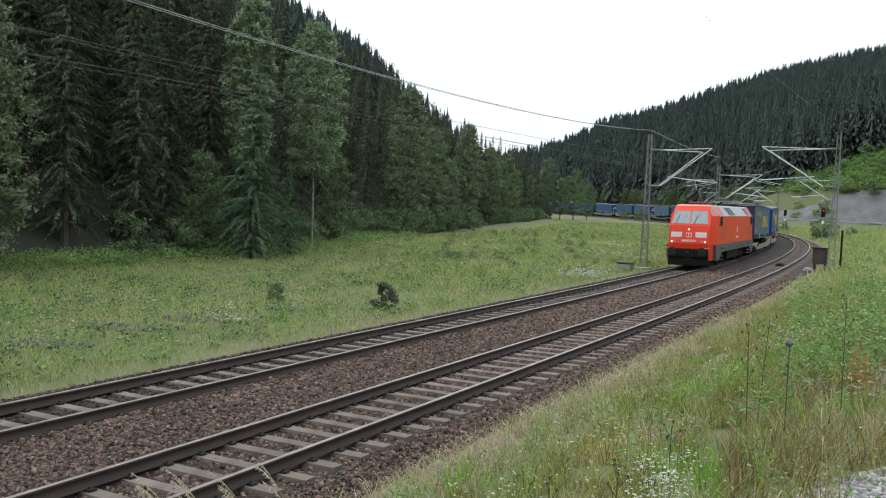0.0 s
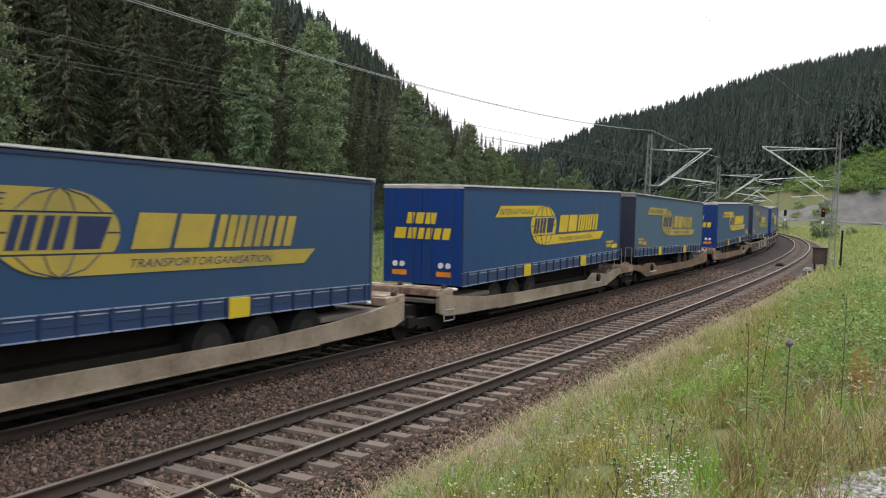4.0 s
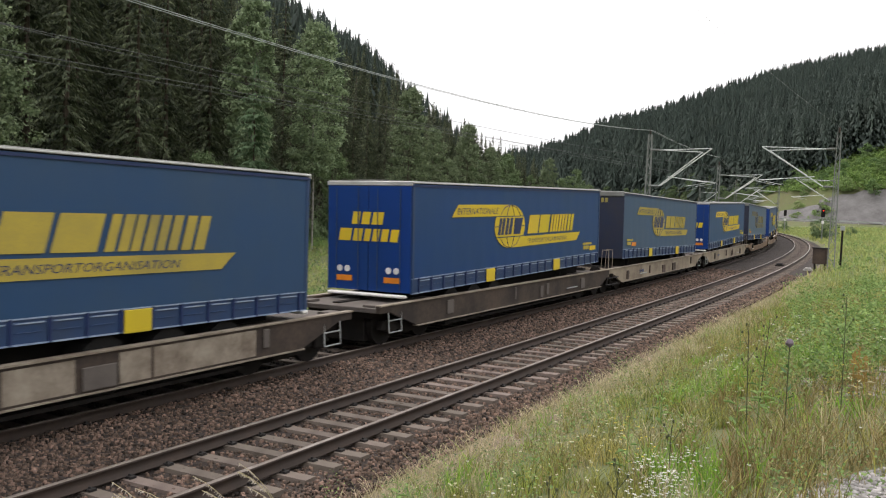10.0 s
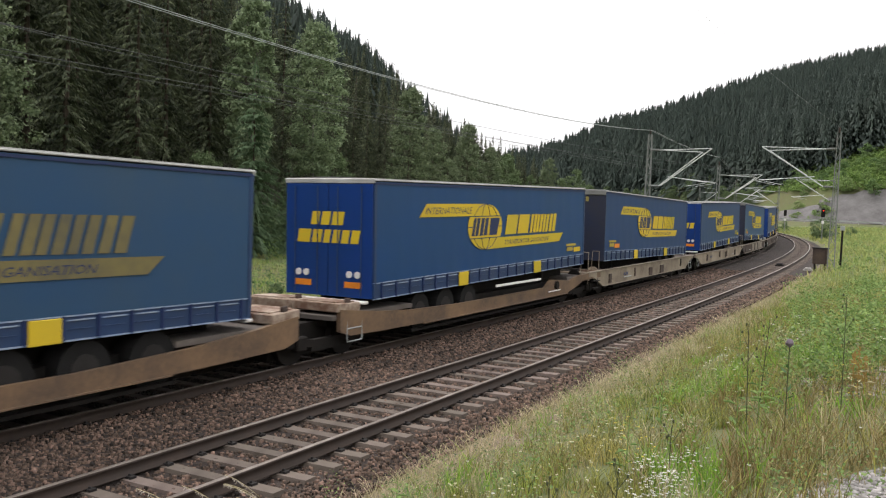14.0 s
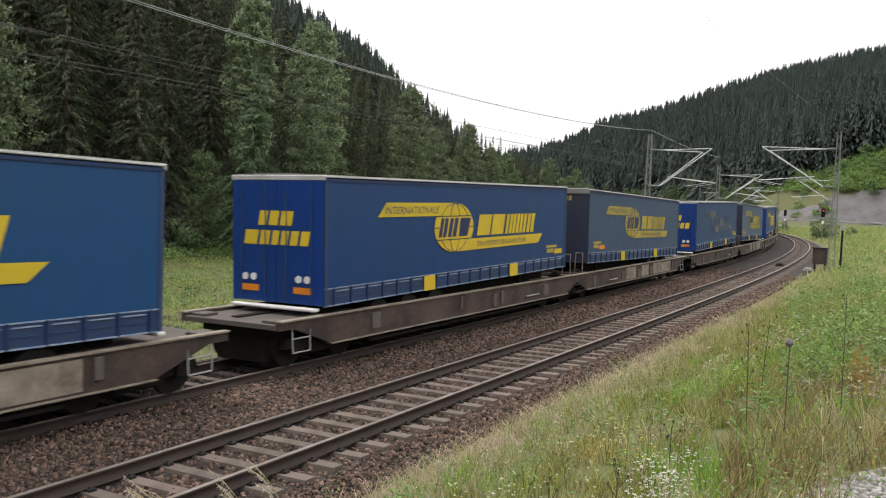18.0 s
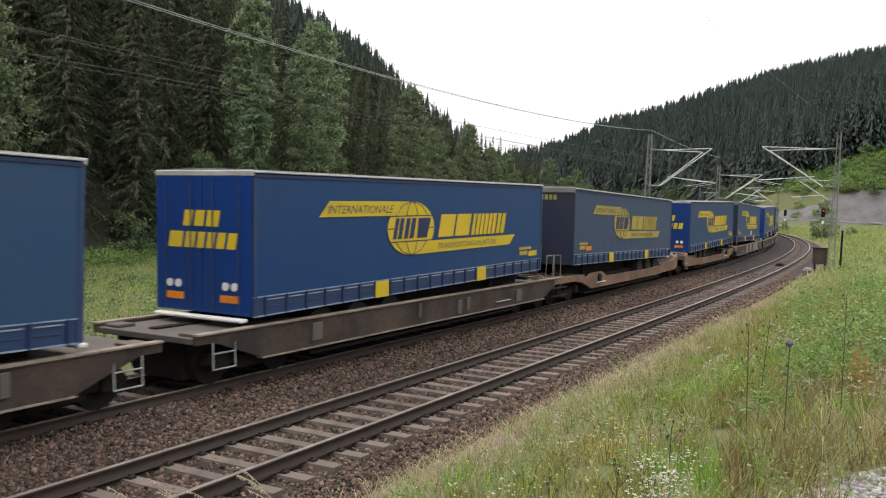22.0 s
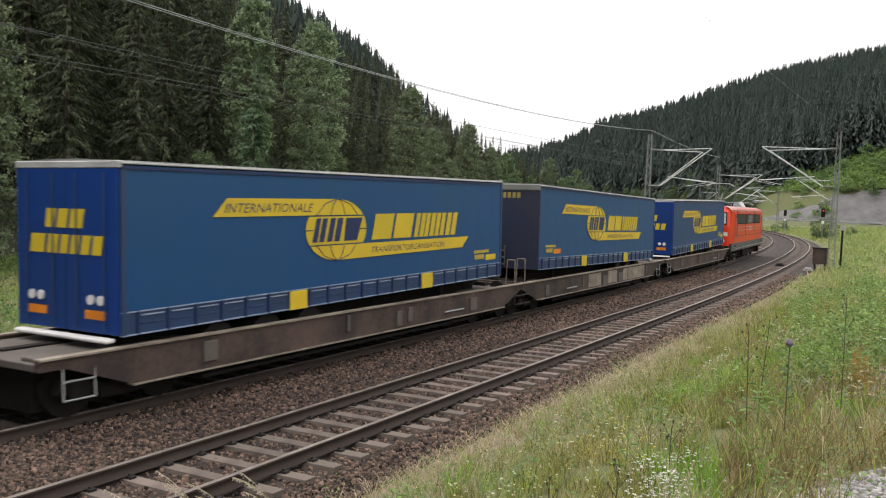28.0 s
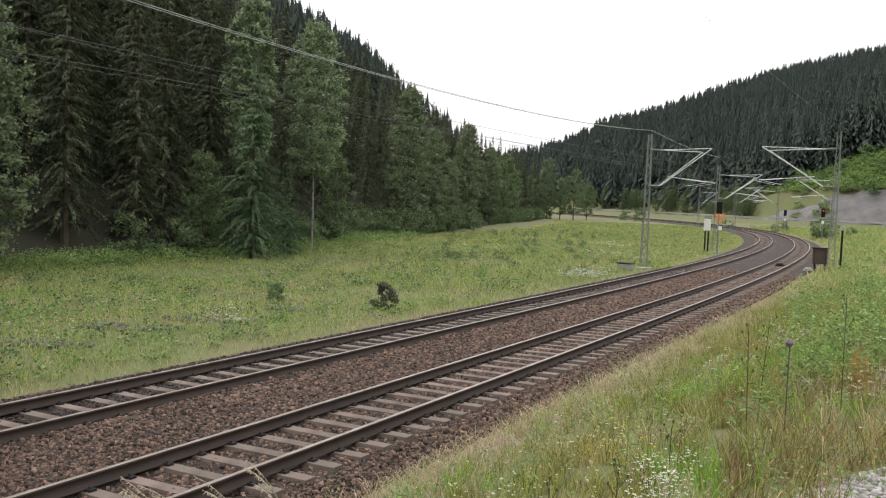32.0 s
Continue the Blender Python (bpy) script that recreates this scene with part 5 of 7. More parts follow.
        for y in (-0.97, -0.8, 0.8, 0.97):
            bm = rod(bmesh.new(), (d * (L - nose(1.5) - 0.03), y, 1.5), (d * (L - nose(1.5) + 0.04), y, 1.5), 0.055, 12)
            part("headlight", bm, LAMP if abs(y) > 0.9 and d < 0 else STEEL, cab)
        bm = rod(bmesh.new(), (d * (L - nose(2.2) - 0.03), 0, 2.18), (d * (L - nose(2.2) + 0.04), 0, 2.18), 0.05, 12)
        part("headlight", bm, LAMP if d < 0 else LENS, cab)
        bm = box(bmesh.new(), d * (L - 0.35), d * (L - 0.1), -1.16, 1.16, 0.62, 1.12, 0.03)
        part("buffer_beam", bm, BLACK, t)
        bm = box(bmesh.new(), d * (L - 0.5), d * (L - 0.2), -1.2, 1.2, 0.16, 0.62, 0.05)
        part("rail_guard", bm, BLACK, t)
        buffer_pair(t, d * (L - 0.1), d, 0.95)
        bm = bmesh.new()
        for k in range(3):
            rod(bm, (d * (L + 0.02), -0.25 + k * 0.2, 0.85), (d * (L + 0.12), -0.25 + k * 0.2, 0.45), 0.025, 6)
        box(bm, d * (L - 0.1), d * (L + 0.3), -0.06, 0.06, 0.85, 0.95)
        part("coupling", bm, IRON, t)
        for y in (-1.05, 1.05):
            part("footplate", box(bmesh.new(), d * (L - 0.1), d * (L + 0.05), y - 0.2, y + 0.2, 1.12, 1.15), STEEL, t)
        bogie(t, d * 4.95, 1.3)
    bm = bmesh.new()
    prism(bm, [(-1.02, 3.49), (1.02, 3.49), (0.9, 3.56), (-0.9, 3.56)], "x", -L + 1.7, L - 1.7)
    part("roof", bm, GREY_ROOF, t)
    part("pipe_tray", box(bmesh.new(), -L + 1.2, L - 1.2, -0.95, 0.95, 0.5, 0.86), BLACK, t)
    part("underframe_box", box(bmesh.new(), -2.4, 2.4, -1.25, 1.25, 0.32, 0.9, 0.05), BLACK, t)
    part("inner_frame", box(bmesh.new(), -L + 2.3, L - 2.3, -1.3, 1.3, 0.85, 2.9), BLACK, t)
    part("cab_floor", box(bmesh.new(), -L + 0.9, L - 0.9, -1.08, 1.08, 0.85, 2.3), BLACK, t)
    bm = bmesh.new()
    for k in range(6):
        rod(bm, (-4 + k * 1.6, 0.3, 3.55), (-4 + k * 1.6, 0.3, 3.75), 0.06, 7)
    rod(bm, (-4, 0.3, 3.76), (4, 0.3, 3.76), 0.02, 5)
    part("roof_busbar", bm, IRON, t)
    pantograph(t, -5.5, -1, 5.05, BEIGE_RED)
    pantograph(t, 5.7, 1, 3.95, IRON)
    return t


BEIGE_RED = material("red_oxide_frame", (0.32, 0.07, 0.05), 0.6)


def pantograph(parent, x, d, top, mat):
    """Half-scissor current collector at x; its knee points to d; top: height of the contact strip."""
    p = part("pantograph", box(bmesh.new(), x - 0.8, x + 0.8, -0.6, 0.6, 3.66, 3.74, 0.02), mat, parent)
    for a in (-0.7, 0.7):
        for b in (-0.5, 0.5):
            part("insulator", rod(bmesh.new(), (x + a, b, 3.52), (x + a, b, 3.68), 0.06, 7), BROWN, p)
    kz = 3.78 + (top - 3.78) * 0.5
    kx = x + d * (0.9 if top > 4.3 else 1.3)
    bm = bmesh.new()
    rod(bm, (x - d * 0.4, 0, 3.78), (kx, 0, kz), 0.035, 6)
    part("lower_arm", bm, MAST, p)
    bm = bmesh.new()
    for y in (-0.1, 0.1):
        rod(bm, (kx, y, kz), (x - d * 0.2, y * 4.5, top - 0.06), 0.022, 6)
    part("upper_arm", bm, MAST, p)
    bm = bmesh.new()
    for q in (-0.2, 0.2):
        rod(bm, (x - d * 0.2 + q, -0.6, top), (x - d * 0.2 + q, 0.6, top), 0.02, 6)
        for s in (-1, 1):
            rod(bm, (x - d * 0.2 + q, s * 0.6, top), (x - d * 0.2 + q, s * 0.95, top - 0.18), 0.018, 5)
    part("contact_strip", bm, STEEL, p)


def locomotive_tail():
    """Older six-axle electric locomotive: boxy red body with long dark window bands and cream stripes."""
    t = thing("electric_locomotive", "older boxy red electric locomotive with dark window bands", "locomotive", "locomotives")
    L = 9.1
    for ys in (-1, 1):
        bm = bmesh.new()
        rows = [[bm.verts.new((x, ys * w, z)) for x, w in ((-L + np.interp(z, (1.1, 2.3, 3.3), (0.12, 0.2, 0.62)) + 0.1, 1.33), (-L + 1.35, 1.47), (L - 1.35, 1.47), (L - np.interp(z, (1.1, 2.3, 3.3), (0.12, 0.2, 0.62)) - 0.1, 1.33))] for z in (1.26, 1.7, 2.3, 3.2)]
        for a, b in zip(rows[:-1], rows[1:]):
            for i in range(3):
                bm.faces.new((a[i], a[i + 1], b[i + 1], b[i]))
        part("side_wall", bm, RED, t, "bright red side wall")
        bm = bmesh.new()
        prism(bm, [(-L + 0.25, 0.78), (L - 0.25, 0.78), (L - 0.2, 1.26), (-L + 0.2, 1.26)], "y", ys * 1.36, ys * 1.475)
        part("skirt", bm, GREY_SKIRT, t, "grey lower skirt")
        part("skirt_rib", box(bmesh.new(), -L + 2.2, L - 0.3, ys * 1.475, ys * 1.5, 0.9, 0.93), GREY_ROOF, t)
        bm = bmesh.new()
        prof = [(1.47, 3.2), (1.44, 3.34), (1.3, 3.46), (1.0, 3.54)]
        V = [[bm.verts.new((x + (0.4 * (1.47 - y)) * (-np.sign(x)) * (f < 1), ys * y * f, z)) for y, z in prof] for x, f in ((-L + 0.6, 0.905), (-L + 1.35, 1.0), (L - 1.35, 1.0), (L - 0.6, 0.905))]
        for A, B in zip(V[:-1], V[1:]):
            for i in range(3):
                bm.faces.new((A[i], B[i], B[i + 1], A[i + 1]))
        part("roof_shoulder", bm, RED_SKYLIT, t, "red roof shoulder with the sky's sheen in its colour")
        for x0, x1 in ((-6.55, -2.45), (-2.2, 2.55), (2.8, 6.3)):
            f = part("window_band", box(bmesh.new(), x0, x1, ys * 1.472, ys * 1.486, 2.44, 3.08), BLACK, t, "black framed dark machine-room window band")
            n = 1 if x1 - x0 < 4.2 else 4
            for k in range(n):
                w = (x1 - x0 - 0.1) / n
                part("pane", box(bmesh.new(), x0 + 0.05 + k * w + 0.03, x0 + 0.05 + (k + 1) * w - 0.03, ys * 1.486, ys * 1.492, 2.5, 3.03), DARKGLASS if n == 1 or k in (0, 3) else TINTED, f)
            bm = bmesh.new()
            for z in (2.02, 2.22):
                box(bm, x0, x1, ys * 1.472, ys * 1.5, z, z + 0.035)
            part("trim_strip", bm, CREAM, t, "cream trim strip")
        for x in (-6.68, -2.33, 2.67):
            part("panel_joint", box(bmesh.new(), x - 0.03, x + 0.03, ys * 1.47, ys * 1.482, 1.7, 3.3), BLACK, t)
        part("waist_groove", box(bmesh.new(), -L + 0.5, L - 0.5, ys * 1.472, ys * 1.48, 1.66, 1.69), GREY_SKIRT, t)
        for d in (-1, 1):
            x = d * (L - 1.75)
            dr = part("cab_door", box(bmesh.new(), x - 0.36, x + 0.36, ys * 1.472, ys * 1.484, 1.5, 3.16, 0.005), RED, t)
            part("pane", box(bmesh.new(), x - 0.2, x + 0.2, ys * 1.484, ys * 1.494, 2.48, 3.04, 0.01), TINTED, dr)
            bm = bmesh.new()
            for q in (-0.44, 0.44):
                rod(bm, (x + q, ys * 1.54, 1.6), (x + q, ys * 1.54, 2.75), 0.022, 6)
                rod(bm, (x + q, ys * 1.54, 2.75), (x + q, ys * 1.46, 2.75), 0.02, 5)
            rod(bm, (x - 0.44, ys * 1.54, 1.6), (x + 0.44, ys * 1.54, 1.6), 0.02, 5)
            part("handrail", bm, PATCH, t)
            for z in (0.3, 0.55, 0.95, 1.36):
                part("step", box(bmesh.new(), x - 0.24, x + 0.24, ys * 1.4, ys * 1.52, z, z + 0.03), STEEL, t)
            # flat black plate, the shade of a step recess as colour
            part("step_recess", box(bmesh.new(), x - 0.26, x + 0.26, ys * 1.472, ys * 1.483, 1.0, 1.14), BLACK, t)
        e = part("emblem", box(bmesh.new(), 0.0, 0.42, ys * 1.5, ys * 1.51, 1.98, 2.28), WHITE, t, "square white emblem plate")
        bm = bmesh.new()
        box(bm, 0.06, 0.17, ys * 1.51, ys * 1.514, 2.05, 2.21)
        box(bm, 0.23, 0.34, ys * 1.51, ys * 1.514, 2.05, 2.21)
        part("emblem_mark", bm, IRON, e)
        bm = bmesh.new()
        for k in range(10):
            box(bm, -0.5 + k * 0.13, -0.42 + k * 0.13, ys * 1.476, ys * 1.48, 1.1, 1.16)
        part("data_bars", bm, PATCH, t)
    for d in (-1, 1):
        def fx(z):
            return d * (L - float(np.interp(z, (1.1, 2.3, 3.3, 3.54), (0.1, 0.18, 0.6, 1.0))))
        bm = bmesh.new()
        rows = [[bm.verts.new((fx(z) - d * (0.12 if abs(y) > 1.2 else 0), y, z)) for y in (-1.33 * k, -1.2 * k, -0.4, 0.4, 1.2 * k, 1.33 * k)] for z, k in ((1.1, 1), (1.7, 1), (2.3, 1), (3.2, 0.97), (3.42, 0.9), (3.54, 0.75))]
        for a, b in zip(rows[:-1], rows[1:]):
            for i in range(5):
                bm.faces.new((a[i], a[i + 1], b[i + 1], b[i]))
        bmesh.ops.recalc_face_normals(bm, faces=bm.faces[:])
        cab = part("cab_front", bm, RED, t, "rounded red cab front")
        for y0, y1 in ((-1.1, -0.12), (0.12, 1.1)):
            bm = bmesh.new()
            A = [bm.verts.new((fx(z) + d * 0.02, y, z)) for y, z in ((y0, 2.44), (y1, 2.44), (y1 * 0.96, 3.16), (y0 * 0.96, 3.16))]
            bm.faces.new(A)
            r = bmesh.ops.extrude_face_region(bm, geom=bm.faces[:])
            for v in r["geom"]:
                if isinstance(v, bmesh.types.BMVert):
                    v.co.x += d * 0.012
            bmesh.ops.bevel(bm, geom=[q for q in bm.edges if abs(q.verts[0].co.x - q.verts[1].co.x) < 0.02 and abs(q.verts[0].co.z - q.verts[1].co.z) < 0.01 and abs(q.verts[0].co.y - q.verts[1].co.y) < 0.02], offset=0.1, segments=2, affect="EDGES")
            bmesh.ops.recalc_face_normals(bm, faces=bm.faces[:])
            w = part("windscreen", bm, GLASS, cab, "rounded windscreen with dark rubber frame")
            bm = bmesh.new()
            c = [(fx(z) + d * 0.03, y, z) for y, z in ((y0, 2.44), (y1, 2.44), (y1 * 0.96, 3.16), (y0 * 0.96, 3.16))]
            for i in range(4):
                rod(bm, c[i], c[(i + 1) % 4], 0.03, 5)
            part("window_rubber", bm, RUBBER, w)
            part("wiper", rod(bmesh.new(), (fx(2.42) + d * 0.05, (y0 + y1) / 2, 2.42), (fx(2.75) + d * 0.05, (y0 + y1) / 2 + 0.3, 2.75), 0.014, 4), RUBBER, w)
        for y0, y1 in ((-1.2, -0.24), (0.24, 1.2)):
            part("white_stripe", box(bmesh.new(), fx(1.85) - d * 0.03, fx(1.85) + d * 0.02, y0, y1, 1.72, 1.96), WHITE, cab, "white warning stripe")
        part("emblem", box(bmesh.new(), fx(1.85) - d * 0.03, fx(1.85) + d * 0.03, -0.23, 0.23, 1.7, 1.98), WHITE, cab, "white emblem plate")
        for y, z, r in ((-0.9, 1.42, 0.13), (0.9, 1.42, 0.13), (0, 2.3, 0.12)):
            part("headlight", rod(bmesh.new(), (fx(z) - d * 0.03, y, z), (fx(z) + d * 0.08, y, z), r, 14), LENS, cab)
        for y in (-0.66, 0.66):
            part("tail_light", rod(bmesh.new(), (fx(1.42) - d * 0.03, y, 1.42), (fx(1.42) + d * 0.05, y, 1.42), 0.09, 12), REDLAMP if d > 0 else RED, cab)
        bm = bmesh.new()
        for k in range(6):
            box(bm, fx(1.42) - d * 0.02, fx(1.42) + d * 0.02, -0.4 + k * 0.13, -0.31 + k * 0.13, 1.37, 1.47)
        part("plate_bars", bm, WHITE, cab)
        part("buffer_beam", box(bmesh.new(), d * (L - 0.3), d * (L - 0.06), -1.3, 1.3, 0.62, 1.12, 0.03), BLACK, t)
        part("rail_guard", box(bmesh.new(), d * (L - 0.6), d * (L - 0.3), -1.15, 1.15, 0.16, 0.62, 0.04), BLACK, t)
        buffer_pair(t, d * (L - 0.06), d, 0.95)
        bm = bmesh.new()
        for k in range(4):
            rod(bm, (d * (L + 0.05), -0.35 + k * 0.2, 0.85), (d * (L + 0.14), -0.35 + k * 0.2, 0.4), 0.025, 6)
        part("coupling", bm, IRON, t)
        b = bogie(t, d * 4.7, 2.0)
        for ys in (-1, 1):
            part("wheel", rod(bmesh.new(), (d * 4.7, ys * 0.685, 0.5), (d * 4.7, ys * 0.82, 0.5), 0.5, 20), IRON, b)
    bm = bmesh.new()
    prism(bm, [(-1.02, 3.48), (1.02, 3.48), (0.9, 3.57), (-0.9, 3.57)], "x", -L + 1.0, L - 1.0)
    part("roof", bm, GREY_ROOF, t)
    bm = bmesh.new()
    prism(bm, [(-1.0, 3.55), (1.0, 3.55), (0.75, 3.9), (-0.75, 3.9)], "x", -1.1, 1.2)
    h = part("roof_hood", bm, GREY_ROOF, t, "silver louvred roof hood")
    bm = bmesh.new()
    for k in range(6):
        for ys in (-1, 1):
            rod(bm, (-0.9 + k * 0.36, ys * 1.0, 3.58), (-0.9 + k * 0.36, ys * 0.77, 3.88), 0.02, 4)
    part("hood_ribs", bm, WHITE, h)
    part("inner_frame", box(bmesh.new(), -L + 0.75, L - 0.75, -1.3, 1.3, 0.8, 3.2), BLACK, t)
    part("transformer_tank", box(bmesh.new(), -1.6, 1.6, -1.25, 1.25, 0.25, 0.8, 0.05), BLACK, t)
    for y in (-0.45, 0.5):
        for k in range(12):
            x = -6.8 + k * 1.2
            if abs(x) > 1.3:
                part("roof_insulator", rod(bmesh.new(), (x, y, 3.56), (x, y, 3.78), 0.055, 7), IRON, t)
        for xa, xb in ((-7, -1.3), (1.3, 7)):
            part("roof_busbar", rod(bmesh.new(), (xa, y, 3.8), (xb, y, 3.8), 0.022, 5), IRON, t)
    pantograph(t, -4.6, 1, 5.05, IRON)
    pantograph(t, 6.2, 1, 3.95, IRON)
    return t


PAINTS = ((BEIGE, "goose"), (TAN, "goose"), (BROWN, "flat"), (BROWN, "flat"), (BEIGE, "flat"), (TAN, "goose"), (BEIGE, "flat"),
          (BROWN, "flat"), (BROWN, "flat"), (BROWN, "flat"), (TAN, "goose"), (BROWN, "flat"), (BROWN, "flat"), (BROWN, "flat"))
DUSTY = {0, 2, 4, 6, 8, 10, 16, 18, 20}


def build_train():
    head, tail = locomotive_head(), locomotive_tail()
    head.scale.z = tail.scale.z = TALL
    MOVING.append((head, 65.5, 4.95, 0.0))
    MOVING.append((tail, 558.05, 4.7, 0.0))
    kinds, frames, trailers, wagons = {}, {}, [], []
    for i, s in enumerate(NEAR_END):
        lead = i % 2 == 0
        yel = {10: YELLOW_DIRTY, 17: YELLOW_GONE}.get(i, YELLOW_FADE if i in DUSTY else YELLOW)
        key = (lead, i in DUSTY, yel.name)
        cur = BLUE_DUST if i in DUSTY else BLUE
        if key not in kinds:
            tr = kinds[key] = trailer(lead, cur, yel, BLUE_RAIL, BLUE_RAIL)
        else:
            tr = copy_thing(kinds[key], Matrix())
        MOVING.append((tr, s + TL / 2, 6.7, 0.8 if lead else -0.8))
        trailers.append(tr)
        paint, style = PAINTS[i // 2]
        key = (style, paint.name, lead)
        if key not in frames:
            w = frames[key] = wagon(style, paint, lead)
        else:
            w = copy_thing(frames[key], Matrix())
        MOVING.append((w, s + TL / 2 + (-0.15 if lead else 0.15), 6.7, 0.0))
        wagons.append(w)
    # marks that set single vehicles apart
    bm = bmesh.new()
    prism(bm, [(0.46, 1.97), (0.66, 2.2), (0.86, 1.97), (0.66, 1.75)], "y", -TW - 0.002, -TW - 0.012)
    part("placard", bm, WHITE, trailers[5], "white diamond placard")
    for x in (0.64, 1.05):
        part("repair_patch", box(bmesh.new(), x, x + 0.25, -TW - 0.01, -TW - 0.002, 1.73, 2.02, 0.003), WHITE, trailers[22], "white repair patch on the curtain")
    part("side_guard", box(bmesh.new(), -0.85, 2.45, -1.4, -1.36, 1.06, 1.13, 0.008), WHITE, wagons[11], "white bar lying on the wagon's edge")


build_train()


# ---- line-side equipment ----
def lattice_mast(s, lat, z0, z1, reach, side, arms=True, label="grey lattice steel catenary mast beside the track"):
    """Two channel legs with lacing, on a concrete foot; arms reach over the track to the side (+1 right, -1 left)."""
    t = thing("catenary_mast", label, "mast", "catenary masts")
    h = z1 - z0
    for a in (-1, 1):
        bm = bmesh.new()
        for b in (-1, 1):
            rod(bm, (a * 0.21, b * 0.12, 0), (a * 0.10, b * 0.08, h), 0.032, 4)
        part("leg", bm, MAST, t)
    bm = bmesh.new()
    n = 15
    for i in range(n):
        za, zb = h * i / n, h * (i + 1) / n
        wa, wb = 0.21 - 0.11 * i / n, 0.21 - 0.11 * (i + 1) / n
        sgn = 1 if i % 2 else -1
        for b in (-0.12, 0.12):
            rod(bm, (sgn * wa, b * (1 - 0.33 * i / n), za), (-sgn * wb, b * (1 - 0.33 * (i + 1) / n), zb), 0.016, 4)
    part("lacing", bm, MAST, t)
    part("foot", box(bmesh.new(), -0.45, 0.45, -0.4, 0.4, -0.35, 0.12, 0.03), SLAB, t, "concrete foot")
    part("cap_insulator", rod(bmesh.new(), (0, 0, h), (0, 0, h + 0.32), 0.06, 7), BROWN, t)
    if arms:
        d = side
        for off, tip, zt in ((0.18, reach, h * 0.9), (-0.18, reach - 0.5, h * 0.87)):
            a = part("cantilever", rod(bmesh.new(), (d * 0.75, off, h * 0.62), (d * tip, off, zt), 0.036, 7), TUBE, t, "pale tubular strut")
            part("top_tube", rod(bmesh.new(), (d * 0.5, off, h * 0.885), (d * tip, off, zt), 0.026, 6), TUBE, a)
            bm = bmesh.new()
            for za in (h * 0.62, h * 0.885):
                for k in range(5):
                    rod(bm, (d * (0.12 + k * 0.12), off, za), (d * (0.17 + k * 0.12), off, za), 0.075, 8)
                rod(bm, (d * 0.1, off, za), (d * 0.75, off, za), 0.03, 6)
            part("insulator", bm, MAST, a, "grey ribbed insulator")
            part("registration_tube", rod(bmesh.new(), (d * 1.3, off, h * 0.69), (d * (tip + 0.35), off, h * 0.655), 0.022, 6), TUBE, a)
            part("steady_arm", rod(bmesh.new(), (d * (tip + 0.3), off, h * 0.65), (d * (tip - 0.9), off, h * 0.625), 0.015, 5), TUBE, a)
    th = math.degrees(float(np.interp(s, S, TH)))
    t.matrix_basis = Matrix.Translation(spot(s, lat, z0)) @ pose(0, 0, 0, 0, 0, th)
    return t


for s, l, z0, z1 in ((60.5, -7.58, -0.53, 8.31), (89.8, -7.52, -0.53, 7.83), (148, -7.64, -0.53, 8.15), (204.7, -7.73, -0.53, 8.26), (1.4, -7.55, -0.53, 8.31)):
    lattice_mast(s, l, z0, z1, 3.93, 1)
for s, l, z0, z1 in ((64.3, 3.46, -0.32, 8.74), (117.1, 3.61, -0.32, 8.58), (182.6, 3.77, -0.32, 8.58), (-24.5, 3.8, -0.32, 8.58)):
    lattice_mast(s, l, z0, z1, 4.6, -1, label="grey lattice catenary mast with pale tubular arms")


def wire(name, supports, lat, sag, r, label, mat=None):
    """A wire hung from support to support, (s, z) pairs, as one thin tube."""
    P = []
    for (sa, za), (sb, zb) in zip(supports[:-1], supports[1:]):
        for k in range(16):
            u = k / 16
            P.append(spot(sa + (sb - sa) * u, lat, za + (zb - za) * u - 4 * sag * u * (1 - u) * ((sb - sa) / 60) ** 2)[:])
    P = np.array(P)
    d = np.gradient(P, axis=0)
    n = np.stack([d[:, 1], -d[:, 0], 0 * d[:, 0]], 1)
    n /= np.linalg.norm(n, axis=1)[:, None]
    up = np.array([0, 0, 1.0])
    V = np.stack([P + r * n, P + r * up, P - r * n, P - r * up], 1).reshape(-1, 3)
    i = np.arange(len(P) - 1)[:, None] * 4
    F = np.concatenate([np.concatenate([i + j, i + (j + 1) % 4, i + 4 + (j + 1) % 4, i + 4 + j], 1) for j in range(4)])
    return tagged(new(name, mesh_of(name, V, F, mat or WIRE)), label, "wire", "overhead wires")


LEFT_SUP, RIGHT_SUP = (1.4, 60.5, 89.8, 148, 204.7, 258), (-24.5, 64.3, 117.1, 182.6, 246)
for off in (0.0, 0.16):
    wire("feeder_wire", [(s, 8.56) for s in (-58,) + LEFT_SUP], -7.58 + off, 1.15, 0.011, "pale aluminium feeder wire along the mast tops")
wire("messenger_wire", [(s, 6.43) for s in (-58,) + LEFT_SUP], -SPACING, 0.92, 0.005, "thin messenger wire over the train's track", THIN)
wire("contact_wire", [(s, 5.45) for s in (-58,) + LEFT_SUP], -SPACING, 0.02, 0.005, "thin contact wire over the train's track", THIN)
wire("messenger_wire", [(s, 6.33) for s in (-115,) + RIGHT_SUP], -0.05, 0.57, 0.0045, "thin messenger wire over the empty track", THIN)
wire("contact_wire", [(s, 4.93) for s in (-115,) + RIGHT_SUP], -0.05, 0.02, 0.0045, "thin copper contact wire over the empty track", THIN)
# pale colour imitates the sky's glare swallowing this wire
wire("earth_wire", [(s, 9.06) for s in (-115,) + RIGHT_SUP], 3.46, 0.54, 0.0025, "thin wire along the mast tops", RAIL_BEAM)


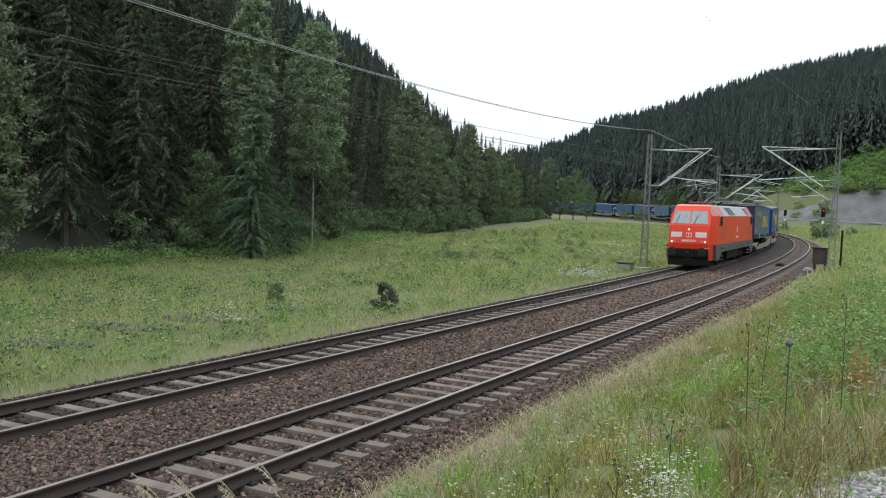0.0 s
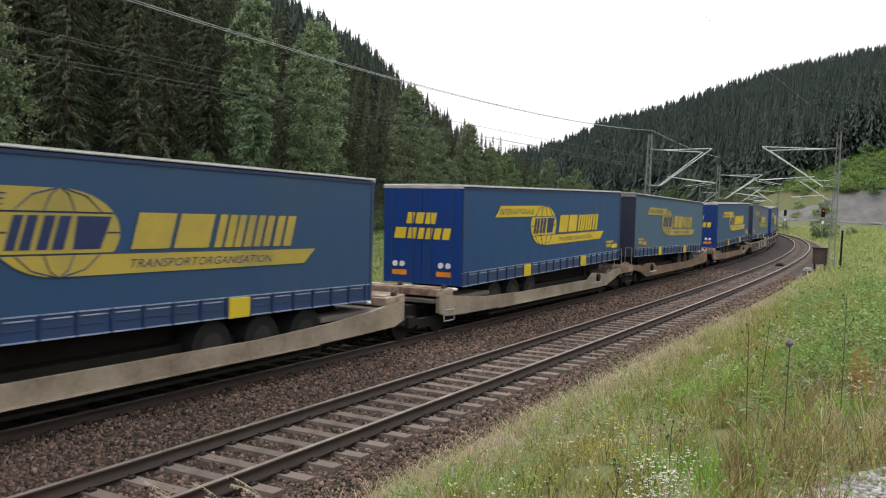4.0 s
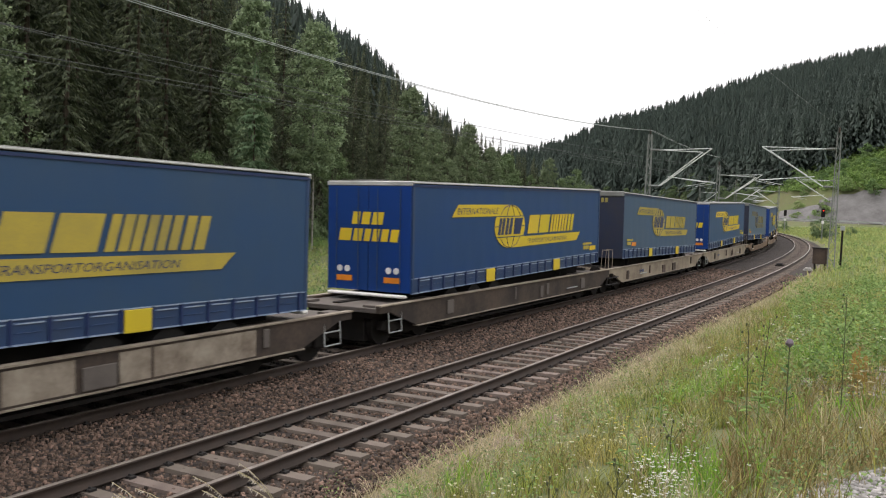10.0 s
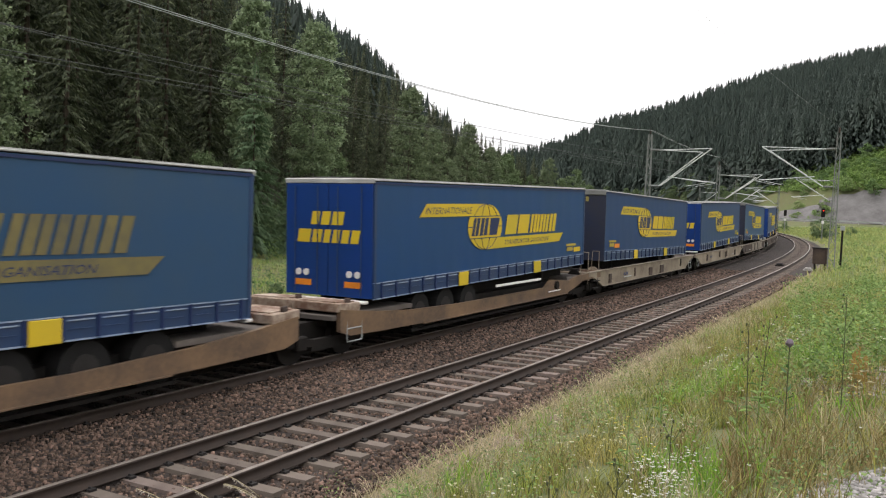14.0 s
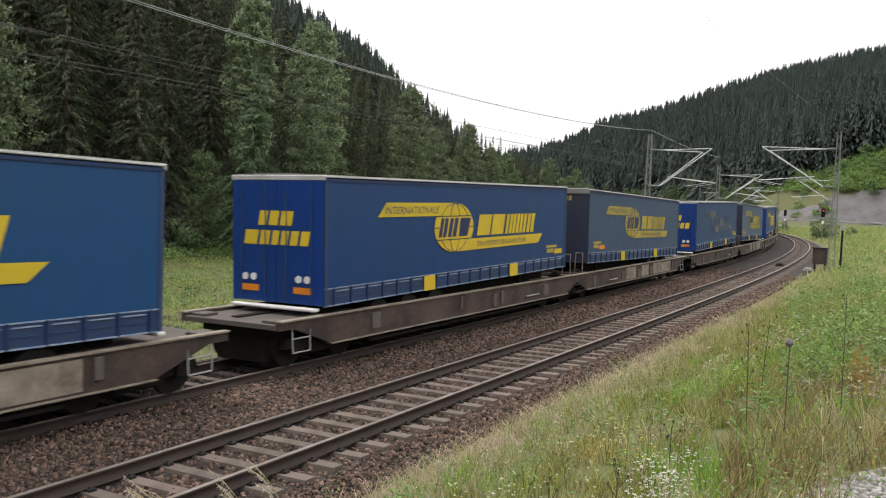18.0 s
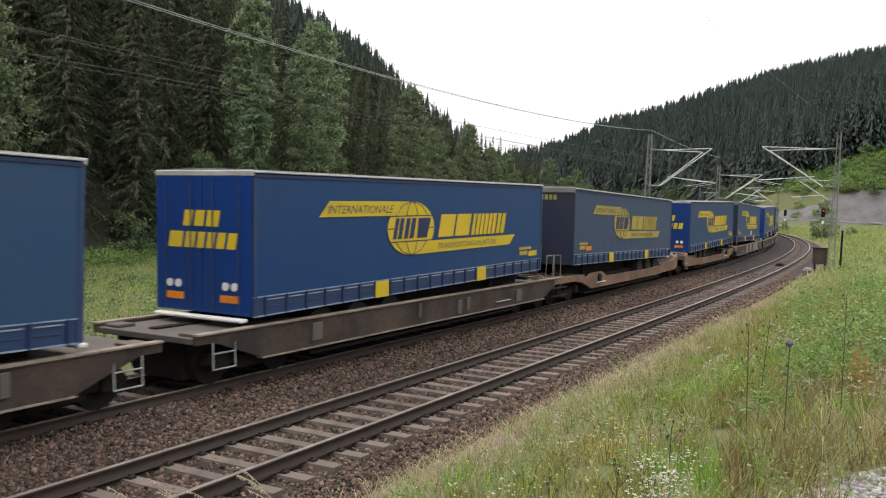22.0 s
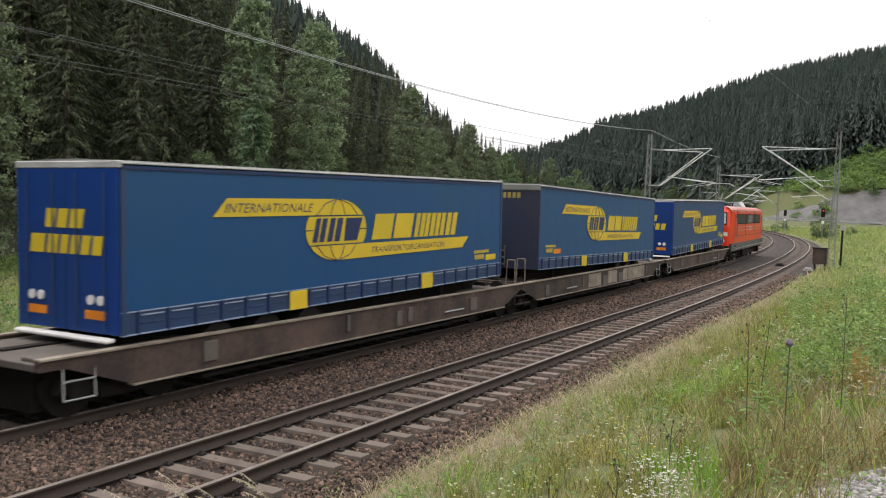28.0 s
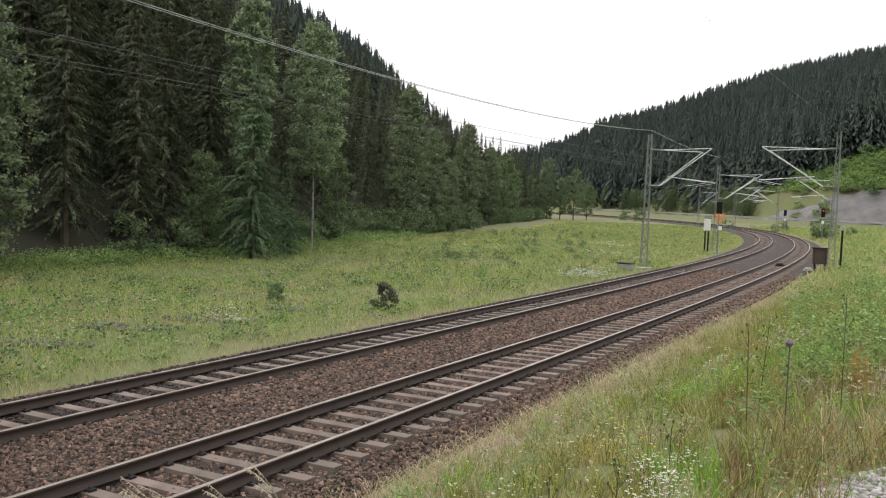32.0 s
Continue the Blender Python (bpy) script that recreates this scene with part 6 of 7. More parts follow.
def signal_post(s, lat, z, head, label, lamp, sign=False, cabinet=False):
    t = thing("railway_signal", label, "signal", "railway signals")
    part("post", rod(bmesh.new(), (0, 0, -0.2), (0, 0, head), 0.07, 8), MAST, t)
    h = part("signal_head", box(bmesh.new(), -0.24, 0.24, -0.12, 0.12, head - 0.1, head + 1.0, 0.04), BLACK, t)
    for k, m in ((0.75, lamp), (0.45, BLACK), (0.15, BLACK)):
        part("lamp", rod(bmesh.new(), (0, -0.12, head + k), (0, -0.2, head + k), 0.09, 10), m, h)
    if sign:
        bm = bmesh.new()
        for a, b in (((-0.45, 0), (0.45, 0)), ((-0.45, 0), (0, -0.85)), ((0.45, 0), (0, -0.85)), ((-0.3, -0.3), (0.3, -0.3))):
            rod(bm, (a[0] + 0.1, -0.2, head - 0.15 + a[1]), (b[0] + 0.1, -0.2, head - 0.15 + b[1]), 0.05, 4)
        part("speed_sign", bm, ORANGE, t, "orange triangular speed sign")
        part("mast_plate", box(bmesh.new(), 0.0, 0.3, -0.12, -0.08, head - 1.6, head - 1.25), WHITE, t, "white mast plate")
    else:
        part("mast_plate", box(bmesh.new(), -0.15, 0.15, -0.12, -0.08, head - 1.0, head - 0.6), WHITE, t, "white mast plate")
    t.matrix_basis = Matrix.Translation(spot(s, lat, z)) @ pose(0, 0, 0, 0, 0, math.degrees(float(np.interp(s, S, TH))))
    return t


signal_post(86.85, -6.89, -0.53, 3.82, "black railway signal with orange triangle sign beside the track", BLACK, True)
signal_post(129.85, 3.21, -0.43, 3.65, "dark railway signal showing red beside the far curve", REDLAMP)
signal_post(173.8, 3.45, -0.43, 3.45, "small dark railway signal at the far curve", BLACK)


def cabinet(s, lat, z, w, d, h, mat, lift, label):
    t = thing("relay_cabinet", label, "cabinet")
    part("body", box(bmesh.new(), -w / 2, w / 2, -d / 2, d / 2, lift, lift + h, 0.03), mat, t)
    part("lid", box(bmesh.new(), -w / 2 - 0.06, w / 2 + 0.06, -d / 2 - 0.06, d / 2 + 0.06, lift + h, lift + h + 0.07, 0.015), IRON, t)
    part("door", box(bmesh.new(), -w / 2 + 0.06, w / 2 - 0.06, -d / 2 - 0.02, -d / 2, lift + 0.06, lift + h - 0.06, 0.008), mat, t)
    for x in (-w / 2 + 0.12, w / 2 - 0.12):
        part("leg", box(bmesh.new(), x - 0.06, x + 0.06, -0.08, 0.08, -0.3, lift), IRON, t)
    t.matrix_basis = Matrix.Translation(spot(s, lat, z)) @ pose(0, 0, 0, 0, 0, math.degrees(float(np.interp(s, S, TH))) - 8)


cabinet(66.75, 2.67, -0.32, 0.88, 0.54, 1.02, BROWN, 0.54, "brown steel relay cabinet on legs beside the track")
cabinet(89.2, -8.21, -0.53, 0.54, 0.43, 1.18, WHITE, 2.04, "white steel equipment box on posts by the mast")
cabinet(58.8, -8.31, -0.59, 0.9, 0.6, 0.42, SLAB, 0.02, "low weathered concrete cable box in the grass")


def track_marker(s, lat, z, h, label):
    t = thing("post", label, "post")
    part("shaft", rod(bmesh.new(), (0, 0, -0.2), (0, 0, h), 0.07, 8), BLACK, t)
    part("cap", box(bmesh.new(), -0.12, 0.12, -0.1, 0.1, h, h + 0.3, 0.02), GREY_ROOF, t)
    t.matrix_basis = Matrix.Translation(spot(s, lat, z))


track_marker(66.35, 3.93, -0.27, 2.79, "slim black post with a grey cap beside the mast")
bm = bmesh.new()
box(bm, -0.28, 0.28, -0.2, 0.2, -0.02, 0.1, 0.03)
tb = thing("track_box", "small dark track magnet between the rails", "track device")
part("housing", bm, IRON, tb)
part("base", box(bmesh.new(), -0.4, 0.4, -0.28, 0.28, -0.1, -0.02), BLACK, tb)
tb.matrix_basis = track_pose(68.5, 0, -0.1)
tb2 = copy_thing(tb, track_pose(66.2, 1.99, -0.2))
for o in tb2.children:
    o.data = o.data.copy()
    o.data.materials[0] = SLAB
tagged(tb2, "pale concrete cable box beside the outer rail")


# ---- road, railing and stone embankment across the valley ----
ROAD = [(x * WIDE, y * DEEP) for x, y in ((300, 172), (190, 181), (150, 199), (104, 212), (86, 222), (76, 250), (71, 288), (57, 345), (28, 405), (-20, 462), (-110, 518))]


def strip(name, a, b, za, zb, mat):
    """A band along the road between two side distances (positive: uphill)."""
    P = []
    pts = [Vector((*p, 0)) for p in ROAD]
    fine = []
    for p, q in zip(pts[:-1], pts[1:]):
        k = max(2, int((q - p).length / 5))
        fine += [p.lerp(q, i / k) for i in range(k)]
    for i, p in enumerate(fine):
        d = (fine[min(i + 1, len(fine) - 1)] - fine[max(i - 1, 0)]).normalized()
        n = Vector((d.y, -d.x, 0))
        P.append([p + n * a, p + n * b])
    xy = np.array([[v[:2] for v in r] for r in P])
    base = 1.126
    V = np.concatenate([np.concatenate([xy[:, j], np.full((len(xy), 1), base + z)], 1)[:, None] for j, z in ((0, za), (1, zb))], 1).reshape(-1, 3)
    i = np.arange(len(xy) - 1)[:, None] * 2
    return mesh_of(name, V, np.concatenate([i, i + 1, i + 3, i + 2], 1), mat), fine


me, FINE = strip("road", -3.2, 3.2, 0.25, 0.25, ASPHALT)
tagged(new("road", me), "grey asphalt valley road behind the railway", "road", kind="structure")
me, _ = strip("road_verge", -8.5, -3.2, -1.3, 0.245, GROUND)
tagged(new("road_verge", me), "grassy verge below the road", "verge", kind="structure")


def guardrail():
    t = thing("guardrail", "pale galvanised guardrail along the valley road", "guardrail")
    bm = bmesh.new()
    pts = []
    for i, p in enumerate(FINE):
        d = (FINE[min(i + 1, len(FINE) - 1)] - FINE[max(i - 1, 0)]).normalized()
        pts.append(p + Vector((d.y, -d.x, 0)) * -3.5)
    for i, p in enumerate(pts):
        part("post", box(bmesh.new(), p.x - 0.06, p.x + 0.06, p.y - 0.06, p.y + 0.06, 1.08, 2.1), STEEL, t)
        if i + 1 < len(pts):
            q = pts[i + 1]
            for z0, z1 in ((1.74, 2.13),):
                vs = [bm.verts.new(c) for c in ((p.x, p.y, z0), (q.x, q.y, z0), (q.x, q.y, z1), (p.x, p.y, z1))]
                bm.faces.new(vs)
    bmesh.ops.solidify(bm, geom=bm.faces[:], thickness=0.05)
    part("rail_beam", bm, RAIL_BEAM, t)


guardrail()


def embankment():
    """Stone-faced cutting behind the road, with an uneven face."""
    foot = [Vector((p[0] * WIDE, p[1] * DEEP, 0)) for p in ((262, 181), (190, 192), (150, 209.5), (106, 221.0), (88, 230.5), (80, 246))]
    rs = np.random.RandomState(8)
    rows = []
    for p, q in zip(foot[:-1], foot[1:]):
        k = max(2, int((q - p).length / 2.5))
        for i in range(k):
            c = p.lerp(q, i / k)
            d = (q - p).normalized()
            n = Vector((d.y, -d.x, 0))
            w = float(np.interp(c.x / WIDE, (79, 83, 90, 100, 120), (0.05, 0.3, 0.55, 0.85, 1)))
            rows.append([(c.x + n.x * u * 9.5 + rs.randn() * 0.25, c.y + n.y * u * 9.5 + rs.randn() * 0.25, 1.34 + (9.97 * w + 0.54) * u + rs.randn() * 0.22) for u in np.linspace(0, 1, 7)])
    V = np.array(rows).reshape(-1, 3)
    i = (np.arange(len(rows) - 1)[:, None] * 7 + np.arange(6)[None]).ravel()
    tagged(new("embankment", mesh_of("embankment", V, np.stack([i, i + 1, i + 8, i + 7], 1), ROCK)), "grey stone embankment behind the valley road", "embankment", kind="structure")


embankment()


SLOPE_BUSHES = [(leafy_mesh(s, 2.6, 1.5, SLOPE_LEAF, 26, 60, 0.02, 0.2), BUSHES[0][1]) for s in (43, 44)]


def valley_scrub():
    rnd = random.Random(9)
    F = HILL_FOOT[8:13]
    for i in range(70):
        u = rnd.random() * (len(F) - 1.001)
        p = F[int(u)] * (1 - u % 1) + F[int(u) + 1] * (u % 1)
        plant_tree(rnd.choice(LEAFY), p[0] + rnd.uniform(1, 8), p[1] + rnd.uniform(0, 4), rnd.uniform(0.3, 0.62), "light green leafy tree at the foot of the hill", "broadleaf_tree", "trees at the hill's foot", rnd.uniform(0, 360))
    for i in range(60):
        px, d = rnd.uniform(0.36, 0.5), rnd.uniform(232, 275)
        x, y = away(px, d)
        plant_tree(rnd.choice(SLOPE_BUSHES), x, y, rnd.uniform(0.6, 1.5), "light green bush on the grassy slope above the road", "slope_bush", "bushes above the road", rnd.uniform(0, 360))
    for px, d, sc in ((0.402, 130, 1.2), (0.397, 128, 1.0), (0.43, 140, 0.55), (0.30, 190, 0.8), (0.36, 170, 0.7), (0.35, 165, 0.6), (0.205, 246, 1.3), (0.19, 250, 1.1)):
        x, y = away(px, d)
        plant_tree(rnd.choice(BUSHES), x, y, sc, "green bush in the grass beyond the curve", "bush", "bushes beyond the curve", rnd.uniform(0, 360))
    # meadow shrubs
    for px, d, sc, lab in ((-0.0595, 32.3, 0.36, "small dark round bush alone in the meadow"), (-0.176, 33.0, 0.27, "small green bush in the meadow")):
        x, y = away(px, d)
        plant_tree((leafy_mesh(77, 2.6, 1.35, DARKLEAF if sc > 0.3 else LEAF, 30, 70, 0.02, 0.2), BUSHES[0][1]), x, y, sc, lab, "meadow_bush", "", rnd.uniform(0, 360))
    for i in range(60):
        px, d = rnd.uniform(0.0, 0.17), rnd.uniform(55, 135)
        x, y = away(px, d)
        s, l = track_coords(np.array([x]), np.array([y]))
        if l[0] > -11 or side_of(FOREST_EDGE, np.array([x]), np.array([y]))[0] > -3:
            continue
        plant_tree(rnd.choice(BUSHES), x, y, rnd.uniform(0.12, 0.26), "low dark green shrub scattered over the meadow", "meadow_shrub", "shrubs of the meadow", rnd.uniform(0, 360))


valley_scrub()


# ---- grass and flowers ----
def blades(name, x, y, h, w, lean, mat, label, seed, seedhead=0.0):
    """Bent blades, one narrow strip of two faces each."""
    rs = np.random.RandomState(seed)
    n = len(x)
    z = height(x, y) - 0.03
    a, b = rs.rand(n) * 6.28, rs.rand(n) * 6.28
    ln = lean * (0.3 + rs.rand(n)) * h
    cx, cy = np.cos(a), np.sin(a)
    wx, wy = np.cos(b) * w / 2, np.sin(b) * w / 2
    P = []
    for f, k, ww in ((0, 0, 1.0), (0.55, 0.3, 0.8), (1.0, 1.0, 0.12 + seedhead)):
        for sg in (-1, 1):
            P.append(np.stack([x + cx * ln * k + sg * wx * ww, y + cy * ln * k + sg * wy * ww, z + h * f * (1 - 0.12 * k)], 1))
    V = np.stack(P, 1).reshape(-1, 3)
    i = np.arange(n) * 6
    F = np.concatenate([np.stack([i, i + 1, i + 3, i + 2], 1), np.stack([i + 2, i + 3, i + 5, i + 4], 1)])
    tagged(new(name, mesh_of(name, V, F, mat)), label, "grass", kind="stuff")


def patchy(x, y, f, ph):
    return 0.5 + 0.5 * np.sin(x * f + 1.3 * np.sin(y * f * 0.7 + ph)) * np.sin(y * f * 1.1 + ph + np.sin(x * f * 0.8))


def place(n, s0, s1, l0, l1, power, seed):
    rs = np.random.RandomState(seed)
    s = s0 + (s1 - s0) * rs.rand(n) ** power
    l = l0 + (l1 - l0) * rs.rand(n)
    x, y, _ = on_track(s, l * 1.06)
    return x, y, s, l, rs


GRAVEL_SPOT = (3.38, 5.5)


def grasslands():
    # bank between camera and track
    x, y, s, l, rs = place(10500, 5, 48, 2.3, 10, 1.75, 51)
    bare = np.hypot((x - GRAVEL_SPOT[0]) / 0.8, (y - GRAVEL_SPOT[1]) / 0.6) < 1
    k = (rs.rand(len(x)) < np.clip((l - 2.3) / 1.5, 0.1, 1)) & ~bare & (np.hypot(x, y) > 1.6)
    x, y, l, s = x[k], y[k], l[k], s[k]
    p = patchy(x, y, 0.9, 0.4)
    n = len(x)
    h = (0.12 + 0.30 * rs.rand(n)) * (0.5 + 0.8 * p) * np.clip((l - 1.6) / 2.0, 0.4, 1)
    dry = rs.rand(n) < 0.03 + np.clip((4.7 - l) / 2.2, 0, 0.6) + 0.2 * patchy(x, y, 0.62, 2.1)
    brown = ~dry & (rs.rand(n) < np.where((x > 0.34 * y) & (y < 10), 0.6, 0.16))
    lush = ~dry & ~brown & ((np.hypot((x - 2.2) / 0.5, (y - 6.9) / 0.8) < 1) | (np.hypot((x - 3.9) / 0.35, (y - 8.6) / 0.8) < 1) | (np.hypot((x - 5.3) / 0.7, (y - 12.5) / 1.6) < 1)) | ~dry & ~brown & (patchy(x, y, 1.7, 4.0) > 0.8)
    for name, m, mat, label, seed, head, w, tall in (
            ("lush_bank_grass", lush, GRASS_LUSH, "bright green lush grass tufts on the bank", 25, 0.0, 0.006, 1.15),
            ("bank_grass", ~dry & ~brown & ~lush, GRASS, "tufts of tall green grass on the bank beside the track", 1, 0.0, 0.0045, 1.0),
            ("brown_bank_grass", brown, GRASS_RUST, "reddish brown seeding grass on the bank", 14, 0.6, 0.0042, 0.95),
            ("dry_bank_grass", dry, GRASS_DRY, "pale straw-coloured seeding grass on the bank", 2, 0.8, 0.0032, 0.95)):
        q = 17
        X, Y, S2, H = (np.repeat(v[m], q) for v in (x, y, s, h))
        c = len(X)
        blades(name, X + rs.randn(c) * 0.06, Y + rs.randn(c) * 0.06, H * tall * (0.55 + 0.6 * rs.rand(c)), w * (0.7 + 0.9 * rs.rand(c)) + S2 * 0.0002, 0.5, mat, label, seed, head)
    rs = np.random.RandomState(58)                  # round and behind the camera's stand
    x, y = rs.uniform(-7, 14, 26000), rs.uniform(-14, 3.4, 26000)
    s, l = track_coords(x, y)
    k = (l > 2.6) & (np.hypot(x, y) > 0.5)
    x, y = x[k], y[k]
    blades("bank_grass", x, y, 0.1 + 0.22 * rs.rand(len(x)), 0.005 + 0.005 * rs.rand(len(x)), 0.5, GRASS, "short green grass on the level bank top", 24)
    # straw at the ballast's edge
    x, y, s, l, rs = place(9000, 5, 60, 1.95, 3.5, 1.5, 52)
    blades("straw_edge", x, y, 0.08 + 0.22 * rs.rand(len(x)), 0.004 + s * 0.0002, 0.8, GRASS_DRY, "dry straw along the ballast's edge", 3, 0.6)
    x, y, s, l, rs = place(26000, 6, 50, 1.9, 4.0, 1.5, 57)
    blades("trodden_straw", x, y, 0.03 + 0.11 * rs.rand(len(x)) ** 2, 0.005 + s * 0.00025, 2.0, STRAW, "brown withered straw lying beside the ballast", 11, 0.5)
    # farther right side
    x, y, s, l, rs = place(60000, 44, 205, 2.4, 60, 1.3, 53)
    k = (rs.rand(len(x)) < np.clip(1.2 - l / 70, 0.2, 1)) & (side_of(HILL_FOOT, x, y) > 6) & (np.abs(l) > 2.3)
    x, y, s = x[k], y[k], s[k]
    blades("far_bank_grass", x, y, 0.25 + 0.4 * rs.rand(len(x)), 0.012 + s * 0.0006, 0.5, GRASS_FIELD, "grass and weeds beyond the curve", 4, 0.2)
    # meadow
    x, y, s, l, rs = place(230000, 9, 215, -37, -6.25, 1.9, 54)
    k = (side_of(FOREST_EDGE, x, y) < 0.5) & (l < -6.2)
    x, y, s, l = x[k], y[k], s[k], l[k]
    p, q = patchy(x, y, 0.35, 1.0), patchy(x, y, 0.8, 2.7)
    u = rs.rand(len(x))
    pale = u < 0.08 + 0.34 * np.clip(q - 0.45, 0, 1)
    lush = ~pale & (u > 0.97 - 0.3 * np.clip(p * q - 0.3, 0, 1))
    rest = ~pale & ~lush
    h = (0.10 + 0.26 * rs.rand(len(x))) * (0.5 + 0.8 * p) * np.clip((-l - 5.6) / 1.5, 0.4, 1)
    w = 0.010 + s * 0.0005
    blades("meadow_grass", x[rest], y[rest], h[rest], w[rest], 0.6, GRASS_FIELD, "rough green meadow grass between track and wood", 5, 0.15)
    blades("lush_meadow_grass", x[lush], y[lush], h[lush] * 1.1, w[lush] * 1.3, 0.6, GRASS_LUSH, "patches of lush bright green grass in the meadow", 27, 0.1)
    blades("dry_meadow_grass", x[pale], y[pale], h[pale] * 1.15, w[pale] * 0.8, 0.5, GRASS_PALE, "pale seeding grass in the meadow", 6, 0.9)


def weeds(name, x, y, h, r, leaves, leaf, mat, label, seed):
    """Leafy weeds: clumps of small leaves on no fixed plan, one mesh."""
    rs = np.random.RandomState(seed)
    n = len(x)
    z = height(x, y)
    k = n * leaves
    X, Y, Z = (np.repeat(v, leaves) for v in (x, y, z))
    H, R = np.repeat(h, leaves), np.repeat(r, leaves)
    u = rs.rand(k)
    a = rs.rand(k) * 6.28
    rr = R * np.sqrt(rs.rand(k)) * (0.4 + 0.6 * u)
    P = np.stack([X + rr * np.cos(a), Y + rr * np.sin(a), Z + H * (0.1 + 0.9 * u)], 1)
    d1 = np.stack([np.cos(a), np.sin(a), 0.15 + rs.randn(k) * 0.4], 1) + rs.randn(k, 3) * 0.25
    d1 /= np.linalg.norm(d1, axis=1)[:, None]
    d2 = np.cross(d1, np.array([0, 0, 1.0]) + rs.randn(k, 3) * 0.5)
    d2 /= np.linalg.norm(d2, axis=1)[:, None]
    q = leaf * (0.6 + 0.8 * rs.rand(k, 1)) * np.repeat(r, leaves)[:, None]
    V = np.stack([P, P + d1 * q * 0.5 + d2 * q * 0.3, P + d1 * q, P + d1 * q * 0.5 - d2 * q * 0.3], 1).reshape(-1, 3)
    tagged(new(name, mesh_of(name, V, np.arange(k * 4).reshape(-1, 4), mat)), label, "weeds", kind="stuff")


def petals(name, spots, mat, label, seed):
    """Small five-petalled flowers at spots (x, y, size class), one mesh."""
    rs = np.random.RandomState(seed)
    a = np.array(spots)
    z = height(a[:, 0], a[:, 1])
    n = len(a)
    hh = 0.15 + 0.42 * rs.rand(n)
    size = 0.003 + a[:, 2] * 0.0011 * (0.5 + rs.rand(n))
    V = []
    for k in range(5):
        an = k * 1.2566 + rs.rand(n)
        V.append(np.stack([np.stack([a[:, 0] + size * f * np.cos(an + o), a[:, 1] + size * f * np.sin(an + o), z + hh + q * size], 1) for f, o, q in ((0, 0, 0), (0.8, -0.4, 0.5), (1.1, 0, 0.3), (0.8, 0.4, 0.5))], 1))
    V = np.stack(V, 1).reshape(-1, 3)
    tagged(new(name, mesh_of(name, V, np.arange(len(V)).reshape(-1, 4), mat)), label, "flowers", kind="stuff")


def meadow_weeds():
    x, y, s, l, rs = place(11000, 11, 200, -35, -7.0, 1.7, 61)
    k = side_of(FOREST_EDGE, x, y) < 0
    k &= rs.rand(len(x)) < 0.25 + 0.75 * patchy(x, y, 0.27, 0.3)
    x, y = x[k], y[k]
    weeds("meadow_weeds", x, y, 0.15 + 0.4 * rs.rand(len(x)) ** 2, 0.15 + 0.3 * rs.rand(len(x)), 30, 0.26, HERB, "broad-leaved weeds scattered through the meadow", 7)
    x, y, s, l, rs = place(3600, 11, 200, -35, -7.0, 1.7, 64)
    k = (side_of(FOREST_EDGE, x, y) < 0) & (patchy(x, y, 0.33, 2.2) > 0.35)
    x, y = x[k], y[k]
    weeds("dark_meadow_weeds", x, y, 0.2 + 0.35 * rs.rand(len(x)), 0.15 + 0.3 * rs.rand(len(x)), 34, 0.26, HERB_DARK, "dark green leafy weeds in the meadow", 20)
    x, y, s, l, rs = place(130, 9, 60, 3.2, 10, 1.3, 65)
    k = np.hypot(x, y) > 2.5
    x, y = x[k], y[k]
    weeds("dark_bank_weeds", x, y, 0.2 + 0.35 * rs.rand(len(x)), 0.08 + 0.14 * rs.rand(len(x)), 70, 0.13, HERB_DARK, "dark green leafy weeds on the bank", 21)
    x, y, s, l, rs = place(700, 9, 60, 3.4, 10, 1.3, 62)
    k = np.hypot(x, y) > 2.2
    x, y = x[k], y[k]
    weeds("bank_weeds", x, y, 0.25 + 0.4 * rs.rand(len(x)), 0.1 + 0.16 * rs.rand(len(x)), 90, 0.13, HERB, "leafy green weeds on the bank", 8)
    rs = np.random.RandomState(66)
    d = rs.uniform(10, 34, 200)
    x, y = away(rs.uniform(0.37, 0.5, 200), d)
    weeds("bank_thicket", x, y, 0.3 + 0.8 * rs.rand(200) ** 2, 0.12 + 0.25 * rs.rand(200), 110, 0.2, HERB, "thicket of tall leafy weeds on the bank", 18)
    x, y, s, l, rs = place(2600, 60, 210, 3, 55, 1.2, 63)
    k = side_of(HILL_FOOT, x, y) > 6
    x, y = x[k], y[k]
    weeds("far_weeds", x, y, 0.3 + 0.5 * rs.rand(len(x)), 0.3 + 0.5 * rs.rand(len(x)), 30, 0.25, HERB, "weeds in the grass beyond the curve", 9)
    # lush nettles along the wood, and growth on the slope above the road
    rs = np.random.RandomState(71)
    n = 900
    j = rs.randint(3, 7, n)
    u = rs.rand(n)
    P = FOREST_EDGE[j] * (1 - u[:, None]) + FOREST_EDGE[j + 1] * u[:, None]
    x, y = P[:, 0] + rs.rand(n) * 4 - 0.3, P[:, 1] - rs.rand(n) * 2.5 + 0.3
    weeds("nettles", x, y, 0.4 + 0.5 * rs.rand(n), 0.3 + 0.4 * rs.rand(n), 46, 0.22, HERB, "lush green nettles along the edge of the wood", 16)
    az, r = rs.uniform(0.33, 0.52, 5200), rs.uniform(226, 300, 5200)
    x, y = away(az, r)
    k = side_of(HILL_FOOT, x, y) < -9
    x, y = x[k], y[k]
    weeds("slope_weeds", x, y, 0.4 + 0.9 * rs.rand(len(x)), 0.6 + 0.9 * rs.rand(len(x)), 22, 0.5, HERB, "bright green growth on the slope above the road", 17)
    # white and yellow flowers
    rs = np.random.RandomState(12)
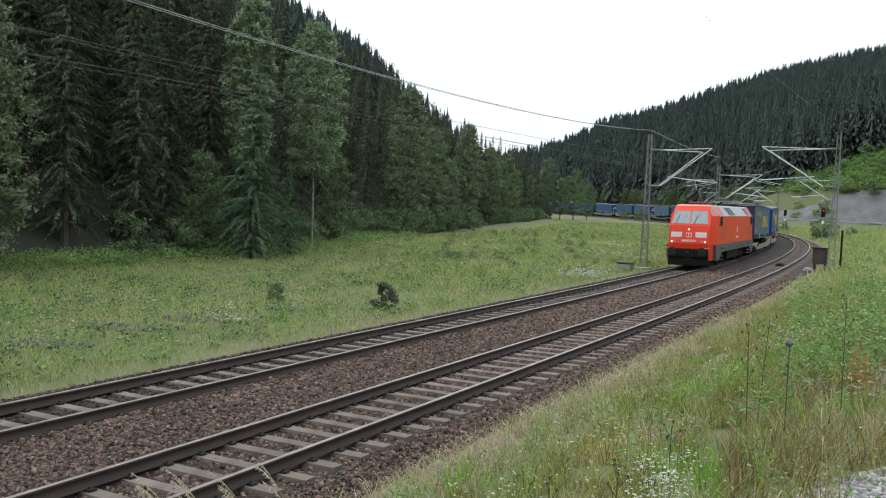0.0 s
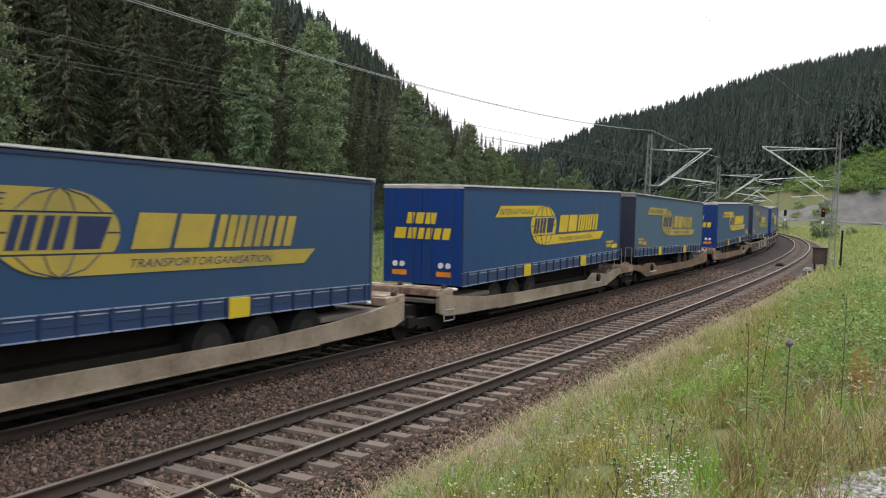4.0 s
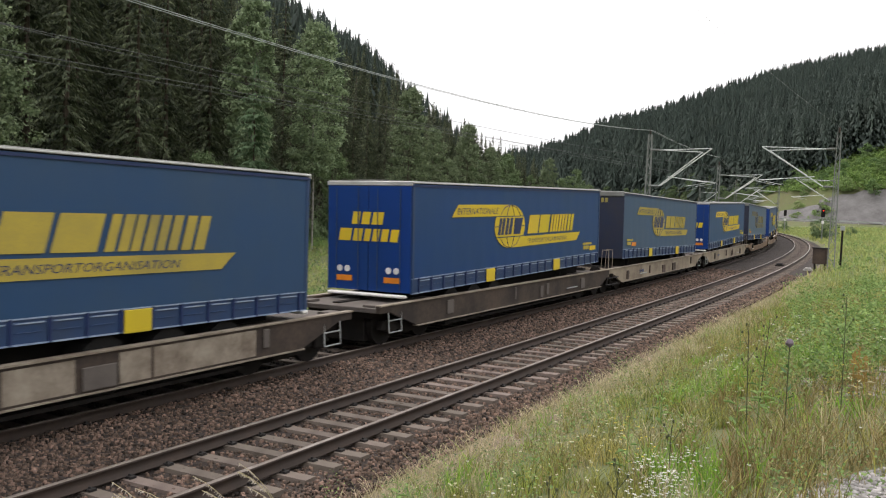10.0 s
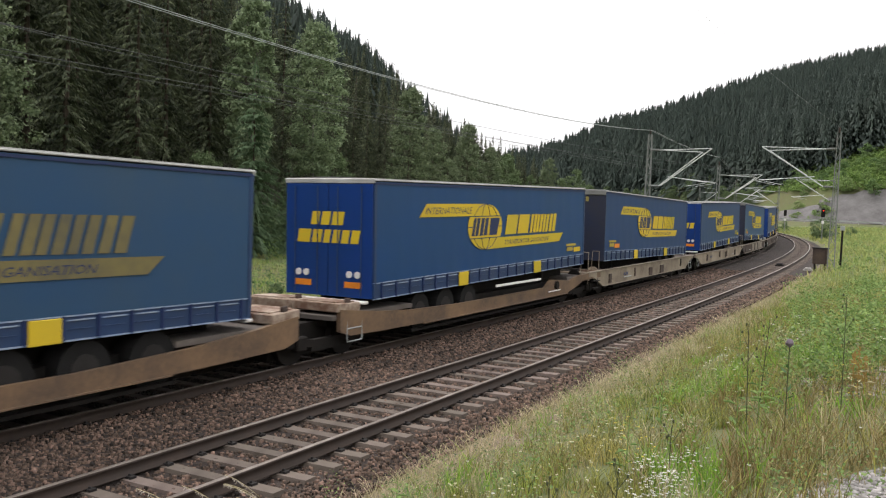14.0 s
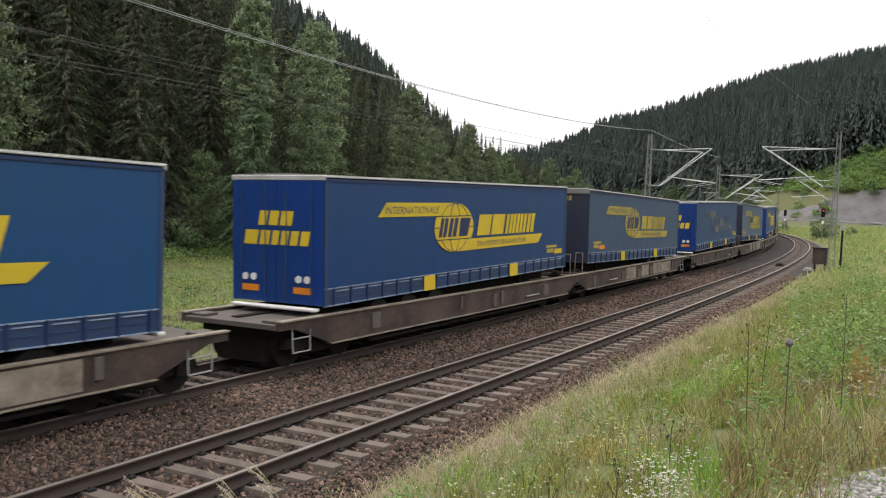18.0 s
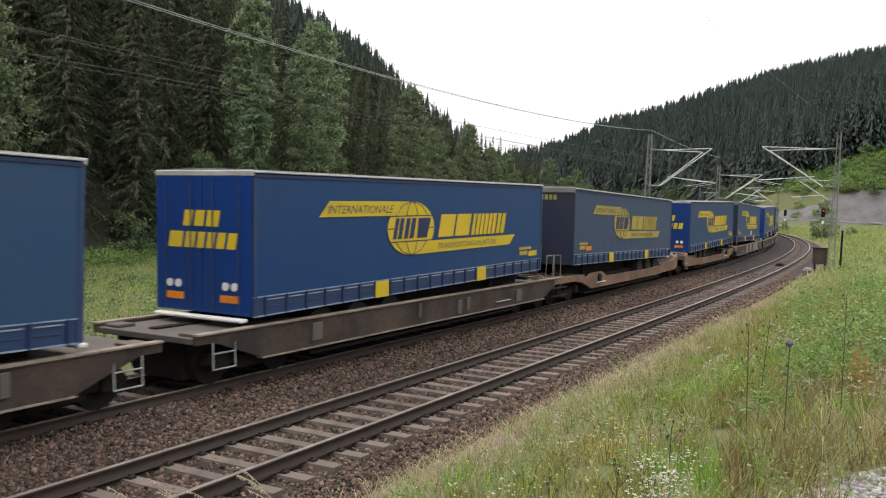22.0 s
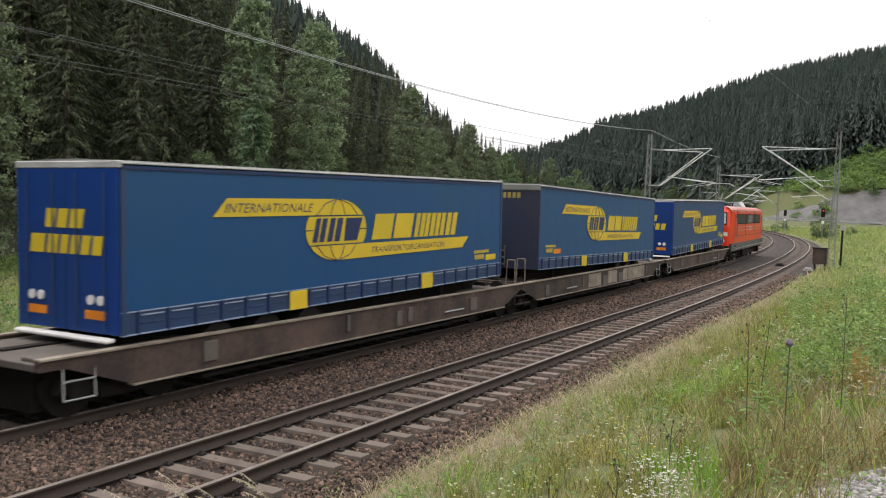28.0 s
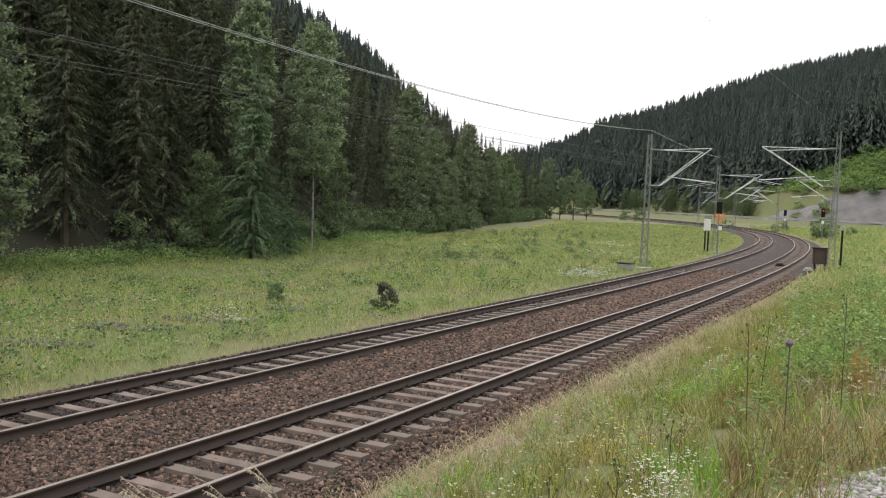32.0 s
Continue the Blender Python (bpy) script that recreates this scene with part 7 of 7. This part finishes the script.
    spots = []
    for px, d, r, n in ((-0.222, 27.3, 0.5, 40), (-0.236, 27.6, 0.4, 22), (-0.256, 27.8, 0.4, 18), (0.145, 48.5, 1.5, 150), (0.155, 50, 1.6, 120), (0.17, 70, 2.5, 60), (0.19, 85, 4, 60),
                       (-0.42, 23, 1.5, 14), (-0.36, 24, 2, 14), (0.25, 5.7, 0.24, 200), (0.242, 5.9, 0.26, 130), (0.228, 5.4, 0.2, 60), (0.26, 7.2, 0.3, 14), (0.367, 15.0, 0.35, 40), (0.315, 12, 0.4, 22), (0.46, 11.5, 0.3, 22)):
        x, y = away(px, d)
        spots += [(x + rs.randn() * r * 0.5, y + rs.randn() * r * 0.5, d) for _ in range(n)]
    for _ in range(240):
        x, y, *_r = place(1, 10, 70, 3, 9, 1.2, rs.randint(1e6))
        spots.append((float(x[0]), float(y[0]), 8))
    for _ in range(420):
        x, y, *_r = place(1, 14, 120, -30, -8, 1.2, rs.randint(1e6))
        spots.append((float(x[0]), float(y[0]), 30))
    petals("white_flowers", spots, PETAL, "white wild flowers in the grass", 13)
    pale, yellow = [], []
    for px, d, r, n, into in ((0.137, 8.6, 0.14, 26, pale), (0.193, 8.3, 0.18, 34, pale), (0.168, 6.5, 0.06, 12, pale), (0.06, 6.6, 0.5, 60, pale), (0.11, 6.2, 0.4, 30, pale),
                              (0.257, 7.3, 0.14, 20, pale), (0.365, 14.0, 0.4, 34, pale), (0.31, 10.5, 0.4, 24, pale),
                              (0.213, 7.5, 0.2, 36, yellow), (0.44, 8.6, 0.35, 26, yellow), (0.17, 8.2, 0.25, 10, yellow)):
        x, y = away(px, d)
        into += [(x + rs.randn() * r * 0.5, y + rs.randn() * r * 0.5, d) for _ in range(n)]
    petals("cream_flowers", pale, CREAM_PETAL, "cream-white flower heads in the bank grass", 15)
    petals("yellow_flowers", yellow, YPETAL, "small yellow flowers in the bank grass", 16)


def tall_herb(x, y, h, mat_leaf, name, label, leaves, tip=None, seed=1):
    rnd = random.Random(seed)
    z = float(height(np.array([x]), np.array([y]))[0])
    t = thing(name, label, "plant")
    lean = rnd.uniform(-0.06, 0.06)
    part("stem", rod(bmesh.new(), (0, 0, -0.05), (lean * h, 0, h), 0.006, 5, 0.003), HERB if tip is None else tip, t)
    bm = bmesh.new()
    for i in range(leaves):
        f = 0.15 + 0.8 * i / leaves
        a = i * 2.4
        L = (0.16 + 0.06 * rnd.random()) * (1.15 - f)
        p = Vector((lean * h * f, 0, h * f))
        d = Vector((math.cos(a), math.sin(a), 0.35))
        w = Vector((-math.sin(a), math.cos(a), 0)) * L * 0.2
        vs = [bm.verts.new(c) for c in (p, p + d * L * 0.5 + w, p + d * L - Vector((0, 0, L * 0.3)), p + d * L * 0.5 - w)]
        bm.faces.new(vs)
    part("leaves", bm, mat_leaf, t)
    if tip is not None:
        bm = bmesh.new()
        for i in range(46):
            f = 0.45 + 0.55 * rnd.random()
            p = Vector((lean * h * f + rnd.gauss(0, 0.014), rnd.gauss(0, 0.014), h * f))
            box(bm, p.x - 0.006, p.x + 0.006, p.y - 0.006, p.y + 0.006, p.z - 0.01, p.z + 0.01)
        part("seed_head", bm, tip, t, "rusty brown seed head")
    t.matrix_basis = pose(x, y, z, 0, 0, rnd.uniform(0, 360))


def bare_stem(x, y, h, seed):
    """A tall dark stalk with side twigs and a few dried heads."""
    rnd = random.Random(seed)
    z = float(height(np.array([x]), np.array([y]))[0])
    t = thing("dry_stalk", "tall thin dark weed stalk standing above the bank grass", "plant")
    lean = rnd.uniform(-0.08, 0.08)
    part("stem", rod(bmesh.new(), (0, 0, -0.05), (lean * h, 0, h), 0.006, 5, 0.0035), STALK, t)
    for i in range(5):
        f = 0.5 + 0.1 * i
        a = i * 2.4 + rnd.random()
        p = Vector((lean * h * f, 0, h * f))
        q = p + Vector((math.cos(a) * 0.07, math.sin(a) * 0.07, 0.1 + 0.05 * rnd.random()))
        tw = part("twig", rod(bmesh.new(), p, q, 0.003, 4, 0.002), STALK, t)
        part("dried_head", box(bmesh.new(), q.x - 0.008, q.x + 0.008, q.y - 0.008, q.y + 0.008, q.z - 0.012, q.z + 0.014, 0.004), STALK, tw)
    t.matrix_basis = pose(x, y, z, 0, 0, rnd.uniform(0, 360))


def thistle(x, y, h):
    z = float(height(np.array([x]), np.array([y]))[0])
    rnd = random.Random(5)
    t = thing("thistle", "thistle with a dull purple head in the bank grass", "plant")
    part("stem", rod(bmesh.new(), (0, 0, -0.05), (0, 0, h), 0.007, 5, 0.005), STALK, t)
    bm = bmesh.new()
    bmesh.ops.create_icosphere(bm, subdivisions=2, radius=0.038, matrix=Matrix.Translation((0, 0, h + 0.03)))
    for v in bm.verts:
        v.co.x *= 1 + rnd.uniform(-0.15, 0.15)
        v.co.z += rnd.uniform(-0.01, 0.01)
    part("flower_head", bm, THISTLE, t, "dull purple thistle head")
    for i in range(8):
        a, f = i * 2.4, 0.25 + 0.07 * i
        p, d = Vector((0, 0, h * f)), Vector((math.cos(a), math.sin(a), 0.5))
        w = Vector((-math.sin(a), math.cos(a), 0)) * 0.018
        bm = bmesh.new()
        bm.faces.new([bm.verts.new(c) for c in (p, p + d * 0.06 + w, p + d * 0.14, p + d * 0.06 - w)])
        part("leaf", bm, HERB_DARK, t)
    t.matrix_basis = pose(x, y, z)


def foreground():
    for i, (px, d, h) in enumerate(((0.333, 8.0, 1.15), (0.343, 9.0, 1.1), (0.432, 9.0, 1.2), (0.195, 5.9, 0.5), (0.124, 5.9, 0.45), (0.252, 7.0, 0.5), (0.075, 6.0, 0.35))):
        x, y = away(px, d)
        bare_stem(x, y, h, 90 + i)
    thistle(*away(0.373, 8.4), 0.84)
    for i, (px, d, h, lv) in enumerate(((0.322, 8.2, 1.15, 14), (0.345, 8.9, 0.75, 18), (0.352, 9.1, 0.7, 18), (0.205, 7.6, 0.6, 10), (0.24, 9.4, 0.6, 10), (0.395, 11.0, 0.9, 8), (0.47, 10.0, 0.95, 12), (0.30, 10.5, 0.6, 10), (-0.04, 8.3, 0.35, 9), (0.44, 13, 0.8, 16), (0.455, 14, 0.9, 18), (0.43, 15, 0.85, 18))):
        x, y = away(px, d)
        tall_herb(x, y, h, HERB, "tall_weed", "tall green leafy weed standing in the bank grass", lv, seed=i)
    for i, (px, d, h) in enumerate(((0.448, 9.3, 0.62), (0.442, 9.5, 0.55), (0.455, 9.4, 0.5))):
        x, y = away(px, d)
        tall_herb(x, y, h, GRASS_DRY, "dock_plant", "rusty brown seeding dock in the bank grass", 6, DOCK, 40 + i)


def stone_heap(name, cx, cy, rx, ry, n, size, mat, label, seed):
    rs = np.random.RandomState(seed)
    base = np.array([(-1, -1, -1), (1, -1, -1), (1, 1, -1), (-1, 1, -1), (-1, -1, 1), (1, -1, 1), (1, 1, 1), (-1, 1, 1)], float)
    quad = np.array([(0, 3, 2, 1), (4, 5, 6, 7), (0, 1, 5, 4), (1, 2, 6, 5), (2, 3, 7, 6), (3, 0, 4, 7)])
    a, r = rs.rand(n) * 6.28, np.sqrt(rs.rand(n))
    x, y = cx + rx * r * np.cos(a), cy + ry * r * np.sin(a)
    z = height(x, y)
    sz = size * (0.4 + 1.2 * rs.rand(n) ** 2)
    P = base[None] * (1 + 0.5 * (rs.rand(n, 8, 3) - 0.5)) * sz[:, None, None] * 0.5 * np.array([1, 0.9, 0.6])
    t = rs.rand(n) * 6.28
    X = P[..., 0] * np.cos(t)[:, None] - P[..., 1] * np.sin(t)[:, None] + x[:, None]
    Y = P[..., 0] * np.sin(t)[:, None] + P[..., 1] * np.cos(t)[:, None] + y[:, None]
    V = np.stack([X, Y, P[..., 2] + (z + sz * 0.12)[:, None]], 2).reshape(-1, 3)
    tagged(new(name, mesh_of(name, V, (np.arange(n)[:, None, None] * 8 + quad).reshape(-1, 4), mat)), label, "stones", kind="stuff")


def seeding_stalks(x, y, n, h, seed):
    """Pale seeding grass stalks rooted in one tuft; they bow as the train passes."""
    rnd = random.Random(seed)
    t = thing("grass_stalk_tuft", "pale seeding grass stalks nodding beside the ballast", "grass", "nodding grass tufts")
    for i in range(n):
        a, L = rnd.uniform(-0.5, 0.5), h * rnd.uniform(0.75, 1.1)
        bm = bmesh.new()
        P = [Vector((math.cos(a) * L * 0.36 * u * u + rnd.uniform(-0.004, 0.004), math.sin(a) * L * 0.36 * u * u + 0.05 * i, L * u * (1 - 0.14 * u * u))) for u in np.linspace(0, 1, 9)]
        for p, q in zip(P[:-1], P[1:]):
            rod(bm, p, q, 0.0028, 4)
        st = part("stalk", bm, GRASS_DRY, t)
        bm = bmesh.new()
        for k in range(26):
            u = rnd.uniform(5, 7.99)
            p = P[int(u)].lerp(P[int(u) + 1], u % 1)
            q = p + Vector((rnd.uniform(-0.01, 0.03), rnd.uniform(-0.02, 0.02), rnd.uniform(-0.03, 0.0)))
            rod(bm, p, q, 0.0045, 3, 0.002)
        part("seed_head", bm, STALK_SEED, st)["kind"] = "stuff"
    z = float(height(np.array([x]), np.array([y]))[0])
    TUFTS.append((t, Vector((x, y, z - 0.02)), rnd.uniform(0, 6)))


STALK_SEED = material("pale_seed_heads", (0.52, 0.47, 0.40), 0.85, bump=0)
TUFTS = []
for i, (px, d, n, h) in enumerate(((-0.31, 8.0, 4, 1.1), (-0.26, 7.8, 6, 1.2), (-0.23, 8.0, 6, 1.15), (-0.19, 8.2, 4, 1.05), (-0.15, 8.3, 4, 0.95))):
    seeding_stalks(*away(px, d), n, h, 80 + i)
grasslands()
meadow_weeds()
foreground()
stone_heap("gravel_patch", GRAVEL_SPOT[0], GRAVEL_SPOT[1], 1.0, 0.8, 4200, 0.035, GRAVEL, "pale grey gravel patch beside tall bank grass", 3)
stone_heap("stones", 5.25, 10.1, 0.7, 1.2, 300, 0.09, GRAVEL, "pale stones between weeds on the bank", 4)
for i, (px, d, rx) in enumerate(((-0.435, 22, 1.6), (-0.33, 25.5, 1.6), (-0.245, 27.5, 1.4), (-0.16, 31, 1.0))):
    x, y = away(px, d)
    stone_heap("stones", x, y, rx, 0.5, 120, 0.15, RUBBLE, "grey rubble stones lying in the meadow", 10 + i)
stone_heap("stones", *away(-0.216, 27.6), 0.45, 0.25, 26, 0.16, GRAVEL, "pale stones lying in the meadow grass", 19)


def fallen_log(px, d, L, turn):
    x, y = away(px, d)
    z = float(height(np.array([x]), np.array([y]))[0])
    t = thing("fallen_log", "dark fallen log at the edge of the wood", "log")
    part("trunk", rod(bmesh.new(), (-L / 2, 0, 0.25), (L / 2, 0, 0.14), 0.16, 9, 0.09), BARK, t)
    bm = rod(bmesh.new(), (0.3, 0, 0.22), (0.9, 0.35, 0.5), 0.04, 5, 0.01)
    part("branch_stub", bm, BARK, t)
    t.matrix_basis = pose(x, y, z, 0, 0, turn)


fallen_log(-0.262, 52, 3.0, -20)


# ---- stones and sleepers of the track bed ----
scatter_stones("ballast_stones", 92000, 6, 60, [(-6.75, -5.62, -0.5, -0.2), (-3.1, -0.82, -0.175, -0.175), (-3.1, -0.82, -0.175, -0.175), (-0.65, 0.65, -0.235, -0.235), (0.82, 1.42, -0.25, -0.255), (1.42, 2.4, -0.25, -0.43)], 0.038, STONE, "angular brown ballast stones between the tracks", 21)
scatter_stones("ballast_stones", 26000, 6, 60, [(-5.62, -4.81, -0.2, -0.2), (-4.65, -3.26, -0.235, -0.235)], 0.04, STONE_DARK, "greyer ballast stones under the busy track, the train's shade put into their colour", 22)
scatter_stones("ballast_stones", 15000, 6, 50, [(1.35, 1.55, -0.25, -0.26), (1.5, 2.15, -0.26, -0.36), (2.0, 2.5, -0.3, -0.02)], 0.04, STONE, "loose brown stones spilling from the ballast shoulder", 23)
railway(True)
railway(False)


# ---- everything that moves ----
def motions():
    for ob, s, half, nod in MOVING:
        rows = []
        for k in range(65):
            t = k * 0.5
            rows.append((t, vehicle_pose(s - travelled(t), half, nod)))
        walk(ob, rows)
    for ob, p, ph in TUFTS:
        rows = []
        for k in range(65):
            t = k * 0.5
            wind = 4 + 14 * min(1.0, max(0.0, (t - 1) / 1.5))
            bow = wind * (0.8 + 0.35 * math.sin(t * 2.3 + ph) + 0.25 * math.sin(t * 5.1 + 2 * ph))
            rows.append((t, pose(p.x, p.y, p.z, 0, bow, 205 + 6 * math.sin(t * 1.7 + ph))))
        walk(ob, rows)


motions()
